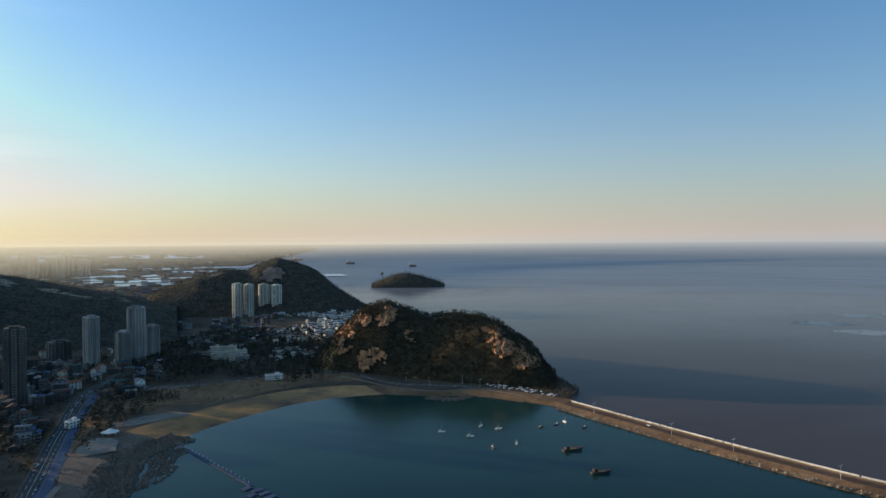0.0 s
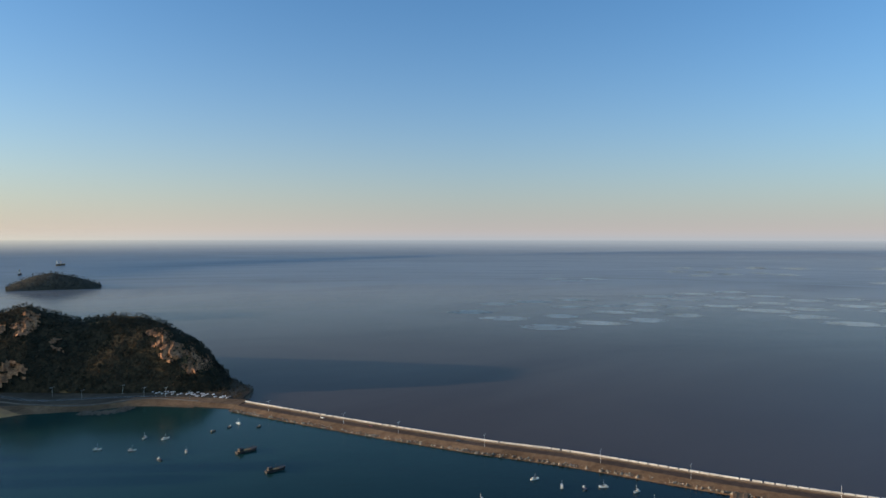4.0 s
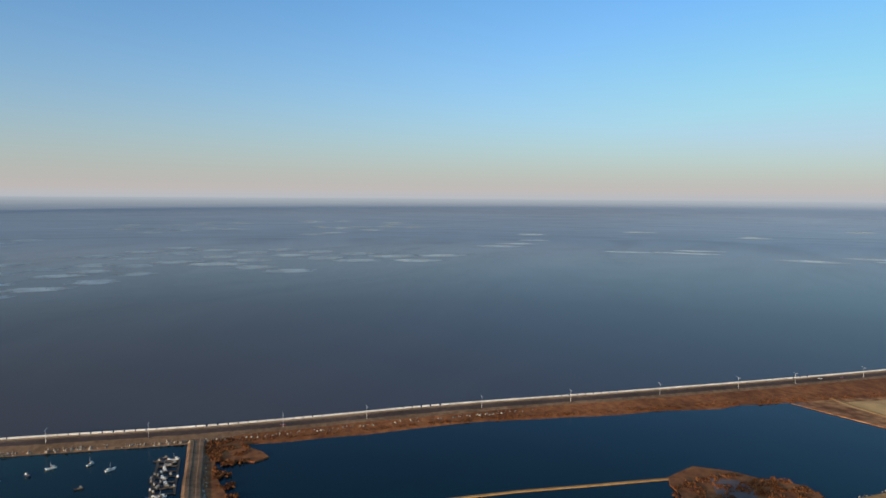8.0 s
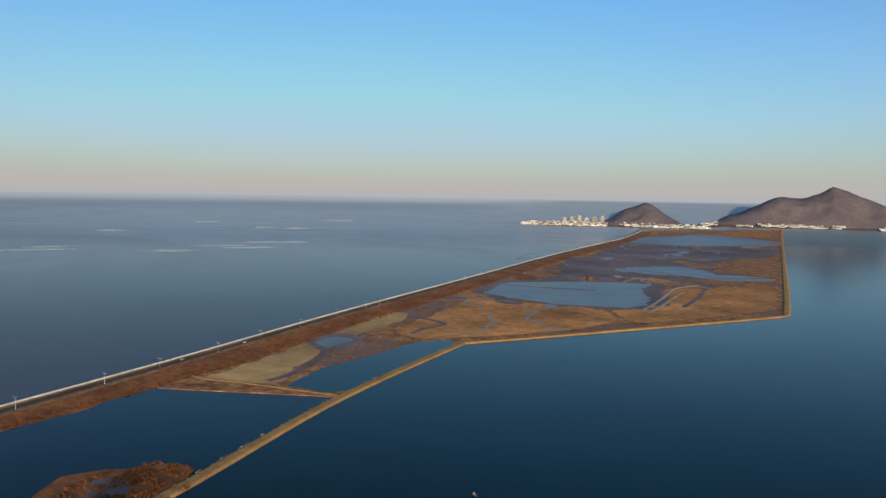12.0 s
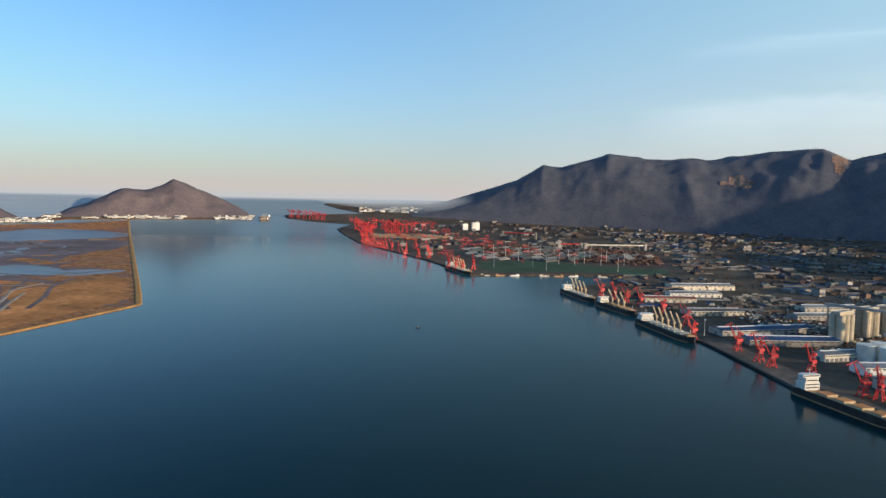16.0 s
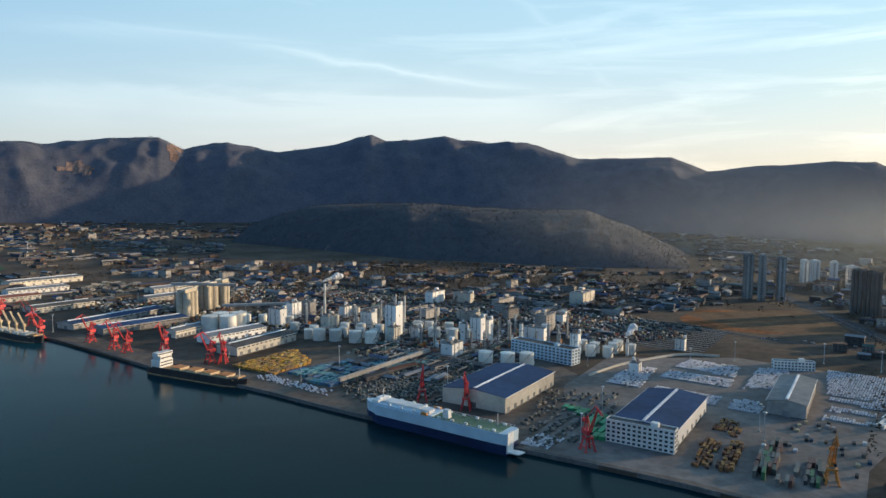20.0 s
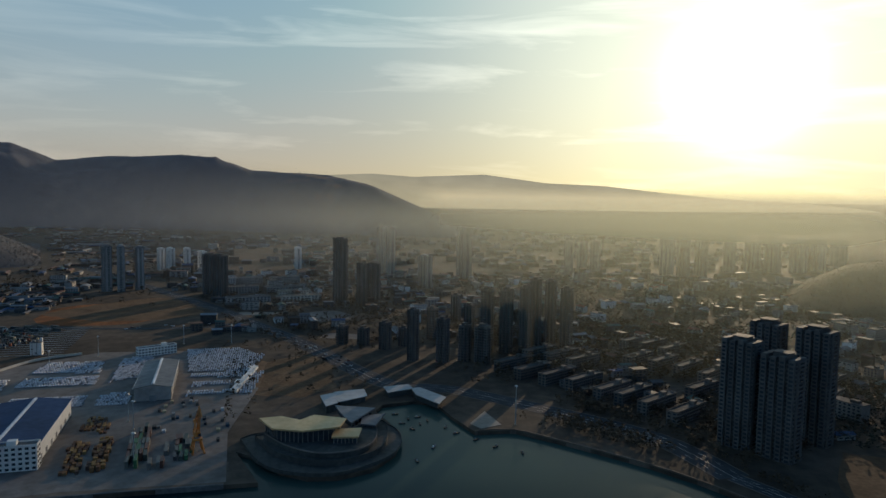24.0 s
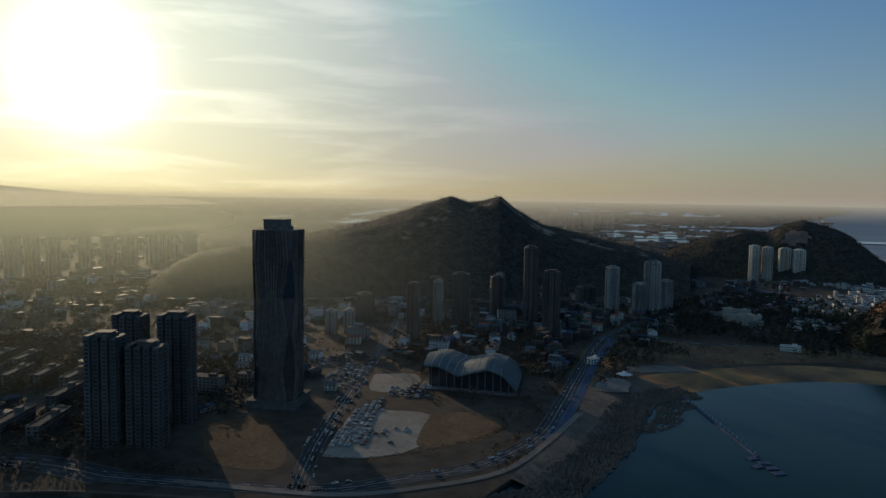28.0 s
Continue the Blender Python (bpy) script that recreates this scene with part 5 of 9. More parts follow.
def storage_tank(r, h, mat=None, dome=True):
    e = thing("storage_tank", 0, 0, 0)
    part("shell", Build().cyl(0, 0, 0, r, h, 28), mat or TANKWHITE, e, smooth=False)
    part("roof", Build().cyl(0, 0, h, r * 1.015, 0.25, 28, None, r * 0.14 if dome else 0.05), mat or TANKWHITE, e)
    rail = Build()
    for k in range(14):
        a = k * math.tau / 14
        b = (k + 1) * math.tau / 14
        rail.beam((r * math.cos(a), r * math.sin(a), h + 1.3), (r * math.cos(b), r * math.sin(b), h + 1.3), 0.18).beam((r * math.cos(a), r * math.sin(a), h), (r * math.cos(a), r * math.sin(a), h + 1.3), 0.14)
    part("railing", rail, STEEL, e)
    stair, n = Build(), 12
    for k in range(n + 1):
        a = radians(200 + 90 * k / n)
        for q, z in ((r + 0.1, 0.0), (r + 1.2, 0.0), (r + 1.2, 0.3), (r + 0.1, 0.3)):
            stair.v.append((q * math.cos(a), q * math.sin(a), h * k / n + z))
    for k in range(n):
        stair.f += [(4 * k + i, 4 * k + 4 + i, 4 * k + 4 + (i + 1) % 4, 4 * k + (i + 1) % 4) for i in range(4)]
    stair.f += [(3, 2, 1, 0), (4 * n, 4 * n + 1, 4 * n + 2, 4 * n + 3)]
    part("stair", stair, DARKSTEEL, e)
    return e


def warehouse(x, y, turn, length, width, h, rise, wall, roof, label, strip=True, doors=6, windows=0, group="", z=3.0):
    """A long shed: walls, pitched sheet roof, skylight strip on the ridge, doors along both sides."""
    e = thing("warehouse", x, y, z, turn, label, "warehouse", group)
    w = part("wall", Build().gable(0, 0, 0, length, width, h, rise), wall, e)
    part("plinth", Build().box(0, 0, 0, length + 0.3, width + 0.3, 1.0), QUAY, e)
    for k, s in enumerate((-1, 1)):
        y0, y1 = s * (width / 2 + 0.9), 0.0
        t = h + rise - (rise / (width / 2)) * abs(y0)
        v = [(-length / 2 - 0.9, y0, t + 0.05), (length / 2 + 0.9, y0, t + 0.05), (length / 2 + 0.9, y1, h + rise + 0.05), (-length / 2 - 0.9, y1, h + rise + 0.05)]
        part("roof_slope", Build().add(v + [(a, b, c + 0.35) for a, b, c in v], [(3, 2, 1, 0), (4, 5, 6, 7), (0, 1, 5, 4), (1, 2, 6, 5), (2, 3, 7, 6), (3, 0, 4, 7)]), roof, e)
        part("gutter", Build().box(0, s * (width / 2 + 1.0), t - 0.1, length + 1.8, 0.4, 0.5), WHITE, e)
    if strip:
        part("ridge_skylight", Build().gable(0, 0, h + rise + 0.1, length * 0.96, 2.6, 0.7, 0.5), SKYLIGHT, e)
    for k in range(doors):
        c = -length / 2 + length * (k + 0.5) / doors
        for s in (-1, 1):
            part("sliding_door", Build().box(c, s * (width / 2 + 0.06), 0.2, 5.0, 0.3, min(5.0, h * 0.6)), ROOFGREY, w)
    for s in (-1, 1):
        part("end_door", Build().box(s * (length / 2 + 0.06), 0, 0.2, 0.3, 6.0, min(5.6, h * 0.6)), ROOFGREY, w)
    if windows:
        for s in (-1, 1):
            for k in range(windows):
                part("window", Build().box(-length / 2 + length * (k + 0.5) / windows, s * (width / 2 + 0.03), h - 2.4, length / windows * 0.62, 0.2, 1.3), GLASS, w)
    return e


def office_block(x, y, turn, length, depth, floors, wall, label, roof=None, floor_h=3.3, name="office_building", category="building", group="", z=3.0, bays=None, single=False):
    """A block with rows of windows on all sides, sills and a parapet."""
    h = floors * floor_h
    e = thing(name, x, y, z, turn, label, category, group)
    w = part("wall", Build().box(0, 0, 0, length, depth, h), wall, e)
    n = bays or max(2, int(length / 4.5))
    m = max(1, int(depth / 5.0))
    b = Build()
    for k in range(floors):
        z0 = k * floor_h + 1.0
        for i in range(n):
            c = -length / 2 + length * (i + 0.5) / n
            for s in (-1, 1):
                if single and s < 0:
                    part("window", Build().box(c, s * (depth / 2 - 0.02), z0, length / n * 0.55, 0.3, floor_h * 0.5), GLASS, w)
                else:
                    b.box(c, s * (depth / 2 - 0.02), z0, length / n * 0.55, 0.3, floor_h * 0.5)
        for i in range(m):
            c = -depth / 2 + depth * (i + 0.5) / m
            for s in (-1, 1):
                b.box(s * (length / 2 - 0.02), c, z0, 0.3, depth / m * 0.5, floor_h * 0.5)
        if single:
            part("string_course", Build().box(0, 0, z0 - 0.35, length + 0.5, depth + 0.5, 0.25), wall, w)
    tagged(part("glazing", b, GLASS, w), kind="stuff")
    part("parapet", Build().box(0, depth / 2, h, length + 0.4, 0.5, 1.1).box(0, -depth / 2, h, length + 0.4, 0.5, 1.1).box(length / 2, 0, h, 0.5, depth, 1.1).box(-length / 2, 0, h, 0.5, depth, 1.1), wall, e)
    part("roof", Build().box(0, 0, h, length - 0.6, depth - 0.6, 0.2), roof or ROOFDARK, e)
    part("stair_head", Build().box(length * 0.2, 0, h + 0.2, min(6, length * 0.3), min(5, depth * 0.5), 3.2), wall, e)
    return e


def apartment_tower(x, y, turn, width, depth, h, wall, label, group="", name="apartment_tower", category="apartment tower", crown=True, z=3.0, bays=3):
    """A residential high-rise: a core, projecting bays with window bands, balcony slabs, roof houses."""
    e = thing(name, x, y, z, turn, label, category, group)
    core = part("core", Build().box(0, 0, 0, width, depth * 0.72, h), wall, e)
    floors = max(3, int(h / 3.1))
    bw = width / (bays * 1.55)
    for k in range(bays):
        c = -width / 2 + width * (k + 0.5) / bays
        b = part("bay", Build().box(c, 0, 0, bw, depth, h + (1.5 if k % 2 else 3.0)), wall, e)
        g = Build()
        for i in range(floors):
            z0 = 1.0 + i * h / floors
            g.box(c, depth / 2 - 0.02, z0, bw * 0.62, 0.3, h / floors * 0.52).box(c, -depth / 2 + 0.02, z0, bw * 0.62, 0.3, h / floors * 0.52)
        tagged(part("window_column", g, GLASS, b), kind="stuff")
    slabs = Build()
    glass = Build()
    for k in range(bays + 1):
        c = -width / 2 + width * k / bays
        c = max(-width / 2 + bw * 0.32, min(width / 2 - bw * 0.32, c))
        for i in range(floors):
            z0 = i * h / floors
            slabs.box(c, 0, z0, width / bays - bw * 1.02, depth * 0.86, 0.9)
            glass.box(c, 0, z0 + 0.95, width / bays - bw * 1.3, depth * 0.73, h / floors * 0.55)
    tagged(part("balcony_slab", slabs, wall, e), kind="stuff")
    side = glass
    for i in range(floors):
        side.box(width / 2 - 0.02, 0, 1 + i * h / floors, 0.3, depth * 0.3, h / floors * 0.5).box(-width / 2 + 0.02, 0, 1 + i * h / floors, 0.3, depth * 0.3, h / floors * 0.5)
    tagged(part("recessed_glazing", side, GLASS, e), kind="stuff")
    part("roof", Build().box(0, 0, h, width * 0.96, depth * 0.68, 0.6), ROOFDARK, e)
    if crown:
        part("roof_house", Build().box(0, 0, h + 0.5, width * 0.42, depth * 0.5, 4.2).box(0, 0, h + 4.7, width * 0.5, depth * 0.58, 0.5), wall, e)
    return e


def house(w, d, h, rise, wall, roof, flat=False):
    """A small building: walls with windows and door, and a pitched or flat roof."""
    e = thing("house", 0, 0, 0)
    a = part("wall", Build().gable(0, 0, 0, w, d, h, 0.01 if flat else rise), wall, e)
    g = Build()
    floors = max(1, int(h / 3.1))
    n = max(2, int(w / 4))
    for k in range(floors):
        for i in range(n):
            for s in (-1, 1):
                g.box(-w / 2 + w * (i + 0.5) / n, s * (d / 2 - 0.02), 1.0 + k * 3.1, w / n * 0.5, 0.3, 1.5)
    tagged(part("glazing", g, GLASS, a), kind="stuff")
    if flat:
        part("roof", Build().box(0, 0, h, w + 0.5, d + 0.5, 0.5).box(w * 0.2, 0, h + 0.5, w * 0.25, d * 0.4, 2.4), roof, e)
    else:
        r = Build()
        for s in (-1, 1):
            v = [(-w / 2 - 0.5, s * (d / 2 + 0.6), h - 0.15), (w / 2 + 0.5, s * (d / 2 + 0.6), h - 0.15), (w / 2 + 0.5, 0, h + rise + 0.1), (-w / 2 - 0.5, 0, h + rise + 0.1)]
            r.add(v + [(p, q, t + 0.3) for p, q, t in v], [(3, 2, 1, 0), (4, 5, 6, 7), (0, 1, 5, 4), (1, 2, 6, 5), (2, 3, 7, 6), (3, 0, 4, 7)])
        part("roof", r, roof, e)
    return e


def boat(length=9.0, colour=None, mast=False, cabin=None):
    e = thing("fishing_boat", 0, 0, 0)
    part("hull", hull(Build(), length, length * 0.32, -0.4, 0.85, 0.7, 0.3), colour or WHITE, e)
    part("deck", Build().box(-length * 0.03, 0, 0.78, length * 0.84, length * 0.24, 0.14), DECK, e)
    c = part("cabin", Build().box(-length * 0.18, 0, 0.85, length * 0.26, length * 0.19, 1.3, 0, 0.9), cabin or WHITE, e)
    part("window", Build().box(-length * 0.045, 0, 1.4, 0.14, length * 0.15, 0.5), GLASS, c)
    if mast:
        part("mast", Build().beam((length * 0.05, 0, 1), (length * 0.05, 0, 1 + length * 0.7), 0.16).beam((length * 0.05, 0, 2), (-length * 0.35, 0, 2.4), 0.12), STEEL, e)
    return e


def place(ob, x, y, z=3.0, turn=0.0, label="", category="", group=""):
    return tagged(copy_thing(ob, pose(x, y, z + sea_z(x, y), 0, 0, turn)), label, category, group)


def tree_crown(build, x, y, z, r, h, rng, n=9):
    """A tuft of leafy facets round a thin stem, uneven in outline."""
    for _ in range(n):
        a, u = rng.uniform(0, math.tau), rng.random()
        q = r * (0.25 + 0.75 * rng.random()) * (1.05 - 0.75 * u)
        c = Vector((x + q * math.cos(a), y + q * math.sin(a), z + h * (0.25 + 0.72 * u)))
        s = r * rng.uniform(0.35, 0.7)
        p = [c + Vector((rng.uniform(-1, 1), rng.uniform(-1, 1), rng.uniform(-0.5, 0.7))) * s for _ in range(4)]
        build.add(p, [(0, 1, 2), (0, 2, 3), (0, 3, 1), (1, 3, 2)])


def woods(name, spots, mat, label, size=(3.0, 5.0), n=9, seed=4):
    rng = random.Random(seed)
    b = Build()
    for x, y, z in spots:
        k = rng.uniform(*size)
        tree_crown(b, x, y, z - 0.5, k * 0.55, k * 1.5, rng, n)
    ob = part(name, b, mat, None, label)
    return tagged(ob, category="trees", kind="stuff")

# ---- the port ----
BUSY = []


def claim(x, y, r):
    BUSY.append((x, y, r))


def free(x, y, r, k=1.0):
    return all((x - a) ** 2 + (y - b) ** 2 > (r + c * k) ** 2 for a, b, c in BUSY)


def drop(ob):
    for o in (*ob.children_recursive, ob):
        bpy.data.objects.remove(o)


QT = 108.5  # the quay's bearing as a turn
setting("apron", Build().sweep(smooth_line(PIER[2:], 30), [(0.3, 3.03), (-40, 3.03)]), APRON, "stained concrete quay apron", "quay")
setting("quay_edge", Build().sweep(smooth_line(PIER[1:], 30), [(0.6, -2.0), (0.6, 3.5), (-1.0, 3.5), (-1.0, 3.0)]), QUAY, "dark concrete quay wall with coping", "quay")
setting("yard_paving", sheet([near(x, y, 3) for x, y in ((-395, -372), (-440, -255), (-462, -150), (-560, -180), (-690, -190), (-850, -300), (-830, -420), (-700, -520), (-560, -470), (-500, -420))], 3.05, 400.0), PAVING, "pale worn concrete of the vehicle yard", "paving")
setting("goods_yard", sheet(blot([(-318, -682), (-440, -720), (-560, -750), (-640, -640), (-600, -490), (-560, -445), (-452, -335), (-402, -372), (-352, -520)], 3.0), 3.045, 400.0), APRON, "brown oil-stained ground of the goods yard", "yard")
setting("field", sheet(blot([(-1057, -632), (-1239, -534), (-1150, -420), (-1070, -395), (-1010, -500)], 8.0), 3.05, 400.0), GRASS, "bare brown field", "field")
setting("field_small", sheet(blot([(-692, -188), (-791, -203), (-815, -150), (-720, -120), (-650, -140)], 5.0), 3.06, 400.0), GRASS, "bare brown plot by the car yard", "field")
setting("stockyard", sheet(blot([(286, -2136), (200, -2215), (111, -2240), (-36, -2160), (-156, -2100), (-269, -2101), (-248, -1965), (-158, -1945), (-31, -1930), (91, -1890), (190, -1860), (250, -1915)], 14.0), 3.06, 400.0), LAWN, "green-netted stockyard by the basin", "yard")

# red cranes along the quays
crane = tagged(portal_crane(0.85), "red steel portal crane with a raised jib on the quay", "crane", "cranes on the quay")
for x, y, t in ((-221, -981, 20), (-234, -921, 35), (-241, -892, 10), (-278, -867, 40), (-300, -777, 15), (-312, -768, 50), (-174, -1044, 30), (-182, -1155, -20), (-160, -1276, 25),
                (-128, -1346, 40), (-105, -1383, 10), (-84, -1422, 60), (-60, -1462, 30), (-402, -511, 55), (-418, -466, 40), (-424, -331, 70)):
    place(crane, x, y, 3.03, t)
    claim(x, y, 9)
for k, (x, y) in enumerate(((534, -2174), (491, -2187), (457, -2197), (338, -1890), (312, -1850), (268, -1890), (290, -1825), (687, -2510), (725, -2560), (767, -2610), (814, -2690), (859, -2775), (650, -2450), (610, -2390),
                            (580, -2533), (560, -2310), (499, -2370), (576, -2371), (880, -2830), (835, -2730), (790, -2650), (745, -2585), (705, -2530))):
    tagged(copy_thing(crane, pose(x, y, 3 + sea_z(x, y), 0, 0, 40 + 37 * k % 70) @ Matrix.Scale(1.15, 4)), "red steel portal crane at the far quay", "crane", "cranes at the far quay")
drop(crane)
gantry = tagged(gantry_crane(), "tall red ship-to-shore gantry crane", "crane", "gantry cranes")
for k, (x, y, s) in enumerate(((1646, -3885, 0.95), (1602, -3880, 1.0), (1558, -3875, 0.95), (1516, -3870, 1.0), (1478, -3865, 0.95), (1440, -3862, 0.9), (1130, -3540, 1.1), (1061, -3436, 1.2), (985, -3290, 1.3), (950, -3150, 1.3),
                               (888, -3438, 1.3), (854, -3662, 1.0), (797, -3681, 0.95), (928, -3424, 1.3), (863, -3510, 1.2), (1086, -3718, 1.0), (770, -3772, 0.8), (910, -2960, 1.1), (935, -3040, 1.15), (1000, -3600, 1.1), (940, -3620, 1.1), (1180, -3690, 1.0))):
    tagged(copy_thing(gantry, pose(x, y, 3 + sea_z(x, y), 0, 0, -25 + 13 * k % 40) @ Matrix.Scale(s, 4)))
drop(gantry)


crane = portal_crane(0.85)
for o in crane.children_recursive:
    if o.data.materials[0] == CRANERED:
        o.data.materials[0] = ORANGE
place(crane, -507, -186, 3.03, 30, "rust-orange steel portal crane near the yard gate", "crane", "cranes on the quay")
claim(-507, -186, 9)
drop(crane)


# ships at the quay
def car_carrier():
    e = thing("car_carrier", -361, -441, 0, -74.4, "slab-sided car carrier, pale blue above a navy hull", "ship", "ships at the quay")
    L, W = 148.0, 22.0
    part("hull", hull(Build(), L, W, -2.0, 7.6, 0.86, 0.2), HULLBLUE, e)
    part("upper_hull", hull(Build(), L, W * 1.004, 7.6, 16.4, 0.88, 0.15), HULLPALE, e)
    part("garage_deck", Build().box(30, 0, 16.4, 66, W * 0.86, 1.3), HULLPALE, e)
    part("deck_house", Build().box(34, -2, 17.7, 40, W * 0.5, 1.5).box(6, 3, 17.0, 10, 8, 3.2), WHITE, e)
    part("weather_deck", Build().box(-35, 0, 16.45, 64, W * 0.9, 0.3), DECKGREEN, e)
    bridge = part("bridge", Build().box(58, 0, 17.0, 7, W * 0.82, 3.0).box(58, 0, 20, 5, W * 0.45, 1.2), WHITE, e)
    part("bridge_window", Build().box(61.6, 0, 18.4, 0.2, W * 0.76, 1.1), GLASS, bridge)
    part("funnel", Build().box(-14, 3, 16.5, 6, 4.5, 7, 0, 0.85), WHITE, e)
    for k in range(9):
        for s in (-1, 1):
            part("vent", Build().box(-62 + 13 * k, s * W * 0.40, 16.7 if k < 5 else 17.7, 2.6, 1.4, 1.7), WHITE, e)
    for s in (-1, 1):
        part("lifeboat", Build().box(4, s * W * 0.45, 17.2, 7, 2.2, 2.0, 0, 0.8), ORANGE, e)
        rail = Build()
        for k in range(24):
            rail.beam((-70 + k * 4, s * W * 0.48, 16.6), (-70 + k * 4, s * W * 0.48, 17.9), 0.15)
        rail.beam((-71, s * W * 0.48, 17.8), (24, s * W * 0.48, 17.8), 0.18)
        part("railing", rail, WHITE, e)
    part("stern_ramp", Build().box(-74.4, 5, 1.5, 1.2, 9, 16).beam((-74, 5, 2.5), (-86, 7, 3.6), 8, 0.8), WHITE, e)
    part("mast", Build().beam((56, 0, 21), (56, 0, 29), 0.5).beam((56, -3, 26), (56, 3, 26), 0.3), STEEL, e)
    part("stern_mast", Build().beam((-58, -4, 16), (-58, -4, 27), 0.5), STEEL, e)
    for k in range(4):
        part("white_mark", Build().box(-60 + 2.6 * k, -(W * 0.502 + 0.02), 8.2, 1.5, 0.1, 1.4), HULLBLUE, e)


car_carrier()
bulk_carrier(-268, -729, -65.9 + 180, 132, 21, 0, "bulk carrier with a rust-orange open deck and white bridge", DERRICK, ORANGE)
bulk_carrier(-13, -1455, 112, 158, 23, 4, "white-decked bulk carrier with four raised derricks", CREAM, CREAM, 0.68)
bulk_carrier(-81, -1301, 116, 128, 21, 3, "bulk carrier with buff derricks and a rusty deck", DECK, DECK, 0.68)
bulk_carrier(-143, -1105, 110.7, 168, 24, 5, "long black bulk carrier with five buff derricks", CREAM, CREAM, 0.68)
bulk_carrier(305, -1862, 118, 190, 26, 5, "bulk carrier with buff derricks at the far quay", CREAM, CREAM, 0.68)
bulk_carrier(1775, -3798, 30, 64, 11, 2, "small dark freighter under way", DECK, CREAM)
bulk_carrier(1727, -3690, 35, 48, 9, 2, "small freighter under way in the channel", DECK, CREAM)
for x, y, r in ((-366, -436, 40), (-268, -729, 40)):
    claim(x, y, r)

# sheds beside the quay
warehouse(-478, -482, 18.6, 112, 66, 15, 3.4, CREAM, ROOFBLUE, "big shed with a blue sheet roof and cream walls", doors=8)
claim(-478, -482, 62)
warehouse(-522, -330, 18.0, 112, 52, 15, 3.0, WHITE, ROOFBLUE, "big white shed with a blue sheet roof behind an office front", doors=7)
office_block(-465, -311, 108.0, 54, 10, 5, WHITE, "five-storey white office front of a shed", floor_h=3.5, bays=13, single=True)
claim(-522, -330, 60)
warehouse(-680, -288, 18.0, 106, 32, 13, 2.6, GREYWALL, ROOFGREY, "grey shed with a pale ridge in the car yard", doors=6, windows=12)
claim(-680, -288, 55)
office_block(-812, -345, 130.0, 44, 9, 3, WHITE, "low white office building at the yard's edge", bays=12)
SHEDS = ((-285, -1652, 17.7, 150, 36, 11, CREAM, ROOFGREY), (-188, -1424, 10, 100, 34, 9, CREAM, ROOFRED), (-244, -1284, 17, 100, 36, 9, CREAM, ROOFDARK),
         (-286, -1122, 24.8, 160, 34, 9, GREYWALL, ROOFBLUE), (-303, -1045, 12, 128, 38, 9, GREYWALL, ROOFBLUE), (-376, -892, 14, 90, 30, 11, WHITE, ROOFGREY),
         (-380, -822, 21.7, 106, 34, 11, CREAM, ROOFDARK), (-335, -955, 25, 56, 22, 10, CREAM, ROOFGREY), (-430, -1290, 17, 120, 30, 9, GREYWALL, ROOFGREY), (-470, -1400, 17, 110, 32, 9, CREAM, ROOFGREY),
         (-250, -1520, 14, 110, 30, 9, WHITE, ROOFGREY))
for x, y, t, L, W, h, wall, roof in SHEDS:
    warehouse(x, y, t, L, W, h, 2.6, wall, roof, "long dockside shed with a row of doors", doors=8, windows=14, group="dockside sheds")
    claim(x, y, L * 0.42)

# grain silos with their gallery, and clusters of tanks
for k, (x, y, n) in enumerate(((-386, -1090, 3), (-440, -1143, 3), (-470, -1166, 2))):
    e = thing("grain_silo", x, y, 3, 40, "tall tan concrete grain silo", "silo", "grain silos")
    for i in range(n):
        for j in range(2):
            part("cell", Build().cyl(-12 + 11.4 * i, -5.6 + 11.2 * j, 0, 5.6, 40, 20), CONCRETE, e)
    part("head_house", Build().box(-12 + 5.7 * (n - 1), 0, 40, 11.4 * n, 14, 4.5), CONCRETE, e)
    part("rail", Build().box(-12 + 5.7 * (n - 1), 7, 44.5, 11.4 * n, 0.3, 1.1).box(-12 + 5.7 * (n - 1), -7, 44.5, 11.4 * n, 0.3, 1.1), STEEL, e)
    claim(x, y, 22)
office_block(-402, -1128, 40, 20, 16, 10, GREYWALL, "blue-grey elevator tower beside the silos", bays=4)
e = thing("silo_gallery", -428, -1128, 3, 137, "covered conveyor gallery over the silos", "conveyor")
part("gallery", Build().box(0, 0, 42, 110, 5, 4.2), GREYWALL, e)
for k in range(4):
    part("trestle", Build().beam((-50 + 33 * k, 2, 0), (-50 + 33 * k, 2, 42), 0.9).beam((-50 + 33 * k, -2, 0), (-50 + 33 * k, -2, 42), 0.9), DARKSTEEL, e)
tank_small = tagged(storage_tank(6.4, 12.5), "cream-white steel storage tank", "tank", "storage tanks")
tank_mid = tagged(storage_tank(8.4, 14.5), "broad white storage tank with a domed roof", "tank", "storage tanks")
tank_tall = tagged(storage_tank(11.5, 22.0, TANKWHITE, False), "stout white silo tank with a railed top", "tank", "storage tanks")
for x, y in ((-370, -957), (-391, -943), (-414, -960), (-392, -972)):
    place(tank_tall, x, y, 3, 30)
    claim(x, y, 12)
for x, y in ((-550, -580), (-566, -560), (-583, -546), (-463, -813), (-479, -797), (-494, -772), (-509, -757), (-592, -727), (-608, -708)):
    place(tank_mid, x, y, 3, x)
    claim(x, y, 10)
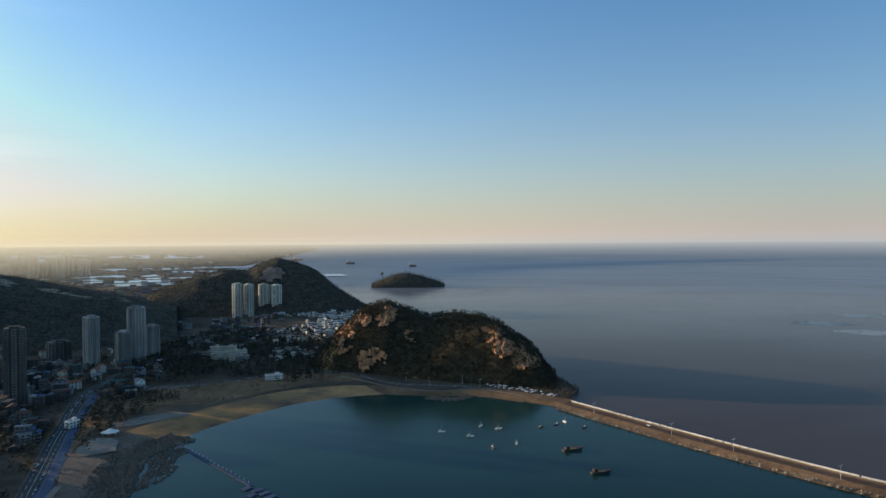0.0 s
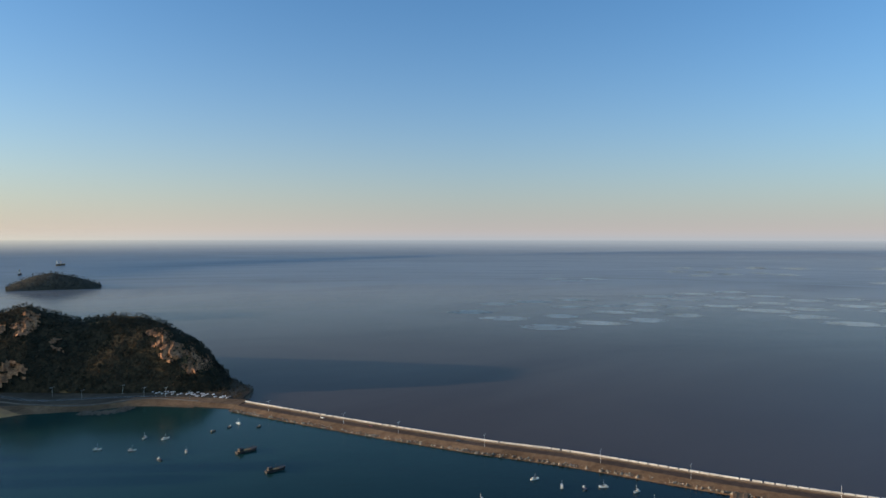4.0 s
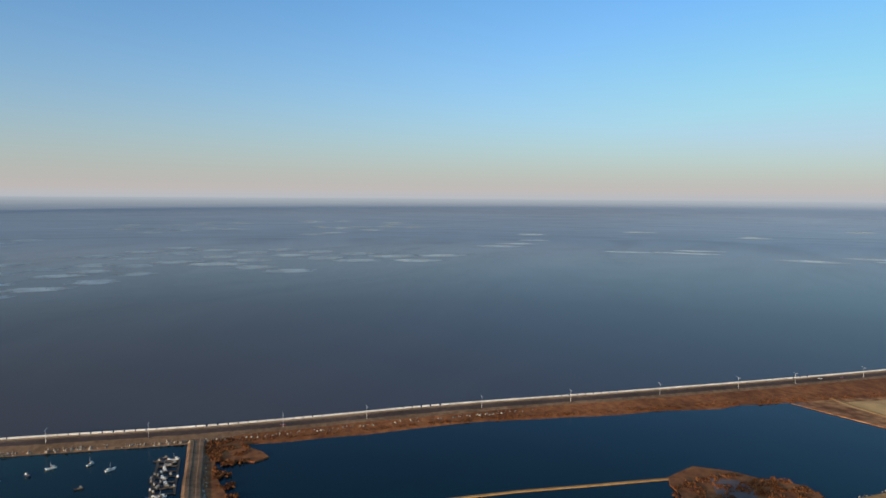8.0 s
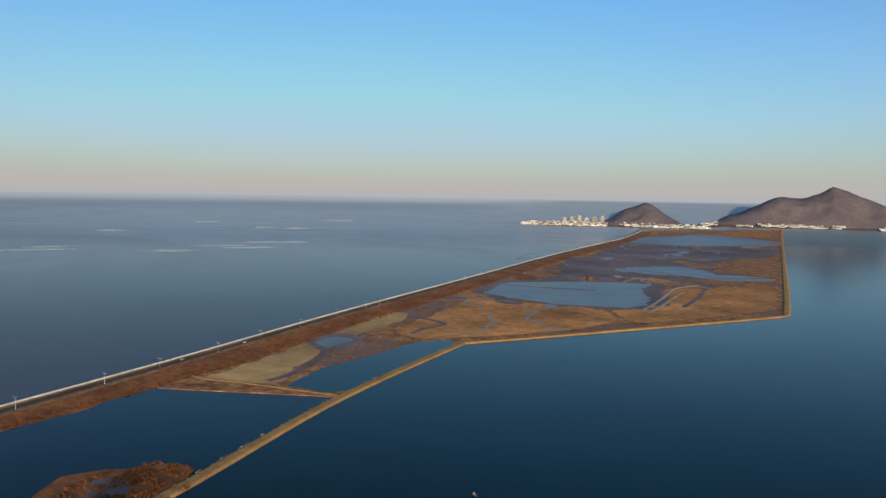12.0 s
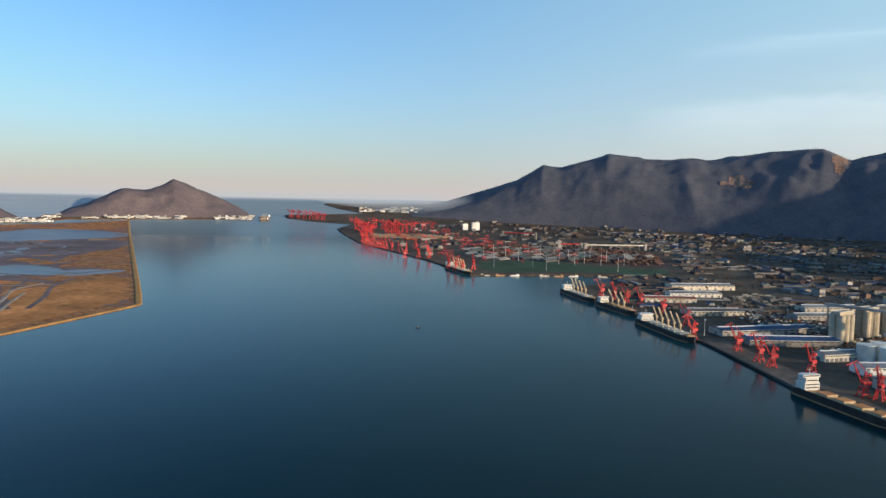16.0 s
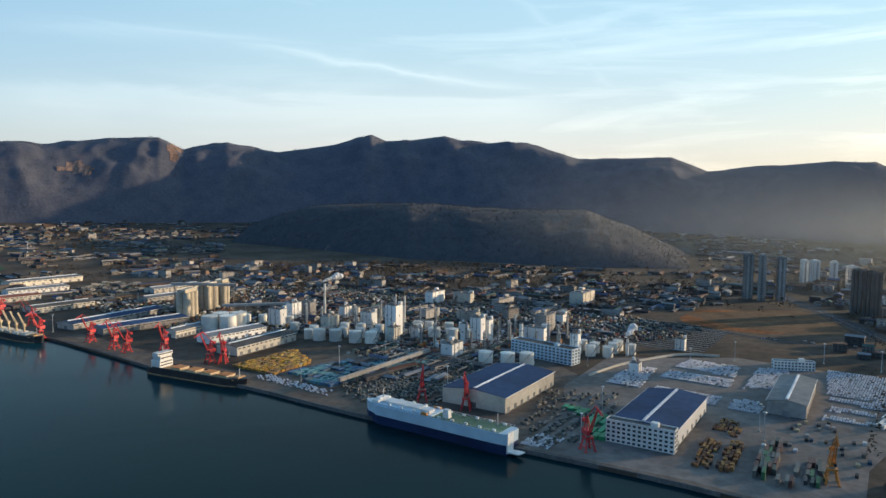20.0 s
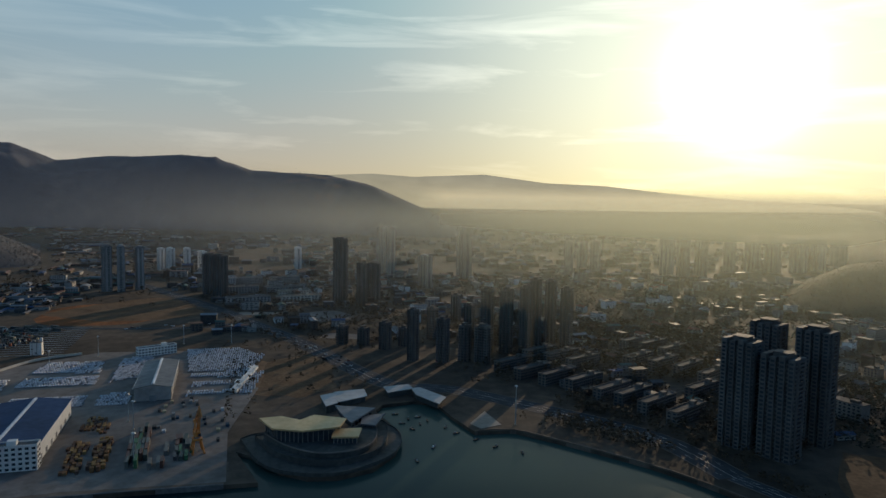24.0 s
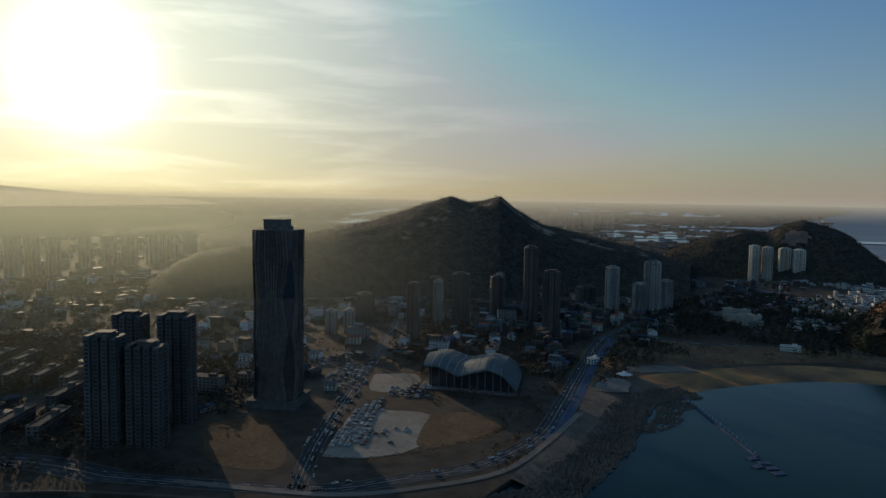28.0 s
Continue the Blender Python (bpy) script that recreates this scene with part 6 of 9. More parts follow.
for x, y in ((-475, -848), (-457, -830), (-446, -812), (-500, -812), (-516, -794), (-527, -776), (-540, -758), (-457, -971), (-466, -951), (-483, -936), (-628, -700), (-623, -776), (-640, -752), (-657, -741), (-597, -769),
             (-682, -532), (-694, -515), (-680, -552), (-717, -524), (-728, -506), (-465, -885), (-700, -540), (-735, -530), (-612, -790), (-645, -725), (-665, -720), (-700, -560), (-480, -985), (-440, -990), (-520, -840), (-536, -822), (-552, -800)):
    if free(x, y, 7.5):
        place(tank_small, x, y, 3, y)
        claim(x, y, 8)
for o in (tank_small, tank_mid, tank_tall):
    drop(o)

# process buildings, stacks and galleries of the works
WORKS = ((-554, -768, 18, 16, 45, WHITE), (-619, -669, 16, 12, 35, WHITE), (-641, -674, 12, 12, 29, WHITE), (-600, -675, 7, 7, 28, WHITE), (-542, -631, 26, 16, 18, WHITE), (-655, -534, 10, 10, 31, WHITE),
         (-467, -942, 24, 14, 25, WHITE), (-510, -974, 20, 14, 26, WHITE), (-540, -983, 22, 14, 23, GREYWALL), (-582, -938, 18, 12, 18, WHITE), (-599, -938, 13, 12, 14, CREAM), (-566, -848, 20, 14, 23, WHITE), (-574, -745, 15, 10, 15, WHITE),
         (-537, -745, 15, 12, 20, CREAM), (-1016, -815, 61, 26, 20, CREAM), (-800, -481, 12, 10, 15, WHITE), (-796, -976, 41, 16, 20, WHITE), (-838, -945, 36, 14, 17, CREAM), (-874, -879, 60, 14, 12, GREYWALL), (-758, -675, 33, 18, 24, GREYWALL),
         (-824, -709, 26, 16, 13, WHITE), (-656, -449, 13, 10, 12, WHITE), (-690, -860, 40, 14, 14, GREYWALL), (-640, -900, 30, 14, 16, CREAM), (-720, -800, 34, 14, 15, CREAM), (-700, -640, 30, 14, 17, WHITE), (-520, -880, 24, 14, 18, CREAM))


def works_building(x, y, turn, w, d, h, mat, k):
    """A process building: bare walls, a stair tower, roof plant, pipe runs and a few small windows."""
    e = thing("works_building", x, y, 3, turn, "pale process building with roof plant among the tanks", "works building", "works buildings")
    a = part("wall", Build().box(0, 0, 0, w, d, h), mat, e)
    part("roof_edge", Build().box(0, 0, h, w + 0.5, d + 0.5, 0.6), ROOFGREY, e)
    part("stair_tower", Build().box(w * 0.36, d * 0.36, h + 0.6, w * 0.24, d * 0.3, 3.6), mat, e)
    part("roof_plant", Build().box(-w * 0.22, 0, h + 0.6, w * 0.22, d * 0.4, 2.0).cyl(w * 0.05, -d * 0.2, h + 0.6, 1.1, 3.4, 10).box(w * 0.2, -d * 0.25, h + 0.6, w * 0.14, d * 0.2, 1.4), DARKSTEEL, e)
    run = Build()
    for q in (-0.3, 0.1):
        run.beam((w * q, d * 0.52, 0), (w * q, d * 0.52, h), 0.6).beam((w * q, -d * 0.52, 0), (w * q, -d * 0.52, h), 0.5)
    run.beam((-w * 0.5, d * 0.53, h * 0.45), (w * 0.5, d * 0.53, h * 0.45), 0.5)
    tagged(part("pipe_run", run, DARKSTEEL, e), kind="stuff")
    g = Build()
    for i in range(max(2, int(h / 5))):
        for q in (-0.32, 0.0, 0.3):
            if (i * 3 + int(q * 10) + k) % 5 == 0:
                for s_ in (-1, 1):
                    g.box(w * q, s_ * (d / 2 - 0.02), 2.5 + i * 4.6, 1.8, 0.3, 1.3)
        if (i + k) % 3 == 0:
            g.box(w / 2 - 0.02, 0, 2.5 + i * 4.6, 0.3, 1.8, 1.3).box(-w / 2 + 0.02, 0, 2.5 + i * 4.6, 0.3, 1.8, 1.3)
    tagged(part("glazing", g, GLASS, a), kind="stuff")


for k, (x, y, w, d, h, mat) in enumerate(WORKS):
    works_building(x, y, QT + (0 if h % 2 else 90), max(w, d), min(w, d), h, mat, k)
    claim(x, y, max(w, d) * 0.6)
office_block(-626, -557, 97, 88, 18, 5, HULLPALE, "long pale blue works hall with window rows", floor_h=3.6, name="works_building", bays=16)
claim(-621, -552, 36)


def chimney(x, y, h, r, label, plume=0.0, big=1.0):
    e = thing("chimney", x, y, 3, 0, label, "chimney", "chimneys")
    part("shaft", Build().cyl(0, 0, 0, r, h, 14, r * 0.7), TANKWHITE, e)
    part("platform", Build().cyl(0, 0, h * 0.72, r * 1.5, 0.4, 14), DARKSTEEL, e)
    part("rim", Build().cyl(0, 0, h - 1.0, r * 0.86, 1.0, 14), DARKSTEEL, e)
    if plume:
        rng = random.Random(int(h))
        b = Build()
        for k in range(26):
            u = k / 26
            c = Vector((-plume * u * 1.1 + rng.uniform(-2, 2), -plume * u * 0.35 + rng.uniform(-2, 2), h + 2 + big * 7 * u ** 0.6 + rng.uniform(-1.5, 2.5) * (0.4 + u)))
            q = big * (1.4 + 3.2 * u * rng.uniform(0.6, 1.2))
            ball = bmesh.new()
            bmesh.ops.create_icosphere(ball, subdivisions=2, radius=q)
            ball.verts.index_update()
            b.add([c + v.co * (1 + 0.35 * noise.noise(v.co * 0.6 + c)) for v in ball.verts], [tuple(v.index for v in f.verts) for f in ball.faces])
            ball.free()
        tagged(part("steam_plume", b, STEAM, e, "white steam drifting off the stack", smooth=True), kind="stuff")


chimney(-566, -975, 52, 2.2, "white stack with a steam plume", 34)
chimney(-607, -815, 48, 1.8, "slim white stack of the works")
chimney(-596, -822, 50, 1.6, "slim white stack of the works")
chimney(-718, -504, 22, 2.0, "short stack blowing steam", 20)
chimney(-640, -610, 34, 3.2, "pale cylindrical tower of the works")
for k, (p, q, z) in enumerate((((-358, -590), (-513, -640), 9.0), ((-540, -1010), (-430, -1060), 16.0))):
    e = thing("conveyor", (p[0] + q[0]) / 2, (p[1] + q[1]) / 2, 3, math.degrees(math.atan2(q[1] - p[1], q[0] - p[0])), "long covered conveyor gallery on trestles", "conveyor", "conveyors")
    L = math.hypot(q[0] - p[0], q[1] - p[1])
    part("gallery", Build().gable(0, 0, z, L, 4.6, 3.2, 1.0), GREYWALL, e)
    part("walkway", Build().box(0, 3.0, z - 0.2, L, 1.4, 0.25).box(0, 3.7, z + 0.9, L, 0.12, 0.12), DARKSTEEL, e)
    for i in range(9):
        c = -L / 2 + L * (i + 0.5) / 9
        part("trestle", Build().beam((c, 2, 0), (c, 1.4, z), 0.5).beam((c, -2, 0), (c, -1.4, z), 0.5).beam((c, -1.9, z * 0.3), (c, 1.6, z * 0.8), 0.3), DARKSTEEL, e)
rng = random.Random(19)
COLUMNS = ((-563, -690), (-571, -701), (-590, -650), (-604, -640), (-628, -640), (-650, -640), (-668, -610), (-676, -596), (-690, -590), (-700, -600), (-585, -790), (-560, -812), (-545, -850), (-602, -850), (-640, -820), (-655, -800), (-520, -905), (-498, -912), (-575, -900), (-610, -880), (-690, -700), (-712, -690), (-730, -650), (-742, -620), (-668, -660), (-548, -700))
for k, (x, y) in enumerate(COLUMNS):
    if not free(x, y, 2.0, 0.9):
        continue
    h, r = rng.uniform(17, 36), rng.uniform(1.1, 2.1)
    e = thing("process_column", x, y, 3, rng.uniform(0, 90), "slim pale process column with walkway rings", "process column", "process columns")
    part("shell", Build().cyl(0, 0, 0, r, h, 12, r * 0.9, r * 0.6), (TANKWHITE, STEEL, CREAM)[k % 3], e)
    for i in range(3):
        part("platform", Build().cyl(0, 0, h * (0.4 + 0.26 * i), r + 1.3, 0.25, 12), DARKSTEEL, e)
    part("ladder", Build().box(r + 0.4, 0, 0, 0.25, 0.9, h * 0.95), DARKSTEEL, e)
    part("pipe", Build().beam((0, r + 0.5, h), (0, r + 0.5, 1), 0.5).beam((0, r + 0.5, h), (0, 0, h + r), 0.5), STEEL, e)
    part("side_tank", Build().box(3.5, 3.5, 0, 5, 4, 4.5).cyl(-4, 2.5, 0, 1.8, 6, 12, None, 0.5), (WHITE, ORANGE, TANKWHITE, GREYWALL)[k % 4], e)
    claim(x, y, 4)
setting("yard_wall", Build().sweep(smooth_line([(-602, -471), (-640, -476), (-686, -478), (-768, -465), (-804, -430)], 10), [(-0.5, 3.0), (-0.5, 5.6), (0.5, 5.6), (0.5, 3.0)]), CREAM, "pale curved wall round the car yard", "wall")
rng = random.Random(11)
rack = Build()
for k in range(60):
    x, y = -470 - 200 * rng.random(), -560 - 400 * rng.random()
    t = radians(QT + (0 if rng.random() < 0.5 else 90))
    L, z = rng.uniform(18, 60), rng.uniform(7, 14)
    d = Vector((math.cos(t), math.sin(t), 0))
    a, b = Vector((x, y, z)) - d * L / 2, Vector((x, y, z)) + d * L / 2
    for o in (-0.8, 0, 0.8):
        rack.beam(a + Vector((-d.y * o, d.x * o, 0)), b + Vector((-d.y * o, d.x * o, 0)), 0.55)
    for i in range(4):
        c = a.lerp(b, (i + 0.5) / 4)
        rack.beam((c.x, c.y, 3), c, 0.5)
tagged(part("pipe_rack", rack, DARKSTEEL, None, "overhead pipework between the tanks"), category="pipework", kind="stuff")

mast = tagged(light_mast(24), "tall galvanised light mast with a lamp ring", "light mast", "light masts")
for x, y in ((-465, -661), (-447, -527), (-433, -345), (-510, -383), (-479, -221), (-572, -268), (-335, -625), (-530, -1000), (-797, -407), (-871, -335), (-880, -277), (-461, -1041), (-408, -671), (-328, -790), (-196, -1080), (-351, -1224), (-636, -500), (-553, -255), (-600, -420), (-720, -420), (-730, -250)):
    place(mast, x, y, 3, 0)
drop(mast)
mast = tagged(light_mast(38, 0.75), "tall pale light mast over the ore yard", "light mast", "ore yard masts")
for x, y in ((271, -2386), (226, -2016), (222, -2315), (171, -2214), (158, -2489), (113, -2453), (42, -2146), (15, -2259), (-5, -2139), (-35, -2210), (-54, -2320), (-84, -2163), (-104, -2255), (-124, -1990), (-153, -2173), (72, -1953), (116, -2061), (286, -2232), (66, -2461), (-377, -2410)):
    place(mast, x, y, 3, 0)
drop(mast)

# ore yard behind the far basin: dark red heaps, conveyors, barges along its quay
ORE = material("iron_ore", (0.060, 0.036, 0.030), (0.105, 0.060, 0.048), 12.0, 0.95, wide=0.5)
setting("ore_yard", sheet(blot([(450, -2900), (259, -2960), (49, -2900), (-145, -2900), (-300, -2700), (-290, -2240), (-159, -2180), (-36, -2235), (114, -2310), (230, -2300), (300, -2250)], 16.0), 3.09, 400.0), ORE, "dark red ground of the ore yard", "yard")
for k, (p, q, z, mat, words) in enumerate((((51, -2822), (-27, -2837), 19.0, CRANERED, "red conveyor gallery over the ore yard"), ((-52, -2810), (-279, -2887), 19.0, CREAM, "long pale conveyor gallery over the ore yard"), ((340, -3426), (186, -3389), 26.0, CRANERED, "red conveyor gallery by the far silos"))):
    e = thing("conveyor", (p[0] + q[0]) / 2, (p[1] + q[1]) / 2, 3, math.degrees(math.atan2(q[1] - p[1], q[0] - p[0])), words, "conveyor", "conveyors")
    L = math.hypot(q[0] - p[0], q[1] - p[1])
    part("gallery", Build().gable(0, 0, z, L, 4.6, 3.2, 1.0), mat, e)
    part("transfer_tower", Build().box(-L / 2 - 5, 0, 0, 12, 12, z + 9).box(L / 2 + 5, 0, 0, 10, 10, z + 7), GREYWALL, e)
    legs = Build()
    for i in range(6):
        c = -L / 2 + L * (i + 0.5) / 6
        legs.beam((c, 2.4, 0), (c, 1.4, z), 0.9).beam((c, -2.4, 0), (c, -1.4, z), 0.9)
    tagged(part("trestle", legs, DARKSTEEL, e), kind="stuff")
for x, y, w, h in ((529, -3771, 40, 42), (585, -3760, 26, 34)):
    e = thing("silo_block", x, y, 3, 20, "tall white block in the far terminal", "silo", "far silos")
    part("body", Build().box(0, 0, 0, w, 24, h), WHITE, e)
    part("roof_house", Build().box(-w * 0.2, 0, h, w * 0.4, 12, 6), GREYWALL, e)
rng = random.Random(29)
for k in range(13):
    u = k / 12
    b = Build().box(0, 0, -0.8, 24, 6.5, 2.6, 0, 1.06).box(-8, 0, 1.8, 6, 4.6, 3.2).box(3, 0, 1.8, 11, 4.6, 0.8).beam((-5, 0, 1.8), (-5, 0, 9), 0.35)
    e = part("barge", b, (CREAM, DECK, WHITE, HULLDARK)[k % 4], None)
    e.matrix_basis = pose(222 - 450 * u, -1782 - 112 * u + rng.uniform(0, 5), 0, 0, 0, 14 + rng.uniform(-14, 14) + rng.choice((0, 180)))
    tagged(e, "small working barge moored along the far basin", "barge", "moored barges")


# ---- stored goods: rows and stacks too many to count ----
def rows_of(name, poly, spacing, size, mat, label, category, turn, jitter=0.6, fill=0.85, seed=3, z=3.06, shape="box", gaps=0):
    """Goods laid out in rows over a plan."""
    rng_ = random.Random(seed)
    b = Build()
    c, s = math.cos(radians(turn)), math.sin(radians(turn))
    xs = [(c * x + s * y) for x, y in poly]
    ys = [(-s * x + c * y) for x, y in poly]

    def inside(px, py):
        hit = False
        for i in range(len(poly)):
            (ax, ay), (bx, by) = poly[i - 1], poly[i]
            if (ay > py) != (by > py) and px < (bx - ax) * (py - ay) / (by - ay) + ax:
                hit = not hit
        return hit
    v = min(ys)
    row = 0
    while v < max(ys):
        u = min(xs)
        while u < max(xs):
            px, py = c * u - s * v + rng_.uniform(-jitter, jitter), s * u + c * v + rng_.uniform(-jitter, jitter)
            if rng_.random() < fill and inside(px, py) and free(px, py, 0.5, 0.6) and not (gaps and row % gaps == gaps - 1):
                loose = 0.02 if shape == "car" else 0.15
                L, W, h = (q * rng_.uniform(1 - loose, 1 + loose) for q in size)
                a = turn + 20 * loose * rng_.uniform(-1, 1)
                if shape == "car":
                    b.box(px, py, z + 0.3, L, W, 0.75, a)
                    b.box(px, py, z + 1.05, L * 0.55, W * 0.88, 0.55, a, 0.8)
                elif shape == "truck":
                    b.box(px, py, z + 0.5, L, W * 0.9, 0.5, a)
                    f = L * 0.36 * (1 if rng_.random() < 0.5 else -1)
                    b.box(px + f * math.cos(radians(a)), py + f * math.sin(radians(a)), z + 0.9, L * 0.26, W, h * 0.8, a, 0.92)
                    if rng_.random() < 0.55:
                        b.box(px - f * 0.36 * math.cos(radians(a)), py - f * 0.36 * math.sin(radians(a)), z + 1.0, L * 0.62, W, h * rng_.uniform(0.2, 0.6), a)
                elif shape == "pile":
                    b.gable(px, py, z, L, W, h * 0.5, h * 0.7, a)
                else:
                    b.box(px, py, z, L, W, h, a)
            u += spacing[0]
        v += spacing[1]
        row += 1
    ob = part(name, b, mat, None, label)
    return tagged(ob, category=category, kind="stuff")


# blocks of new cars in the yard, drawn up side by side
BLOCKS = ([(-595, -444), (-670, -467), (-693, -445), (-608, -409)], [(-715, -437), (-760, -443), (-778, -390), (-722, -367)], [(-664, -423), (-698, -432), (-714, -363), (-676, -349)],
          [(-599, -398), (-625, -400), (-645, -340), (-608, -326)], [(-607, -315), (-644, -329), (-660, -305), (-621, -289)], [(-689, -341), (-787, -373), (-804, -345), (-717, -314)],
          [(-736, -278), (-842, -320), (-854, -262), (-820, -218), (-742, -214)], [(-713, -268), (-730, -274), (-737, -216), (-720, -216)], [(-674, -259), (-691, -264), (-708, -222), (-692, -220)],
          [(-646, -248), (-661, -253), (-676, -215), (-658, -210)], [(-656, -201), (-746, -210), (-749, -199), (-664, -189)])
for k, poly in enumerate(BLOCKS):
    rows_of("parked_cars", poly, (7.0, 2.5), (4.4, 1.75, 1.4), CARS, "close block of new cars, mostly white and silver", "cars", 14, 0.05, 0.95, 50 + k, 3.06, "car")
rows_of("parked_cars", [(-400, -352), (-432, -358), (-424, -380), (-392, -374)], (5.2, 2.6), (4.4, 1.75, 1.4), CARS, "pale cars waiting on the quay", "cars", 18, 0.15, 0.9, 8, 3.06, "car")
rows_of("parked_trailers", [(-655, -211), (-764, -217), (-757, -210), (-654, -203)], (14, 3.4), (12.5, 2.5, 3.6), WHITE, "line of white trailers along the yard fence", "trailers", 3, 0.2, 0.95, 70)
rows_of("rusty_goods", [(-458, -265), (-522, -289), (-519, -271), (-463, -251)], (4.8, 3.2), (4.2, 2.4, 2.2), RUSTY, "rust-brown stacks of steel goods", "stacks", 20, 0.7, 0.85, 71)
rows_of("rusty_goods", [(-463, -247), (-527, -270), (-526, -258), (-468, -235)], (4.6, 3.2), (4.2, 2.6, 3.6), RUSTY, "tall rust-brown stacks of steel goods", "stacks", 20, 0.6, 0.9, 72)
rows_of("rusty_goods", [(-549, -299), (-582, -303), (-574, -281), (-540, -270)], (5, 3.2), (4.2, 2.2, 1.5), RUSTY, "low dark red rows of machines", "machines", 20, 0.6, 0.85, 73)
rows_of("shipping_boxes", [(-474, -226), (-548, -254), (-553, -241), (-484, -214)], (12.6, 2.8), (12, 2.5, 5.2), DARKBOX, "dark stacked shipping boxes in a row", "boxes", 20, 0.2, 0.8, 74)
rows_of("shipping_boxes", [(-466, -208), (-489, -215), (-491, -203), (-470, -196)], (12.6, 2.8), (12, 2.5, 5.2), DARKBOX, "short dark row of stacked shipping boxes", "boxes", 20, 0.2, 0.9, 75)
rows_of("shipping_boxes", [(-481, -200), (-533, -219), (-545, -206), (-489, -179)], (12.6, 3.6), (12, 2.5, 3.4), DARKBOX, "dark and green shipping boxes near the yard gate", "boxes", 20, 0.6, 0.7, 76)
rows_of("parked_cars", [(-312, -690), (-340, -575), (-352, -590), (-330, -690)], (6.4, 2.8), (4.4, 1.75, 1.4), CARS, "loose rows of pale cars along the quay", "cars", 76, 0.5, 0.7, 60, 3.06, "car")
rows_of("parked_trucks", [(-352, -520), (-372, -471), (-463, -525), (-470, -575), (-433, -626), (-366, -600)], (9.0, 4.2), (7.5, 2.4, 2.8), TRUCKS, "rows of dark trucks and trailers beside the pipe bridge", "trucks", 18, 0.7, 0.8, 61, 3.06, "truck")
rows_of("yard_clutter", [(-555, -240), (-640, -270), (-650, -215), (-560, -175), (-520, -180)], (11, 7), (5, 2.6, 2.2), CLUTTER, "odd vehicles and crates about the yard", "clutter", 20, 2.5, 0.35, 77)
for k, poly in enumerate(([(-445, -720), (-560, -760), (-700, -700), (-690, -560), (-560, -540), (-470, -600)], [(-430, -1060), (-560, -1080), (-720, -960), (-760, -780), (-600, -740), (-450, -880)],
                          [(-720, -900), (-900, -900), (-960, -640), (-880, -520), (-740, -560)], [(-480, -1420), (-760, -1400), (-900, -1000), (-740, -980), (-520, -1120)], [(-260, -1400), (-480, -1260), (-470, -1060), (-330, -1000)])):
    rows_of("yard_clutter", poly, (7.0, 5.0), (4.6, 2.4, 2.8), CLUTTER, "trucks, crates and stacks crowded between the sheds", "clutter", 18, 2.2, 0.6, 80 + k)
for k, (p, q) in enumerate((((-880, -520), (-560, -1640)), ((-893, -520), (-578, -1640)), ((-906, -520), (-596, -1640)), ((-945, -520), (-640, -1640)), ((-960, -540), (-660, -1640)))):
    rows_of("railway_wagons", [(p[0] - 2, p[1]), (p[0] + 2, p[1]), (q[0] + 2, q[1]), (q[0] - 2, q[1])], (14, 4.4), (13, 2.8, 3.4), TRUCKS, "line of dark railway wagons in the sidings", "wagons", 74, 0.1, 0.8, 90 + k)
for k in range(14):
    o = 13 * k - 60
    line = [(-860 - o * 0.96, -470 - o * 0.28), (-560 - o * 0.96, -1640 - o * 0.28)]
    bed = setting("railway_track", Build().sweep(smooth_line(line, 40), [(-2.6, 3.05), (-1.6, 3.3), (1.6, 3.3), (2.6, 3.05)]), BALLAST, "brown ballasted railway track in the sidings", "railway track")
    for side in (-0.75, 0.75):
        part("rail", Build().sweep(smooth_line(line, 40), [(side - 0.12, 3.3), (side - 0.12, 3.48), (side + 0.12, 3.48), (side + 0.12, 3.3)]), STEEL, bed)
TRK1 = [(-426, -404), (-528, -464), (-572, -404), (-447, -339), (-404, -357)]
TRK2 = [(-350, -576), (-505, -625), (-600, -682), (-540, -552), (-459, -511), (-362, -540)]
rows_of("parked_trucks", TRK2, (9.0, 4.2), (6.4, 2.3, 2.4), TRUCKS, "rows of dark trucks and machines on the quay", "trucks", 18, 0.9, 0.8, 9, 3.07, "truck", 3)
rows_of("parked_trucks", TRK1, (9.0, 4.2), (6.4, 2.3, 2.4), TRUCKS, "rows of dark trucks and machines beside the sheds", "trucks", 18, 0.9, 0.8, 10, 3.07, "truck", 3)
rows_of("parked_trucks", [(-480, -640), (-560, -660), (-600, -620), (-540, -590)], (11, 6.5), (8.5, 2.6, 3.0), TRUCKS, "rows of dark trucks near the works", "trucks", 18, 1.0, 0.7, 12)
rows_of("yellow_machines", [(-312, -744), (-408, -779), (-392, -704), (-330, -681)], (7.0, 3.6), (5.5, 2.4, 2.6), TIMBERS, "rows of yellow machines on the quay", "machines", 18, 0.6, 0.9, 13)
rows_of("covered_bales", [(-351, -683), (-432, -690), (-422, -620), (-350, -605)], (13, 5.0), (11, 3.8, 2.6), TARPS, "teal and blue tarpaulin-covered stacks", "stacks", 18, 0.6, 0.75, 14)
rows_of("covered_bales", [(-435, -667), (-543, -676), (-520, -621), (-445, -616)], (13, 6.0), (11, 4.6, 3.0), TARPS, "teal tarpaulin-covered stacks near the conveyor", "stacks", 18, 0.8, 0.75, 15)
rows_of("green_stacks", [(-488, -412), (-500, -418), (-502, -390), (-488, -384)], (9, 5.0), (8, 4.2, 2.6), GREENTARP, "low green tarpaulin-covered stacks", "stacks", 18, 0.4, 0.85, 30)
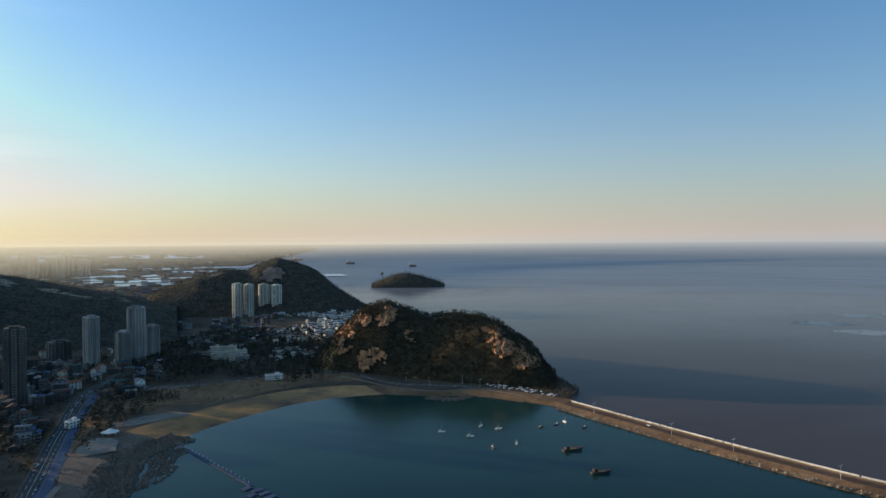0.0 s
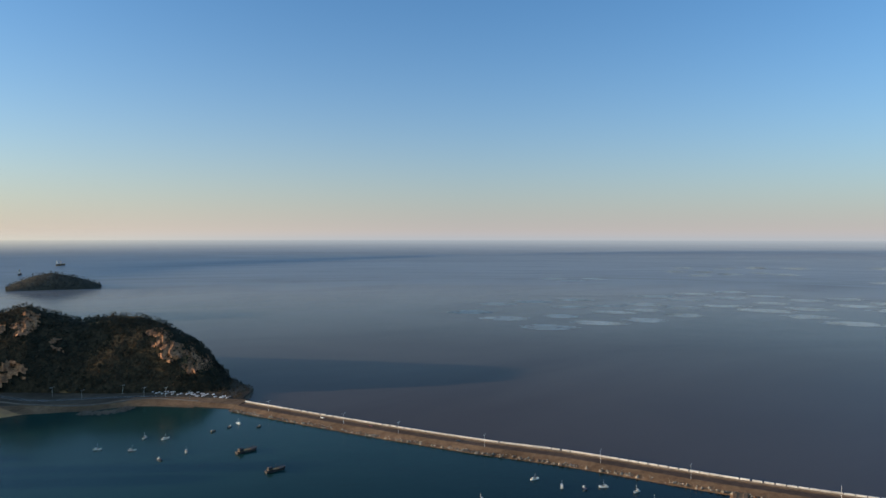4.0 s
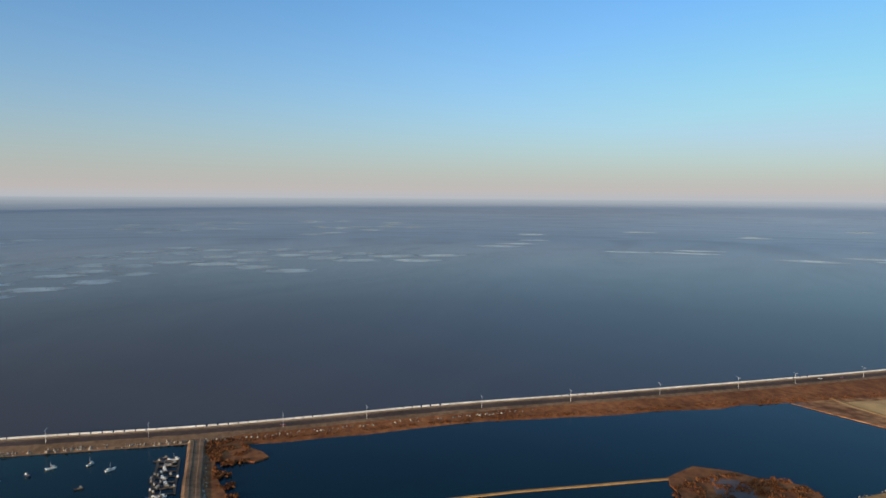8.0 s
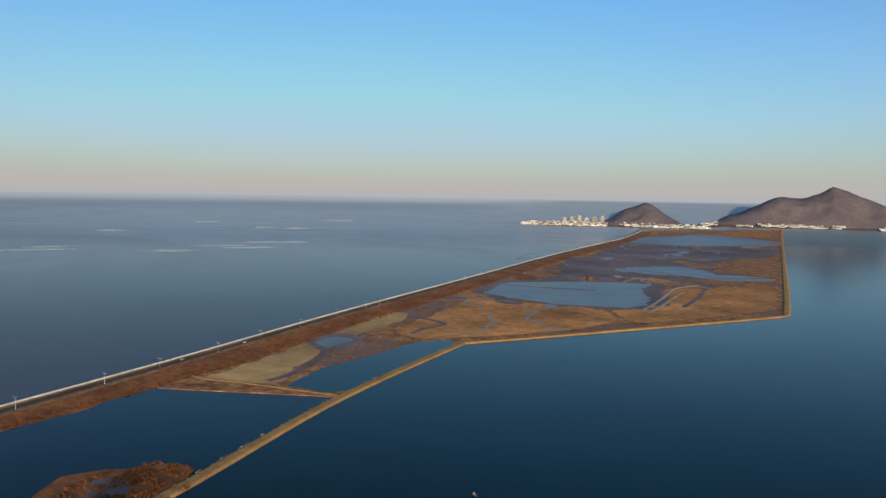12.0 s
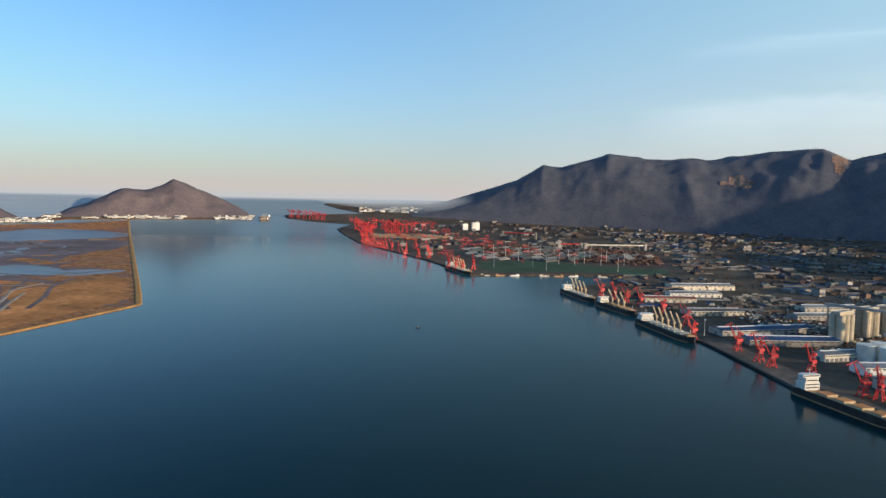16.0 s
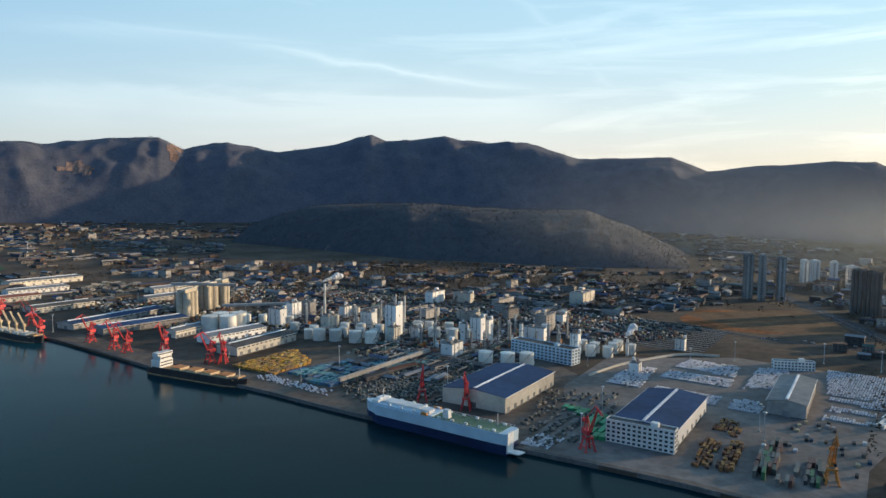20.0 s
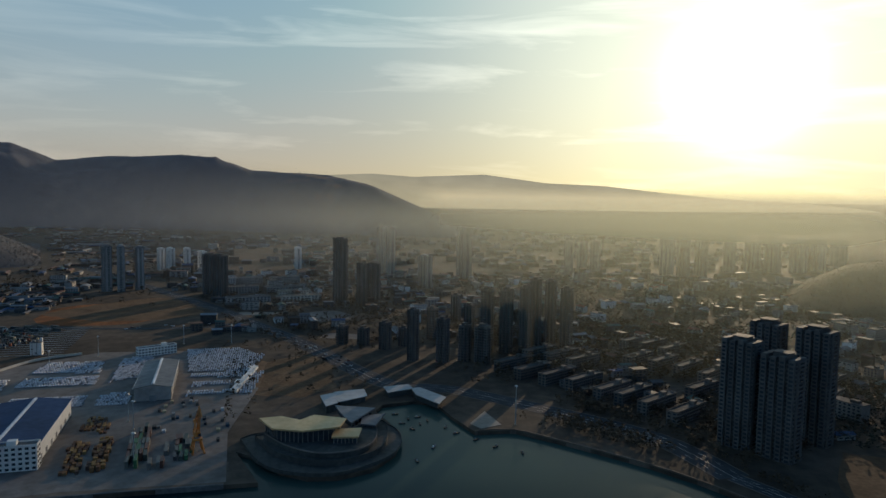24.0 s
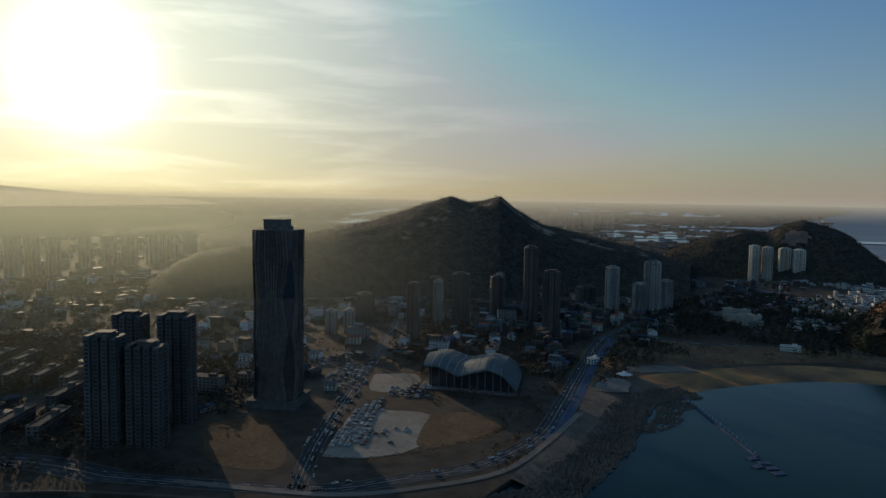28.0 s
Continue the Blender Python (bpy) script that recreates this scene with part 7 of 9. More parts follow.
rows_of("green_stacks", [(-441, -352), (-502, -386), (-504, -359), (-448, -335)], (12, 6.0), (11, 4.8, 3.0), GREENTARP, "bright green tarpaulin-covered stacks", "stacks", 18, 0.4, 0.92, 16)
rows_of("log_piles", [(-300, -1180), (-420, -1230), (-560, -1330), (-520, -1230), (-400, -1140)], (14, 8.0), (11, 5.0, 2.8), TRUCKS, "dark log piles behind the sheds", "log piles", 18, 2.0, 0.6, 19, 3.06, "pile")
rows_of("ore_heaps", [(420, -2880), (200, -2930), (-140, -2880), (-290, -2680), (-280, -2260), (-150, -2200), (-36, -2255), (114, -2330), (230, -2310), (300, -2290)], (34, 30.0), (30, 15, 6.0), ORE, "long dark red heaps in the ore yard", "ore heaps", 72, 3.0, 0.8, 41, 3.1, "pile")
rows_of("log_piles", [(-320, -1330), (-480, -1480), (-400, -1620), (-280, -1480)], (16, 9.0), (12, 5.5, 3.0), TRUCKS, "dark timber and cargo piles in the far yard", "log piles", 18, 2.5, 0.5, 20, 3.06, "pile")
rows_of("coal_heaps", [(250, -2150), (-100, -2330), (-300, -2500), (100, -2900), (450, -2600)], (70, 46.0), (60, 30, 7), TRUCKS, "long dark ore and coal heaps", "heaps", 60, 6.0, 0.7, 22, 3.06, "pile")
rows_of("shipping_boxes", [(700, -3080), (900, -3120), (1050, -3450), (900, -3600), (700, -3500), (600, -3300)], (13, 3.4), (12, 2.5, 7.0), BOXES, "stacked shipping boxes on the far terminal", "boxes", 60, 0.3, 0.6, 23, 3.1, "box", 4)

# ---- the town ----
def road(name, line, width, label, z=3.06, marks=True, mat=None):
    pts = smooth_line(line, 15)
    for x, y in pts:
        claim(x, y, width / 2 + 1.5)
    r = setting(name, Build().sweep(pts, [(-width / 2, z), (width / 2, z)]), mat or ASPHALT, label, "road")
    part("kerb", Build().sweep(pts, [(-width / 2 - 0.5, z - 0.06), (-width / 2 - 0.5, z + 0.14), (-width / 2, z + 0.14), (-width / 2, z)]), PAVING, r)
    part("kerb", Build().sweep(pts, [(width / 2, z), (width / 2, z + 0.14), (width / 2 + 0.5, z + 0.14), (width / 2 + 0.5, z - 0.06)]), PAVING, r)
    if marks:
        dash = Build()
        for k in range(0, len(pts) - 1):
            p, q = Vector(pts[k]), Vector(pts[k + 1])
            d = (q - p).normalized()
            for o in (-width * 0.25, 0, width * 0.25):
                a, b = p + Vector((d.y, -d.x)) * o, p.lerp(q, 0.5 if o else 1.0) + Vector((d.y, -d.x)) * o
                n = Vector((d.y, -d.x)) * 0.12
                dash.add([(*(a - n), z + 0.01), (*(a + n), z + 0.01), (*(b + n), z + 0.01), (*(b - n), z + 0.01)], [(0, 1, 2, 3)])
        part("lane_mark", dash, WHITE, r)
    return r


road("road_coast", [(-480, 205), (-363, 285), (-326, 345), (-303, 400), (-306, 482), (-340, 575), (-404, 734), (-465, 905), (-478, 1098), (-440, 1250)], 15, "dark curving coast road")
for x, y in smooth_line([(-296, 480), (-328, 575), (-392, 734), (-452, 900)], 8):
    claim(x, y, 5)
# sky reflected in the coast road, put in as a blue strip
setting("cycle_lane", Build().sweep(smooth_line([(-296, 480), (-328, 575), (-392, 734), (-452, 900)], 15), [(-5, 3.14), (5, 3.14)]), BLUESURFACE, "blue strip along the coast road imitating the sky reflected in it", "lane")
setting("promenade", Build().sweep(smooth_line([(-440, 232), (-345, 290), (-305, 345), (-284, 400), (-292, 470), (-312, 560)], 12), [(-3, 3.1), (-3, 3.5), (3, 3.5), (3, 3.1)]), PAVING, "pale seaside promenade", "promenade")
road("road_avenue", [(-363, 275), (-428, 347), (-515, 460), (-603, 575), (-760, 780)], 13, "straight avenue between the tower and the car park")
road("road_ring", [(-1700, -900), (-1283, -513), (-1136, -382), (-988, -265), (-905, -200), (-825, -145), (-752, -97), (-697, -52), (-690, 0), (-640, 75), (-560, 170), (-480, 205)], 26, "broad grey trunk road running inland through the town")
road("road_side", [(-898, -734), (-948, -600), (-956, -549), (-959, -467), (-967, -404), (-988, -335), (-1040, -306)], 11, "straight side road behind the car yard", marks=False)
EMPTY_PLOTS = (
    ("field", [(-1104, -635), (-1142, -618), (-1177, -551), (-1120, -490), (-1067, -441), (-995, -464), (-972, -556), (-1010, -610)], REED, "rust-brown fallow field beside the side road", "field"),
    ("vacant_lot", [(-1199, -535), (-1150, -470), (-1085, -405), (-1068, -425), (-1120, -485), (-1180, -545)], GRAVEL, "pale bare building plot", "lot"),
    ("vacant_lot", [(-1080, -335), (-1096, -268), (-1112, -262), (-1110, -335)], GRAVEL, "pale gravel strip in front of the low halls", "lot"),
    ("vacant_lot", [(-1062, -240), (-1112, -228), (-1140, -190), (-1095, -150), (-1058, -160), (-1040, -205)], PAVING, "grey cleared plot below the tall towers", "lot"),
    ("vacant_lot", [(-925, -172), (-955, -165), (-950, -120), (-920, -118)], PAVING, "grey cleared plot beside the trunk road", "lot"),
    ("field", [(-790, -215), (-752, -148), (-690, -112), (-662, -140), (-656, -184), (-720, -205)], EARTH, "brown waste ground beside the car yard", "field"),
)
for x, y, r in ((-1060, -540, 95), (-1010, -410, 50), (-1000, -620, 50), (-900, -520, 45), (-930, -400, 45), (-880, -350, 40), (-1090, -450, 60), (-900, -280, 40)):
    claim(x, y, r)
for name, plan, mat, words, kind_ in EMPTY_PLOTS:
    setting(name, sheet(blot(plan, 3.0), 3.045, 400.0), mat, words, kind_)
    middle_ = Vector((sum(p[0] for p in plan) / len(plan), sum(p[1] for p in plan) / len(plan)))
    for p in plan:
        claim(*middle_.lerp(Vector(p), 0.55), 18)
road("road_port", [(-480, -660), (-600, -700), (-760, -760), (-900, -700)], 10, "yard road through the works", marks=False)
setting("car_park", sheet(blot([(-402, 330), (-436, 378), (-462, 425), (-408, 462), (-362, 395), (-376, 350)], 1.0), 3.08, 400.0), GRAVEL, "pale gravel car park", "car park")
setting("verge", sheet(blot([(-410, 464), (-364, 396), (-340, 425), (-338, 470), (-360, 495), (-388, 492)], 2.0), 3.10, 400.0), GRASS, "brown winter lawn beside the car park", "lawn")
setting("plaza", sheet(blot([(-533, 312), (-508, 355), (-440, 325), (-405, 292), (-455, 268)], 2.0), 3.12, 400.0), GRASS, "brown winter lawn in front of the tower", "lawn")
setting("forecourt", sheet(blot([(-549, 525), (-517, 558), (-478, 516), (-504, 478)], 2.0), 3.11, 400.0), GRAVEL, "pale forecourt of the hall", "paving")
for x, y, r in ((-512, 518, 34), (-470, 470, 24), (-560, 500, 30), (-600, 520, 26), (-440, 420, 40)):
    claim(x, y, r)
setting("quay_path", sheet([near(x, y, 3) for x, y in ((-573, 25), (-579, 58), (-640, 60), (-690, 0), (-664, -9), (-610, 6))], 3.07, 400.0), SOIL, "dark open ground by the inlet", "ground")
# this pale sheet paints the sunlight on the quay's corner
setting("pier_corner", sheet([(-584, 21), (-619, 35), (-583, 48), (-572, 30)], 3.3, 400.0, 0.3), GRAVEL, "corner of the inlet quay, painted pale for the sun on it", "paving")
setting("embankment", Build().sweep(smooth_line([near(x, y, 3) for x, y in ((-573, 25), (-579, 58), (-547, 104), (-511, 149), (-476, 183), (-400, 238), (-320, 290))], 12), [(0.4, -2), (0.4, 3.9), (-1.2, 3.9), (-1.2, 3.0)]), APRON, "stone embankment wall along the inlet", "embankment")


# the landmark tower: facets that widen and narrow, ribbed with fins
def landmark():
    e = thing("office_tower", -537, 390, 3, 33, "dark faceted office tower ribbed with vertical fins", "tower")
    levels = [(0, 18.6, 4), (34, 19.4, 9), (68, 18.0, 3), (102, 19.4, 9), (136, 18.4, 3), (164, 19.4, 6)]
    rings = []
    for z, a, c in levels:
        rings.append([Vector(p) for p in ((a, -a + c, z), (a, a - c, z), (a - c, a, z), (-a + c, a, z), (-a, a - c, z), (-a, -a + c, z), (-a + c, -a, z), (a - c, -a, z))])
    for k in range(len(rings) - 1):
        b, corners = Build(), []
        for i in range(8):
            j = (i + 1) % 8
            face = Build() if i % 2 else b
            if i % 2:
                corners.append(face)
            face.add([rings[k][i], rings[k][j], rings[k + 1][j], rings[k + 1][i]], [(0, 1, 2), (0, 2, 3)])
        body = part("facade_tier", b, DARKWALL, e)
        for g in corners:
            part("glass_corner", g, GLASS, body)
        for i in (0, 2, 4, 6):
            p0, p1, q0, q1 = rings[k][i], rings[k][i + 1], rings[k + 1][i], rings[k + 1][i + 1]
            out = Vector(((p0.x + p1.x), (p0.y + p1.y), 0)).normalized() * 0.5
            for m in range(11):
                u = m / 10
                part("fin", Build().beam(p0.lerp(p1, u) + out, q0.lerp(q1, u) + out, 0.7, 1.0), DUSKWALL, body)
    part("roof", Build().box(0, 0, 163.6, 37, 37, 0.8), ROOFDARK, e)
    part("crown", Build().box(-2, 2, 164, 20, 18, 9).box(-2, 2, 173, 21, 19, 0.8).box(9, -4, 164, 8, 14, 4), DARKWALL, e)
    part("podium", Build().box(0, 0, 0, 46, 44, 7).box(0, 0, 7, 47, 45, 0.8), DARKWALL, e)


landmark()
claim(-537, 390, 42)

APARTMENTS_A = ((-545, 234, 27, 20, 84), (-521, 255, 28, 20, 77), (-590, 275, 26, 20, 90), (-555, 298, 28, 20, 91))
for x, y, w, d, h in APARTMENTS_A:
    apartment_tower(x, y, 40, w, d, h, DARKWALL, "dark waterfront apartment tower", "waterfront towers", bays=4)
    claim(x, y, 20)
ESTATE = ((-891, -136, 17, 21), (-886, -108, 17, 20), (-864, -78, 18, 32), (-884, -55, 17, 22), (-808, -40, 15, 58), (-803, -5, 18, 49), (-812, 21, 17, 40), (-805, 42, 24, 41), (-868, 50, 20, 76), (-862, 74, 20, 77), (-856, 97, 18, 81),
          (-878, 112, 18, 88), (-893, 133, 18, 85), (-880, 152, 20, 77), (-1072, 13, 19, 38), (-930, -20, 18, 40), (-940, 30, 18, 44), (-955, 80, 18, 46))
for x, y, w, h in ESTATE:
    apartment_tower(x, y, 63, w * 0.74, 12, h, DUSKWALL, "dusky apartment tower of the waterside estate", "estate towers")
    claim(x, y, 13)
FAR_TOWERS = ((-1633, 37, 44, 115, 1), (-1646, -149, 44, 112, 1), (-1759, 305, 25, 80, 1), (-1757, 338, 25, 77, 1), (-1755, 371, 25, 81, 1), (-1718, 540, 32, 105, 1), (-1742, 588, 32, 104, 1), (-1739, 632, 32, 105, 1), (-1848, 747, 29, 112, 1),
              (-1876, 819, 40, 78, 1), (-1873, 873, 40, 82, 1), (-1870, 940, 42, 87, 1), (-1899, 1005, 42, 89, 1), (-1897, 1062, 40, 86, 1), (-1446, -48, 32, 64, 1), (-1311, -650, 17, 85, 1), (-1315, -624, 17, 85, 1), (-1340, -600, 16, 81, 1))
NEAR_TOWERS = ((-1671, -696, 25, 50, 2), (-1644, -662, 25, 53, 2), (-1651, -625, 25, 53, 2), (-1657, -590, 24, 46, 2), (-1300, -448, 30, 73, 0), (-1272, -420, 28, 74, 0), (-1756, -382, 26, 51, 2), (-1229, -192, 28, 112, 0), (-1204, -150, 26, 70, 0),
               (-1275, -138, 28, 63, 0), (-1748, -158, 40, 108, 0), (-1146, 1085, 18, 58, 2), (-1128, 1110, 21, 65, 2), (-1107, 1137, 23, 65, 2), (-811, 753, 25, 39, 0), (-651, 696, 17, 75, 0), (-758, 640, 15, 31, 1), (-742, 660, 15, 31, 1))
EAST_TOWERS = ((-556, 1096, 22, 78, 1), (-696, 800, 14, 66, 1), (-672, 826, 28, 77, 0), (-728, 1005, 14, 59, 1), (-596, 903, 22, 119, 0), (-575, 930, 26, 78, 0), (-509, 1103, 22, 53, 1), (-507, 1147, 28, 88, 1), (-500, 1190, 24, 52, 1),
               (-538, 1815, 26, 85, 3), (-512, 1830, 24, 82, 3), (-488, 1890, 28, 78, 3), (-455, 1893, 28, 76, 3), (-519, 840, 24, 92, 0), (-640, 1156, 36, 31, 0), (-620, 1010, 24, 60, 0), (-680, 930, 22, 64, 0), (-790, 900, 22, 55, 0))
TOWER_LOOK = ((DARKWALL, "dark high-rise block"), (GREYWALL, "grey high-rise with sunlit edges"), (WHITE, "pale high-rise apartment block"), (CREAM, "cream high-rise on the hillside"))
for towers in (FAR_TOWERS, NEAR_TOWERS, EAST_TOWERS):
    for x, y, w, h, look_ in towers:
        wall, words = TOWER_LOOK[look_]
        apartment_tower(x, y, 20 + (x * 7 + y * 3) % 40, w, max(14, w * 0.55), h, wall, words + " over the low town", "town towers")
        claim(x, y, w * 0.6)

# low halls with pale fronts along the trunk road
for x, y, turn, w, d, floors, wall in ((-1212, -352, 117, 74, 24, 3, GREYWALL), (-1238, -268, 117, 78, 24, 3, CREAM), (-1318, -398, 120, 66, 22, 4, GREYWALL), (-1350, -322, 120, 72, 24, 3, GREYWALL), (-1300, -290, 117, 60, 20, 3, CREAM),
                                       (-1430, -470, 120, 62, 20, 4, WHITE), (-1452, -420, 120, 54, 18, 4, GREYWALL), (-1480, -350, 118, 60, 20, 4, GREYWALL)):
    office_block(x, y, turn, w, d, floors, wall, "long low hall with a pale front", name="low_hall", category="hall", group="halls by the trunk road", bays=12)
    for q in (-0.35, 0, 0.35):
        claim(x + math.cos(radians(turn)) * w * q, y + math.sin(radians(turn)) * w * q, 17)

# rows of four-storey slabs inland of the inlet
slab = office_block(0, 0, 0, 52, 10, 4, DUSKWALL, "four-storey grey apartment slab with a ragged roof", floor_h=3.0, name="apartment_slab", category="apartment block", group="apartment slabs", z=0, bays=15)
for k in range(-2, 9):
    for m in range(-1, 6):
        x, y = -566 - 45 * m - 23 * k + 5 * math.sin(k * 2.3 + m), 165 + 54 * m - 20 * k + 5 * math.cos(m * 3.1 + k)
        ends = [(x - 18 * q, y + 21 * q) for q in (-1, 0, 1)]
        if all(free(p, q, 9) and (p + 600) * -0.765 + (q - 122) * 0.644 > 20 for p, q in ends) and x > -905 and y < 420:
            place(slab, x, y, 3, 130 + (k * 5 + m * 3) % 5)
            for p, q in ends:
                claim(p, q, 8.5)
drop(slab)

# the arts centre on its terraces
ARTS_SHAPES = (
    [(-531, -146), (-537, -130), (-529, -113), (-542, -105), (-535, -78), (-515, -80), (-504, -106), (-508, -130)],
    [(-524, -86), (-528, -65), (-508, -65), (-506, -85)],
    [(-583, -95), (-578, -60), (-539, -75), (-554, -83)],
    [(-564, -69), (-573, -51), (-542, -56), (-545, -68)],
    [(-532, -161), (-546, -146), (-544, -89), (-574, -55), (-553, -37), (-515, -36), (-488, -51), (-468, -76), (-469, -109), (-486, -134)],
    [(-530, -149), (-543, -126), (-545, -80), (-573, -55), (-546, -46), (-508, -49), (-485, -71), (-482, -95), (-496, -124)],
    [(-526, -141), (-540, -121), (-540, -79), (-560, -61), (-527, -53), (-499, -60), (-487, -88), (-499, -116)],
)


def arts_centre():
    e = thing("arts_centre", 0, 0, 3, 0, "arts centre of dark terraces under tilted tan roofs, painted gold for the low sun", "arts centre")
    for k, (z0, z1) in enumerate(((0.05, 1.6), (1.6, 5.0), (5.0, 8.6))):
        p = ARTS_SHAPES[4 + k]
        part("terrace", Build().prism(blot(p, 1.0, 6.0), z0, z1), TERRACE, e)
        part("parapet", Build().sweep(smooth_line(p + p[:1], 5), [(0, z1), (0, z1 + 1.0), (0.5, z1 + 1.0), (0.5, z1)]), PAVING if k == 2 else TERRACE, e)
    for k, (z, mat) in enumerate(((18.4, GOLDROOF), (13.4, GOLDROOF), (13.6, ROOFGREY), (10.8, ROOFGREY))):
        p = ARTS_SHAPES[k]
        c = Vector((sum(q[0] for q in p) / len(p), sum(q[1] for q in p) / len(p)))
        shrink = [tuple(c.lerp(Vector(q), 0.84)) for q in p]
        hall = part("hall", Build().prism(shrink, 8.6, z - 0.4), GLASS, e)
        mull = Build()
        for i in range(len(shrink)):
            a, b = Vector(shrink[i - 1]), Vector(shrink[i])
            for m in range(6):
                o = a.lerp(b, m / 6)
                mull.beam((o.x, o.y, 8.6), (o.x, o.y, z - 0.4), 0.5)
        part("mullion", mull, DARKSTEEL, hall)
        part("roof_plate", Build().prism(p, z - 0.4, z + 0.8), mat, e)


arts_centre()
claim(-560, -100, 75)
for poly, h in (([(-653, -107), (-665, -80), (-642, -74), (-621, -98)], 5), ([(-674, -62), (-684, -38), (-670, -32), (-654, -56)], 5), ([(-670, -34), (-674, -26), (-643, 0), (-621, -6), (-650, -29)], 5), ([(-633, -117), (-645, -104), (-612, -97), (-601, -106)], 7)):
    e = thing("pavilion", 0, 0, 3, 0, "low waterside pavilion with a pale flat roof", "pavilion", "pavilions")
    c = Vector((sum(q[0] for q in poly) / len(poly), sum(q[1] for q in poly) / len(poly)))
    part("wall", Build().prism([tuple(c.lerp(Vector(q), 0.88)) for q in poly], 0, h), TERRACE, e)
    part("roof", Build().prism(poly, h, h + 0.7), ROOFPALE, e)
    claim(c.x, c.y, 22)


# the exhibition hall under a rolling shell
def shell_hall():
    e = thing("exhibition_hall", 0, 0, 3, 0, "exhibition hall under a rolling silver shell roof", "hall")
    o, u, v = Vector((-476, 525)), Vector((88, 42)), Vector((-56, 92))

    def height(a, b):
        return max(1.5, lerp_table([(0, 24), (0.15, 25), (0.38, 15), (0.68, 25), (0.85, 20), (1.0, 3)], a) * (0.72 + 0.28 * math.cos((b - 0.35) * 2.6)) + 2.0 * math.sin(6 * b))
    n, m = 36, 20
    roof = Build()
    for side in (0.9, 0.0):
        for i in range(n + 1):
            for j in range(m + 1):
                a, b = i / n, j / m
                p = o + u * a + v * b
                edge = 2.5 * math.sin(b * math.pi)
                roof.v.append((p.x - edge * (1 - 2 * a), p.y, height(a, b) + side))
    s = (n + 1) * (m + 1)
    for i in range(n):
        for j in range(m):
            k = i * (m + 1) + j
            roof.f += [(k, k + m + 1, k + m + 2, k + 1), (s + k + 1, s + k + m + 2, s + k + m + 1, s + k)]
    for i in range(n):
        k = i * (m + 1)
        roof.f += [(k, k + s, k + s + m + 1, k + m + 1), (k + m, k + 2 * m + 1, k + s + 2 * m + 1, k + s + m)]
    part("shell_roof", roof, SHELL, e, smooth=True)
    rib = Build()
    for i in range(1, 12):
        for j in range(14):
            a = i / 12
            p, q = o + u * a + v * (j / 14), o + u * a + v * ((j + 1) / 14)
            rib.beam((p.x, p.y, height(a, j / 14) + 0.95), (q.x, q.y, height(a, (j + 1) / 14) + 0.95), 0.35)
    part("roof_seam", rib, STEEL, e)
    for b in (0.06, 0.94):
        wall = Build()
        for i in range(2, 34):
            a, c = i / n, (i + 1) / n
            p, q = o + u * a + v * b, o + u * c + v * b
            wall.add([(p.x, p.y, 0), (q.x, q.y, 0), (q.x, q.y, height(c, b)), (p.x, p.y, height(a, b))], [(0, 1, 2, 3)])
        w = part("glass_wall", wall, GLASS, e)
        cols = Build()
        for i in range(3, 34, 3):
            p = o + u * (i / n) + v * (b - 0.01)
            cols.beam((p.x, p.y, 0), (p.x, p.y, height(i / n, b)), 0.7)
        part("column", cols, DARKSTEEL, w)
    part("spire", Build().beam((-497, 575, 14), (-500, 583, 38), 0.9), STEEL, e)
    part("plinth", Build().prism([tuple(o + u * a + v * b) for a, b in ((-0.04, -0.04), (1.0, -0.04), (1.0, 1.02), (-0.04, 1.02))], 0, 0.6), PAVING, e)


shell_hall()
claim(-450, 585, 68)

# open car lots across the avenue
for poly, seed in (([(-574, 466), (-609, 541), (-575, 550), (-530, 478), (-528, 450)], 61), ([(-660, 520), (-650, 585), (-610, 560), (-612, 490)], 62)):
    setting("car_lot", sheet(poly, 3.09, 400.0), APRON, "worn tarmac car lot beside the avenue", "car park")


# parked cars one by one beside the avenue
def car():
    e = thing("car", 0, 0, 0)
    b = part("body", Build().box(0, 0, 0.35, 4.4, 1.75, 0.7, 0, 0.96), CARS, e)
    part("cabin", Build().box(-0.2, 0, 1.05, 2.5, 1.6, 0.55, 0, 0.78), GLASS, e)
    for x in (-1.4, 1.4):
        for y in (-0.8, 0.8):
            part("wheel", Build().box(x, y, 0.0, 0.62, 0.22, 0.62), HULLDARK, e)
    return e


PAINTS = [material(n, a, b, 2.0, 0.3, bump=0.0) for n, a, b in (("car_white", (0.7, 0.7, 0.7), (0.76, 0.76, 0.75)), ("car_silver", (0.42, 0.43, 0.44), (0.5, 0.5, 0.5)), ("car_black", (0.02, 0.02, 0.022), (0.035, 0.035, 0.036)), ("car_maroon", (0.16, 0.03, 0.03), (0.22, 0.05, 0.045)))]
car_kinds = []
for m, word in zip(PAINTS, ("white", "silver grey", "black", "dark red")):
    c = car()
    c.children[0].data.materials[0] = m
    car_kinds.append(tagged(c, word + " car standing in the gravel car park", "car", "cars in the car park"))
rng = random.Random(8)
for row in range(9):
    for k in range(14):
        if rng.random() < 0.62:
            p = Vector((-412, 348)) + Vector((-0.60, 0.80)) * (k * 3.1 + rng.uniform(-0.3, 0.3) + row * 1.0) + Vector((0.8, 0.6)) * (row * 6.0 if row < 6 else 36 + (row - 6) * 9)
            if row < 5 or rng.random() < 0.3:
                place(rng.choice(car_kinds), p.x, p.y, 3.09, 37 + rng.choice((0, 180)) + rng.uniform(-3, 3))
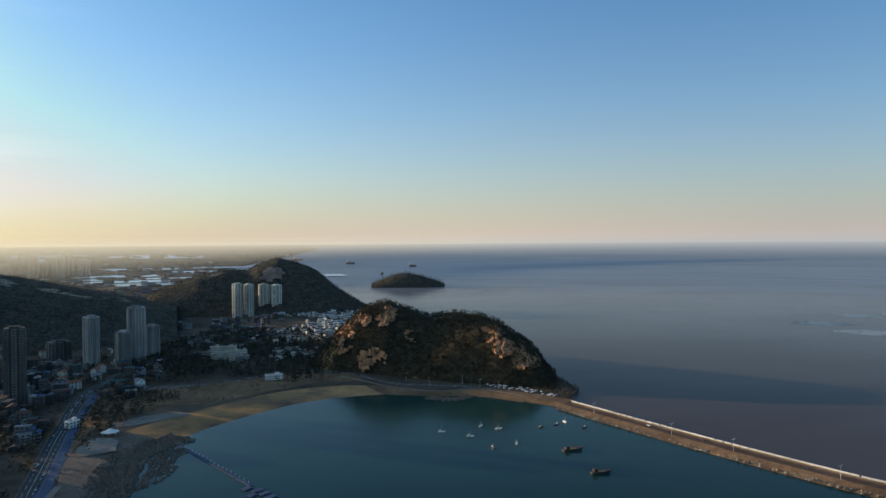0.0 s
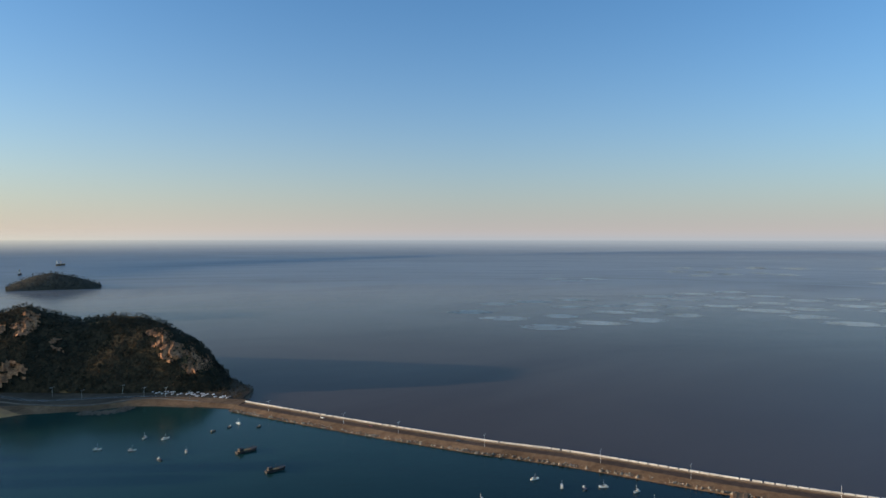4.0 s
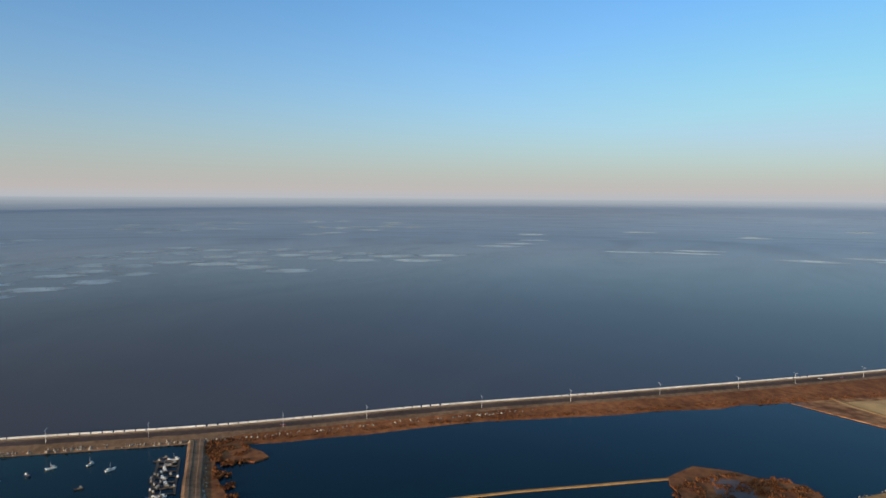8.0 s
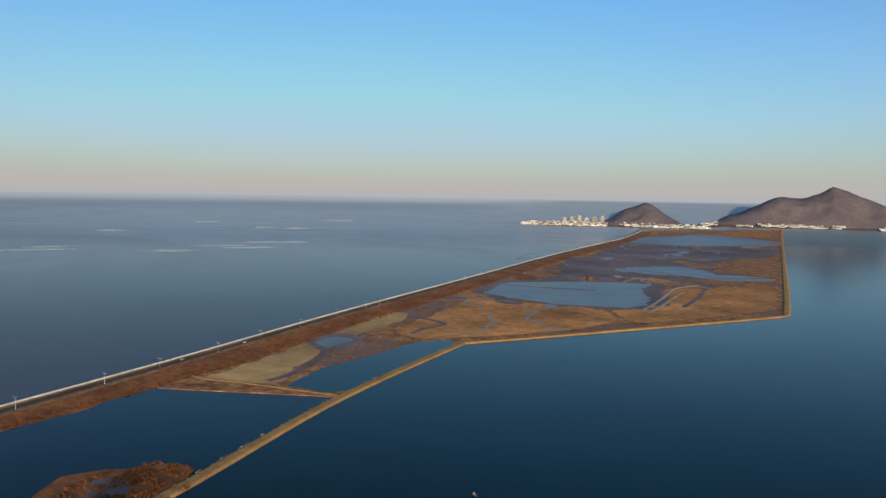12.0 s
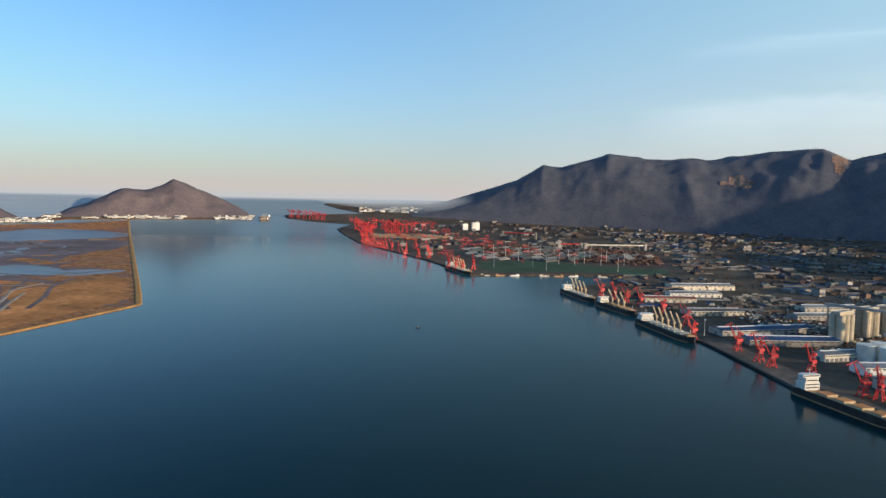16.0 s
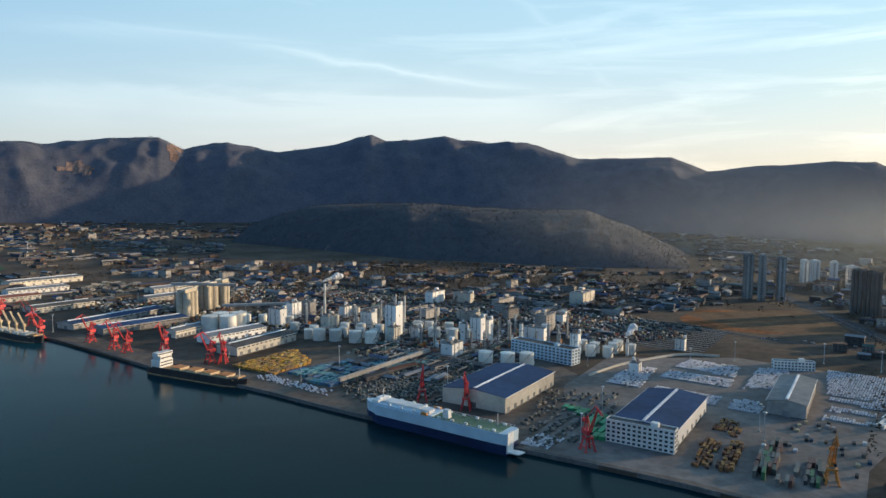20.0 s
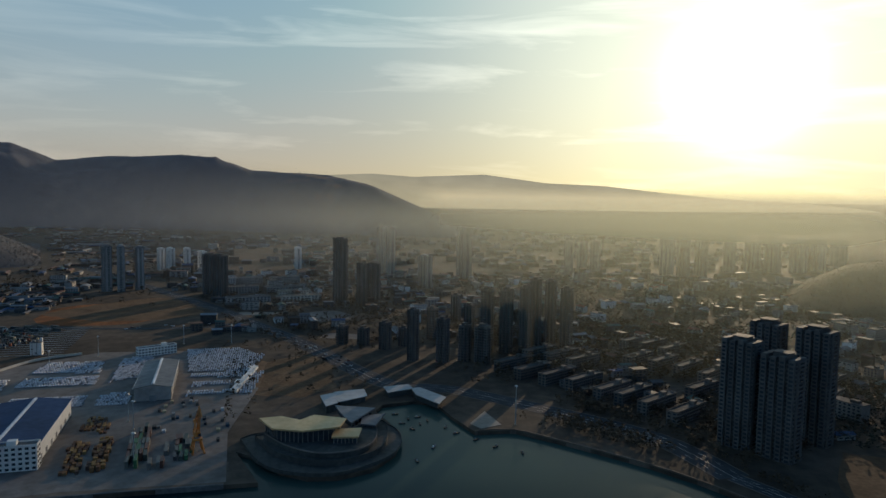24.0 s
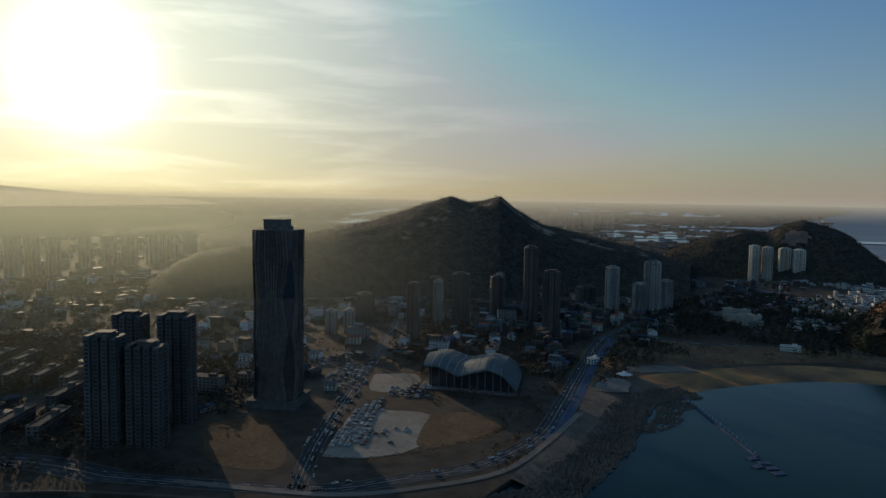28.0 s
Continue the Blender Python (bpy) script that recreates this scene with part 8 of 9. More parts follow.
for k in range(70):
    u = rng.random()
    line = smooth_line([(-370, 285), (-428, 347), (-515, 460), (-603, 575)], 4)
    i = int(u * (len(line) - 2))
    d = Vector(line[i + 1]) - Vector(line[i])
    side = rng.choice((-7.6, -3.0, 3.0, 7.6))
    p = Vector(line[i]) + Vector((d.y, -d.x)).normalized() * side
    place(rng.choice(car_kinds), p.x, p.y, 3.1, math.degrees(math.atan2(d.y, d.x)))
for line, n in ((smooth_line([(-363, 285), (-326, 345), (-303, 400), (-306, 482), (-340, 575), (-404, 734), (-465, 905)], 4), 40), (smooth_line([(-953, -466), (-1002, -338), (-947, -245), (-845, -154), (-706, -57)], 4), 36), (DLINE, 16)):
    for k in range(n):
        i = int(rng.random() * (len(line) - 2))
        d = Vector(line[i + 1]) - Vector(line[i])
        o = rng.choice((-4.5, 4.5)) if line is not DLINE else rng.choice((6.2, 10.6))
        p = Vector(line[i]) + Vector((d.y, -d.x)).normalized() * o
        if math.hypot(p.x, p.y) < 2500:
            tagged(place(rng.choice(car_kinds), p.x, p.y, 4.02 if line is DLINE else 3.1, math.degrees(math.atan2(d.y, d.x))), "car on its way along the road", "car", "cars on the roads")
for c in car_kinds:
    drop(c)

# ---- the bay, the dike and the beach ----
lamp_post = tagged(street_lamp(), "white twin-armed street lamp on the dike road", "street lamp", "lamps on the dike")
acc = 0.0
for i in range(len(DLINE) - 1):
    p, q = Vector(DLINE[i]), Vector(DLINE[i + 1])
    d = (q - p).normalized()
    acc += (q - p).length
    if acc > 72 and p.length < 1700:
        acc = 0.0
        o = p + Vector((d.y, -d.x)) * 13.8
        place(lamp_post, o.x, o.y, 4.0, math.degrees(math.atan2(d.y, d.x)) + 90)
for x, y in ((72, 913), (96, 879), (-53, 975), (25, 950), (-20, 940), (48, 925)):
    place(lamp_post, x, y, 3.0, 40, "white twin-armed street lamp by the beach road", "street lamp", "lamps by the beach")
drop(lamp_post)
road("road_beach", [(150, 845), (112, 880), (48, 925), (-12, 945), (-73, 962), (-159, 1053), (-230, 1040), (-330, 960), (-440, 930)], 9, "road round the head of the bay")
setting("beach_wall", Build().sweep(smooth_line([(-150, 1010), (-100, 962), (-73, 936), (-12, 905), (48, 912), (105, 870)], 10), [(-1, 2.6), (-1, 4.0), (1.6, 4.0), (1.6, 2.6)]), PAVING, "pale stone wall along the beach road", "wall")

flag = light_mast(34, 0.45)
place(flag, -584, 60, 3.07, 0, "tall slim mast at the corner of the stone quay", "mast")
drop(flag)
# moored boats
white_boat = tagged(boat(7, WHITE, True), "small white moored boat with a mast", "boat", "moored boats")
blue_boat = tagged(boat(6, HULLBLUE), "small blue and white moored boat", "boat", "moored boats")
dark_boat = tagged(boat(5.5, HULLDARK, False, GREYWALL), "small dark wooden moored boat", "boat", "moored boats")
rng = random.Random(2)
for k, (x, y) in enumerate(((-3, 724), (26, 707), (57, 733), (103, 739), (47, 667), (71, 680), (39, 745), (132, 759), (149, 737), (121, 749), (258, 457), (330, 453), (360, 438), (341, 390), (344, 442), (320, 477), (373, 396), (376, 418))):
    place((white_boat, white_boat, white_boat, dark_boat, blue_boat)[k % 5], x, y, 0, rng.uniform(0, 360))
for k, (x, y) in enumerate(((-534, -9), (-614, -46), (-601, -33), (-588, -22), (-581, 0), (-567, 9), (-553, 25), (-538, 40), (-526, 60), (-505, -21), (-589, -38), (-598, -16), (-607, -25), (-575, -28), (381, -239), (229, -1028))):
    place(dark_boat if k else blue_boat, x, y, 0, rng.uniform(0, 360), "small dark boat moored in the inlet", "boat", "boats in the inlet")
for k in range(34):
    u = k / 34
    place((white_boat, dark_boat, dark_boat, blue_boat, dark_boat, dark_boat, dark_boat)[k % 7], 404 - 58 * u + rng.uniform(-7, 7), 372 - 46 * u + rng.uniform(-7, 7), 0, rng.choice((40, 130)) + rng.uniform(-15, 15), "small boat moored in the cluster by the causeway", "boat", "boats by the causeway")
for o in (white_boat, blue_boat, dark_boat):
    drop(o)
raft = thing("pontoon_raft", 378, 350, 0, 38, "dark fish-pen pontoon raft moored by the causeway", "raft")
for i in range(7):
    part("pontoon", Build().box(-30 + 10 * i, 0, -0.2, 1.4, 16, 0.9), WEATHERED, raft)
part("walkway", Build().box(0, 7.5, 0.4, 64, 1.6, 0.5).box(0, -7.5, 0.4, 64, 1.6, 0.5), WEATHERED, raft)
for x, y, t, L in ((121, 657, 20, 20), (133, 592, 15, 17)):
    w = thing("barge", x, y, 0, t, "dark old barge lying in the bay", "barge", "old barges")
    part("hull", hull(Build(), L, L * 0.3, -0.5, 1.9, 0.7, 0.5), HULLDARK, w)
    part("deck", Build().box(0, 0, 1.85, L * 0.8, L * 0.22, 0.15), WOOD, w)
    part("cabin", Build().box(-L * 0.28, 0, 1.9, L * 0.2, L * 0.2, 2.4), HULLDARK, w)
    part("boom", Build().beam((L * 0.05, 0, 2), (L * 0.4, 0, 5), 0.25).beam((L * 0.05, 0, 2), (L * 0.05, 0, 6), 0.25), HULLDARK, w)

# the floating jetty off the beach
a, b = Vector((-281, 704)), Vector((-158, 566))
j = thing("jetty", 0, 0, 0, 0, "long floating jetty of blue pontoons with a landing at its head", "jetty")
for k in range(22):
    p, q = a.lerp(b, k / 22), a.lerp(b, (k + 0.9) / 22)
    part("pontoon", Build().beam((p.x, p.y, 0.3), (q.x, q.y, 0.3), 3.0, 0.9), BLUESURFACE, j)
    part("post", Build().beam((p.x + 1.4, p.y + 1.2, -1), (p.x + 1.4, p.y + 1.2, 2.2), 0.3), WHITE, j)
for k, (x, y) in enumerate(((-150, 556), (-143, 549), (-136, 542), (-160, 560), (-152, 545))):
    part("landing", Build().box(x, y, -0.1, 9, 6, 0.9, 40 + 6 * k), BLUESURFACE, j)

# beach furniture and buildings round the bay
t = thing("marquee", -343, 712, 2.9, 20, "white pointed marquee by the beach", "tent")
part("canopy", Build().cyl(0, 0, 3.0, 9, 1.2, 8, 5.0).cyl(0, 0, 4.2, 5.0, 2.4, 8, 0.4), WHITE, t)
for k in range(8):
    part("post", Build().beam((8.4 * math.cos(k * math.tau / 8), 8.4 * math.sin(k * math.tau / 8), 0), (8.4 * math.cos(k * math.tau / 8), 8.4 * math.sin(k * math.tau / 8), 3.2), 0.3), STEEL, t)
setting("beach_terrace", Build().prism(blot([(-309, 770), (-290, 792), (-318, 800), (-360, 760), (-350, 735)], 2.0, 6.0), 2.6, 3.5), PAVING, "pale paved terrace above the beach", "terrace")
setting("beach_terrace_low", Build().prism(blot([(-312, 655), (-325, 690), (-350, 700), (-352, 665), (-335, 640)], 2.0, 6.0), 2.6, 3.4), PAVING, "pale paved terrace by the rocks", "terrace")
office_block(-243, 992, 20, 24, 8, 2, WHITE, "low white beach pavilion", name="beach_pavilion", category="pavilion", bays=8)
office_block(-398, 742, 65, 12, 8, 2, WHITE, "small white kiosk beside the coast road", name="kiosk", category="kiosk", bays=3)
for x, y, L, d, floors, words in ((-330, 1138, 22, 10, 3, "low grey hotel wing"), (-347, 1150, 18, 12, 5, "stepped cream hotel block"), (-366, 1156, 26, 10, 4, "cream hotel block with dark window rows"), (-385, 1172, 16, 12, 6, "tall cream hotel block"),
                            (-404, 1180, 24, 10, 3, "low hotel wing"), (-372, 1196, 30, 9, 5, "pale hotel wing on the slope"), (-340, 1176, 14, 10, 4, "small cream hotel block")):
    office_block(x, y, 12 + (x * 3) % 14, L, d, floors, CREAM if floors > 3 else GREYWALL, words + " among dark trees", name="hotel", category="hotel", group="hotel blocks", bays=max(4, int(L / 3)))
for x, y, r in ((-352, 1150, 30), (-390, 1180, 26), (-243, 992, 18)):
    claim(x, y, r)
for x, y, w in ((91, 968, 16), (57, 985, 12), (70, 960, 10), (44, 1000, 10)):
    claim(x, y, w * 0.7)
    office_block(x, y, 30, w, 8, 2, WHITE, "small white house at the foot of the quarry hill", name="house", category="house", bays=3)

# loose rock along the dike's foot, the causeway and the shore
rng = random.Random(31)
b = Build()


def stone(b, x, y, z, s):
    p = [(x + s * c[0] * rng.uniform(0.6, 1.2), y + s * c[1] * rng.uniform(0.6, 1.2), z + s * c[2] * rng.uniform(0.5, 1.1)) for c in ((-1, -1, -0.6), (1, -1, -0.6), (1, 1, -0.6), (-1, 1, -0.6), (0.2, 0.1, 0.9))]
    b.add(p, [(3, 2, 1, 0), (0, 1, 4), (1, 2, 4), (2, 3, 4), (3, 0, 4)])


def strewn(line, offsets, z, per, size):
    for i in range(len(line) - 1):
        p, q = Vector(line[i]), Vector(line[i + 1])
        d = (q - p).normalized()
        for _ in range(per):
            o = p.lerp(q, rng.random()) + Vector((d.y, -d.x)) * rng.uniform(*offsets)
            stone(b, o.x, o.y, z + rng.uniform(-0.4, 0.4), rng.uniform(*size))


near_dike = [p for p in DLINE if math.hypot(*p) < 900]
strewn(near_dike[:26], (17, 27), 1.6, 45, (0.5, 1.5))
strewn(near_dike, (-7, -3), 2.0, 12, (0.5, 1.3))
strewn(smooth_line([(452, 384), (400, 343), (356, 308)], 10), (-9, -5), 0.6, 30, (0.4, 1.1))
strewn(smooth_line(BANK_LINE[:5], 20), (-8, -4), 0.5, 14, (0.4, 1.0))
tagged(part("loose_rock", b, RUBBLE, None, "tumbled brown rock along the banks"), category="rock", kind="stuff")
b = Build()
strewn(smooth_line([(-232, 385), (-240, 440), (-250, 509), (-275, 590), (-286, 655), (-262, 705)], 8), (-26, 12), 0.8, 75, (0.7, 3.2))
strewn(smooth_line([(150, 850), (172, 915), (155, 1000), (120, 1100)], 8), (-9, 4), 0.6, 30, (0.8, 2.6))
strewn(smooth_line([(-272, 338), (-262, 362), (-240, 392)], 6), (-10, 12), 1.0, 60, (1.0, 3.0))
strewn(smooth_line([(-262, 560), (-248, 600), (-262, 640), (-256, 670)], 6), (-10, 14), 0.0, 26, (0.8, 2.6))
strewn(smooth_line([(-20, 884), (10, 872), (30, 888)], 6), (-6, 10), 0.6, 40, (0.7, 1.9))
tagged(part("shore_rock", b, ROCK, None, "dark wave-worn shore rock"), category="rock", kind="stuff")

# fields of sea-farm rafts, strung floats on long lines
rng = random.Random(5)


def farm(spots, size, label):
    for x, y in spots:
        w, d = size[0] * rng.uniform(0.8, 1.25), size[1] * rng.uniform(0.8, 1.2)
        az = math.degrees(math.atan2(y, x)) + 90
        r = thing("sea_farm_raft", x, y, 0.1, az + rng.uniform(-6, 6), label, "sea farm", "sea farm rafts")
        b_ = Build()
        for band in range(3):
            lines = 6
            for k in range(lines):
                v = -d / 2 + d * (band * lines + k + 0.5) / (3 * lines)
                cut = w * (0.5 - 0.32 * abs(v / d * 2) ** 2) * rng.uniform(0.82, 1.05)
                q = math.hypot(x, y)
                tilt = 2 * Z_RIM * max(0.0, q - R_FLAT) / (R_RIM - R_FLAT) ** 2
                mid = rng.uniform(-10, 10)
                for piece in range(9):
                    u = (piece - 4) / 4.5
                    if rng.random() < 1.0 - 0.45 * u * u:
                        b_.box(mid + cut * u, v, -tilt * v, cut * rng.uniform(0.17, 0.27), d / 27, 0.18)
        tagged(part("float_line", b_, FLOATS, r), kind="stuff")


FARM_A = ((884, 1617), (891, 1453), (888, 1273), (1041, 1434), (1035, 1284), (1172, 1280), (1054, 1776), (1192, 1792), (1348, 1782), (1198, 1609), (1322, 1589), (1222, 1445), (1666, 1776), (1447, 1580), (1332, 1454), (1649, 1622), (1476, 1464), (1335, 1313), (1861, 1786))
FARM_B = ((2044, 1794), (1840, 1615), (1622, 1435), (2013, 1613), (1810, 1438), (1620, 1298), (1984, 1449), (1762, 1276), (1592, 1152), (2143, 1424), (1959, 1267), (1555, 1014), (1913, 1131), (2116, 1263), (2103, 1102), (1888, 989), (2067, 953), (1962, 825), (2161, 816))
FARM_C = ((1926, 2712), (1911, 2566), (2073, 2611), (2651, 2713), (2803, 2779), (2777, 2581), (2956, 2616), (3079, 2552), (2634, 2488), (2798, 2436), (2941, 2397), (2978, 2270), (3205, 2402), (3479, 2116), (3302, 1937), (3094, 1749), (3587, 1955), (3421, 1761), (3312, 1640), (3502, 1635), (3518, 1514), (2972, 1807), (3308, 1836), (3651, 1671))
FARM_D = ((2648, 769), (2820, 736), (3080, 717), (3430, 827), (2579, 251), (2613, 62), (2738, 20), (3711, 331), (2448, -319), (2611, -529), (2497, -606), (2755, -712), (2716, -810), (3896, -692), (3591, -925), (3510, -1072), (3788, -1425), (3582, -205))
for spots, size in ((FARM_A, (118, 78)), (FARM_B, (132, 90)), (FARM_C, (150, 90)), (FARM_D, (190, 70))):
    farm(spots, size, "pale raft of floats on a sea farm")

# small things far out
for x, y, t, L in ((-900, 4300, 20, 60), (-560, 4200, 10, 50), (-330, 3750, 80, 40), (-180, 4100, 30, 45)):
    bulk_carrier(x, y, t, L, L * 0.16, 1, "small coaster far out at sea", DECK, CREAM)
for q in ([(-2398, 3863), (-2151, 4049), (-2098, 3949), (-2340, 3771)], [(-2009, 4164), (-1802, 4276), (-1758, 4169), (-1954, 4084)], [(-1733, 4318), (-1330, 4456), (-1304, 4359), (-1682, 4191)],
          [(-2463, 3969), (-2062, 4203), (-2046, 4170), (-2435, 3924)], [(-3168, 2481), (-3171, 3211), (-3041, 3030), (-2982, 2655)], [(-3300, 2900), (-3250, 3300), (-3150, 3250), (-3180, 2900)], [(-3500, 2300), (-3450, 2700), (-3380, 2600), (-3400, 2300)]):
    setting("salt_pan", sheet(q, 3.4, 100.0), SALT, "shining salt pan on the far plain", "salt pan")

rng = random.Random(53)
for k in range(34):
    az, r = rng.uniform(316, 349), rng.uniform(3150, 4250)
    c = Vector(polar(az, r))
    u = Vector((math.cos(radians(-az)), math.sin(radians(-az)))) * rng.uniform(120, 330)
    v = c.normalized() * rng.uniform(18, 50)
    setting("salt_pan", sheet([tuple(c - u - v), tuple(c + u - v * 0.8), tuple(c + u * 0.94 + v), tuple(c - u * 0.96 + v)], 3.5 + 0.01 * k, 100.0), SALT, "shining salt pan on the far plain", "salt pan")

# ---- houses of the town and the port's back land ----
rng = random.Random(77)
VARIANTS = [(house(14, 10, 6.4, 2.2, WHITE, ROOFGREY), "two-storey white house with a grey roof"), (house(18, 10, 9.5, 2.2, CREAM, ROOFRED), "three-storey cream house with a red roof"), (house(24, 12, 12.6, 0, WHITE, ROOFDARK, True), "four-storey white flat-roofed block"),
            (house(22, 12, 6.5, 2.0, GREYWALL, ROOFBLUE), "low grey shed with a blue roof"), (house(12, 9, 6.2, 2.0, CREAM, ROOFGREY), "small cream house with a grey roof"), (house(30, 13, 15.7, 0, GREYWALL, ROOFDARK, True), "five-storey grey flat-roofed block"),
            (house(34, 16, 7.0, 2.4, GREYWALL, ROOFGREY), "low grey works shed"), (house(16, 11, 9.4, 0, BRICKWALL, ROOFDARK, True), "three-storey russet block")]
for v, words in VARIANTS:
    tagged(v, words + " in the town", "house", "houses of the town")


def scatter(count, az, r, pick, turn, spread=25.0, size=14.0, label="", keep=None, tries=12):
    made = 0
    for _ in range(count * tries):
        a, q = rng.uniform(*az), math.sqrt(rng.uniform(r[0] ** 2, r[1] ** 2))
        x, y = polar(a, q)
        if free(x, y, size) and (not keep or keep(x, y, a, q)):
            place(VARIANTS[rng.choice(pick)][0], x, y, 3.0, turn + rng.choice((0, 90)) + rng.uniform(-spread, spread))
            claim(x, y, size)
            made += 1
            if made >= count:
                break


def on_land(x, y, a, q):
    """Clear of the quays, the roads and the fields."""
    if x > -300 + 0.335 * (-y - 600) * -1 and y > -1600 and y < 0:
        return False
    return not (-1250 < x < -1000 and -640 < y < -390)


scatter(46, (206, 246), (1080, 1650), (3, 6, 6, 3, 3, 5), 18, 6, 12, keep=lambda x, y, a, q: on_land(x, y, a, q) and noise.noise((x * 0.007, y * 0.007, 4.0)) > 0.0)
scatter(45, (196, 214), (1250, 1950), (3, 3, 6, 5, 7), 18, 6, 13, keep=lambda x, y, a, q: on_land(x, y, a, q) and noise.noise((x * 0.007, y * 0.007, 4.0)) > 0.0)
scatter(60, (255, 297), (950, 1700), (0, 1, 2, 5, 7), 30, 12, 15, keep=on_land)
scatter(60, (297, 330), (640, 1250), (0, 1, 2, 4, 5, 7), 35, 15, 14, keep=lambda x, y, a, q: x < -430 - 0.12 * (y - 300))
scatter(26, (330, 338), (1050, 1400), (0, 1, 4, 7), 30, 20, 12)
for v, _ in VARIANTS:
    drop(v)


def far_houses(name, count, az, r, size, label, keep=None, seed=1, tall=1.0, clump=-0.12, walls_=None, long=1.6):
    """A distant quarter: many small houses in one mesh, walls and roofs."""
    rg = random.Random(seed)
    walls, roofs, bands = Build(), Build(), Build()
    n = 0
    while n < count:
        a, q = rg.uniform(*az), math.sqrt(rg.uniform(r[0] ** 2, r[1] ** 2))
        x, y = polar(a, q)
        n += 1
        if (keep and not keep(x, y, a, q)) or noise.noise((x * 0.006, y * 0.006, 8.0)) < clump or not free(x, y, 8):
            continue
        w, d, h = rg.uniform(0.7, long) * size, rg.uniform(0.6, 0.9) * size * 0.8, rg.choice((4, 6.5, 6.5, 9.5, 13)) * tall
        t, z = rg.choice((18, 108)) + rg.uniform(-10, 10), 3 + sea_z(x, y)
        walls.box(x, y, z, w, d, h, t)
        if q < 2400:
            c, s = math.cos(radians(t)), math.sin(radians(t))
            for i in range(int(h / 3.0)):
                for j in (-0.3, 0.0, 0.3):
                    if rg.random() < 0.85:
                        bands.box(x + c * w * j, y + s * w * j, z + 1.0 + 3.0 * i, w * 0.17, d + 0.24, 1.3, t)
                bands.box(x, y, z + 1.0 + 3.0 * i, w + 0.24, d * 0.3, 1.3, t)
        if rg.random() < 0.6:
            roofs.gable(x, y, z + h, w, d, 0.2, d * 0.2, t, 0.4)
        else:
            roofs.box(x, y, z + h, w * 1.03, d * 1.03, 0.5, t)
    o = tagged(part(name, walls, walls_ or FARWALLS, None, label), category="houses", kind="stuff")
    part("roofs", roofs, FARROOFS, o)
    if bands.v:
        tagged(part("glazing", bands, GLASS, o), kind="stuff")


FARWALLS = many("far_walls", ((0.12, 0.11, 0.105), (0.08, 0.072, 0.068), (0.26, 0.255, 0.25), (0.065, 0.06, 0.058), (0.11, 0.095, 0.085), (0.16, 0.145, 0.13), (0.32, 0.30, 0.27), (0.09, 0.085, 0.085), (0.10, 0.075, 0.06)), 0.8)
VILLAGE = many("village_walls", ((0.70, 0.69, 0.66), (0.60, 0.58, 0.54), (0.76, 0.75, 0.73), (0.42, 0.40, 0.37), (0.66, 0.63, 0.58)), 0.8)
FARROOFS = many("far_roofs", ((0.075, 0.075, 0.08), (0.14, 0.14, 0.145), (0.11, 0.06, 0.045), (0.055, 0.052, 0.05), (0.24, 0.24, 0.245), (0.04, 0.075, 0.15), (0.16, 0.08, 0.06), (0.06, 0.06, 0.064), (0.05, 0.10, 0.09)), 0.7)


def off_hill(x, y, a, q):
    return not (-320 < x < 440 and -2920 < y < -1900) and not (202 < a < 240 and 1900 < q < 3100)


far_houses("distant_houses", 5200, (183, 247), (1350, 3900), 16, "far port quarter of sheds and pale houses", off_hill, 3, 0.55, long=4.6)
far_houses("workshops", 1100, (203, 242), (700, 1450), 12, "small sheds and workshops crowded behind the works", lambda x, y, a, q: abs((x + 880) * 0.961 + (y + 520) * 0.275 + 14) > 52 and on_land(x, y, a, q) and x < -430 + 0.25 * (y + 700) and not (x > -1000 and y > -520), 13, 0.5, -0.2, long=4.8)
far_houses("workshops", 260, (238, 256), (980, 1600), 18, "low sheds beyond the car yard", None, 14, 0.8, -0.1)
far_houses("distant_houses", 420, (176, 200), (3000, 4150), 24, "town at the foot of the mountain", None, 4)
far_houses("distant_houses", 1400, (247, 300), (1500, 3600), 24, "hazy town spread under the sun", lambda x, y, a, q: not (a < 272 and q > 3000), 5, 1.4)
far_houses("low_houses", 1700, (250, 331), (640, 1750), 16, "crowded low houses between the towers", lambda x, y, a, q: x < -470 - 0.1 * y and not (-900 < x < -460 and -420 < y < 60) and not (a > 297 and q > 1330), 12)
far_houses("distant_houses", 500, (326, 348), (2500, 4600), 34, "far plain town beyond the hills", None, 6)
far_houses("distant_houses", 300, (162, 180), (2300, 4200), 26, "sheds of the far terminal", lambda x, y, a, q: x < 1150 and x < 0.55 * (-y) - 760 and off_hill(x, y, a, q), 7)
far_houses("village", 760, (346.2, 354.0), (1180, 1960), 9.5, "white hillside village", lambda x, y, a, q: q > 1900 - (a - 346) * 20 or q < 1500 + 60 * (a - 346), 8, 0.9, -0.16, VILLAGE)
far_houses("distant_sheds", 130, (162.5, 168.2), (4480, 4640), 30, "pale sheds and tanks on the far spit", None, 17, 1.0, -0.4, VILLAGE)
far_houses("village", 260, (338, 347), (1350, 1900), 10, "houses below the twin towers", None, 9)
far_houses("low_houses", 520, (325.5, 336.5), (640, 1280), 12, "crowded grey houses beside the coast road", lambda x, y, a, q: x < -395 - 0.12 * (y - 600), 18, 1.2, -0.25)
far_houses("low_houses", 90, (334.5, 338.5), (900, 1250), 11, "low houses at the edge of the dark wood", lambda x, y, a, q: x < -395, 19, 1.0, -0.3)
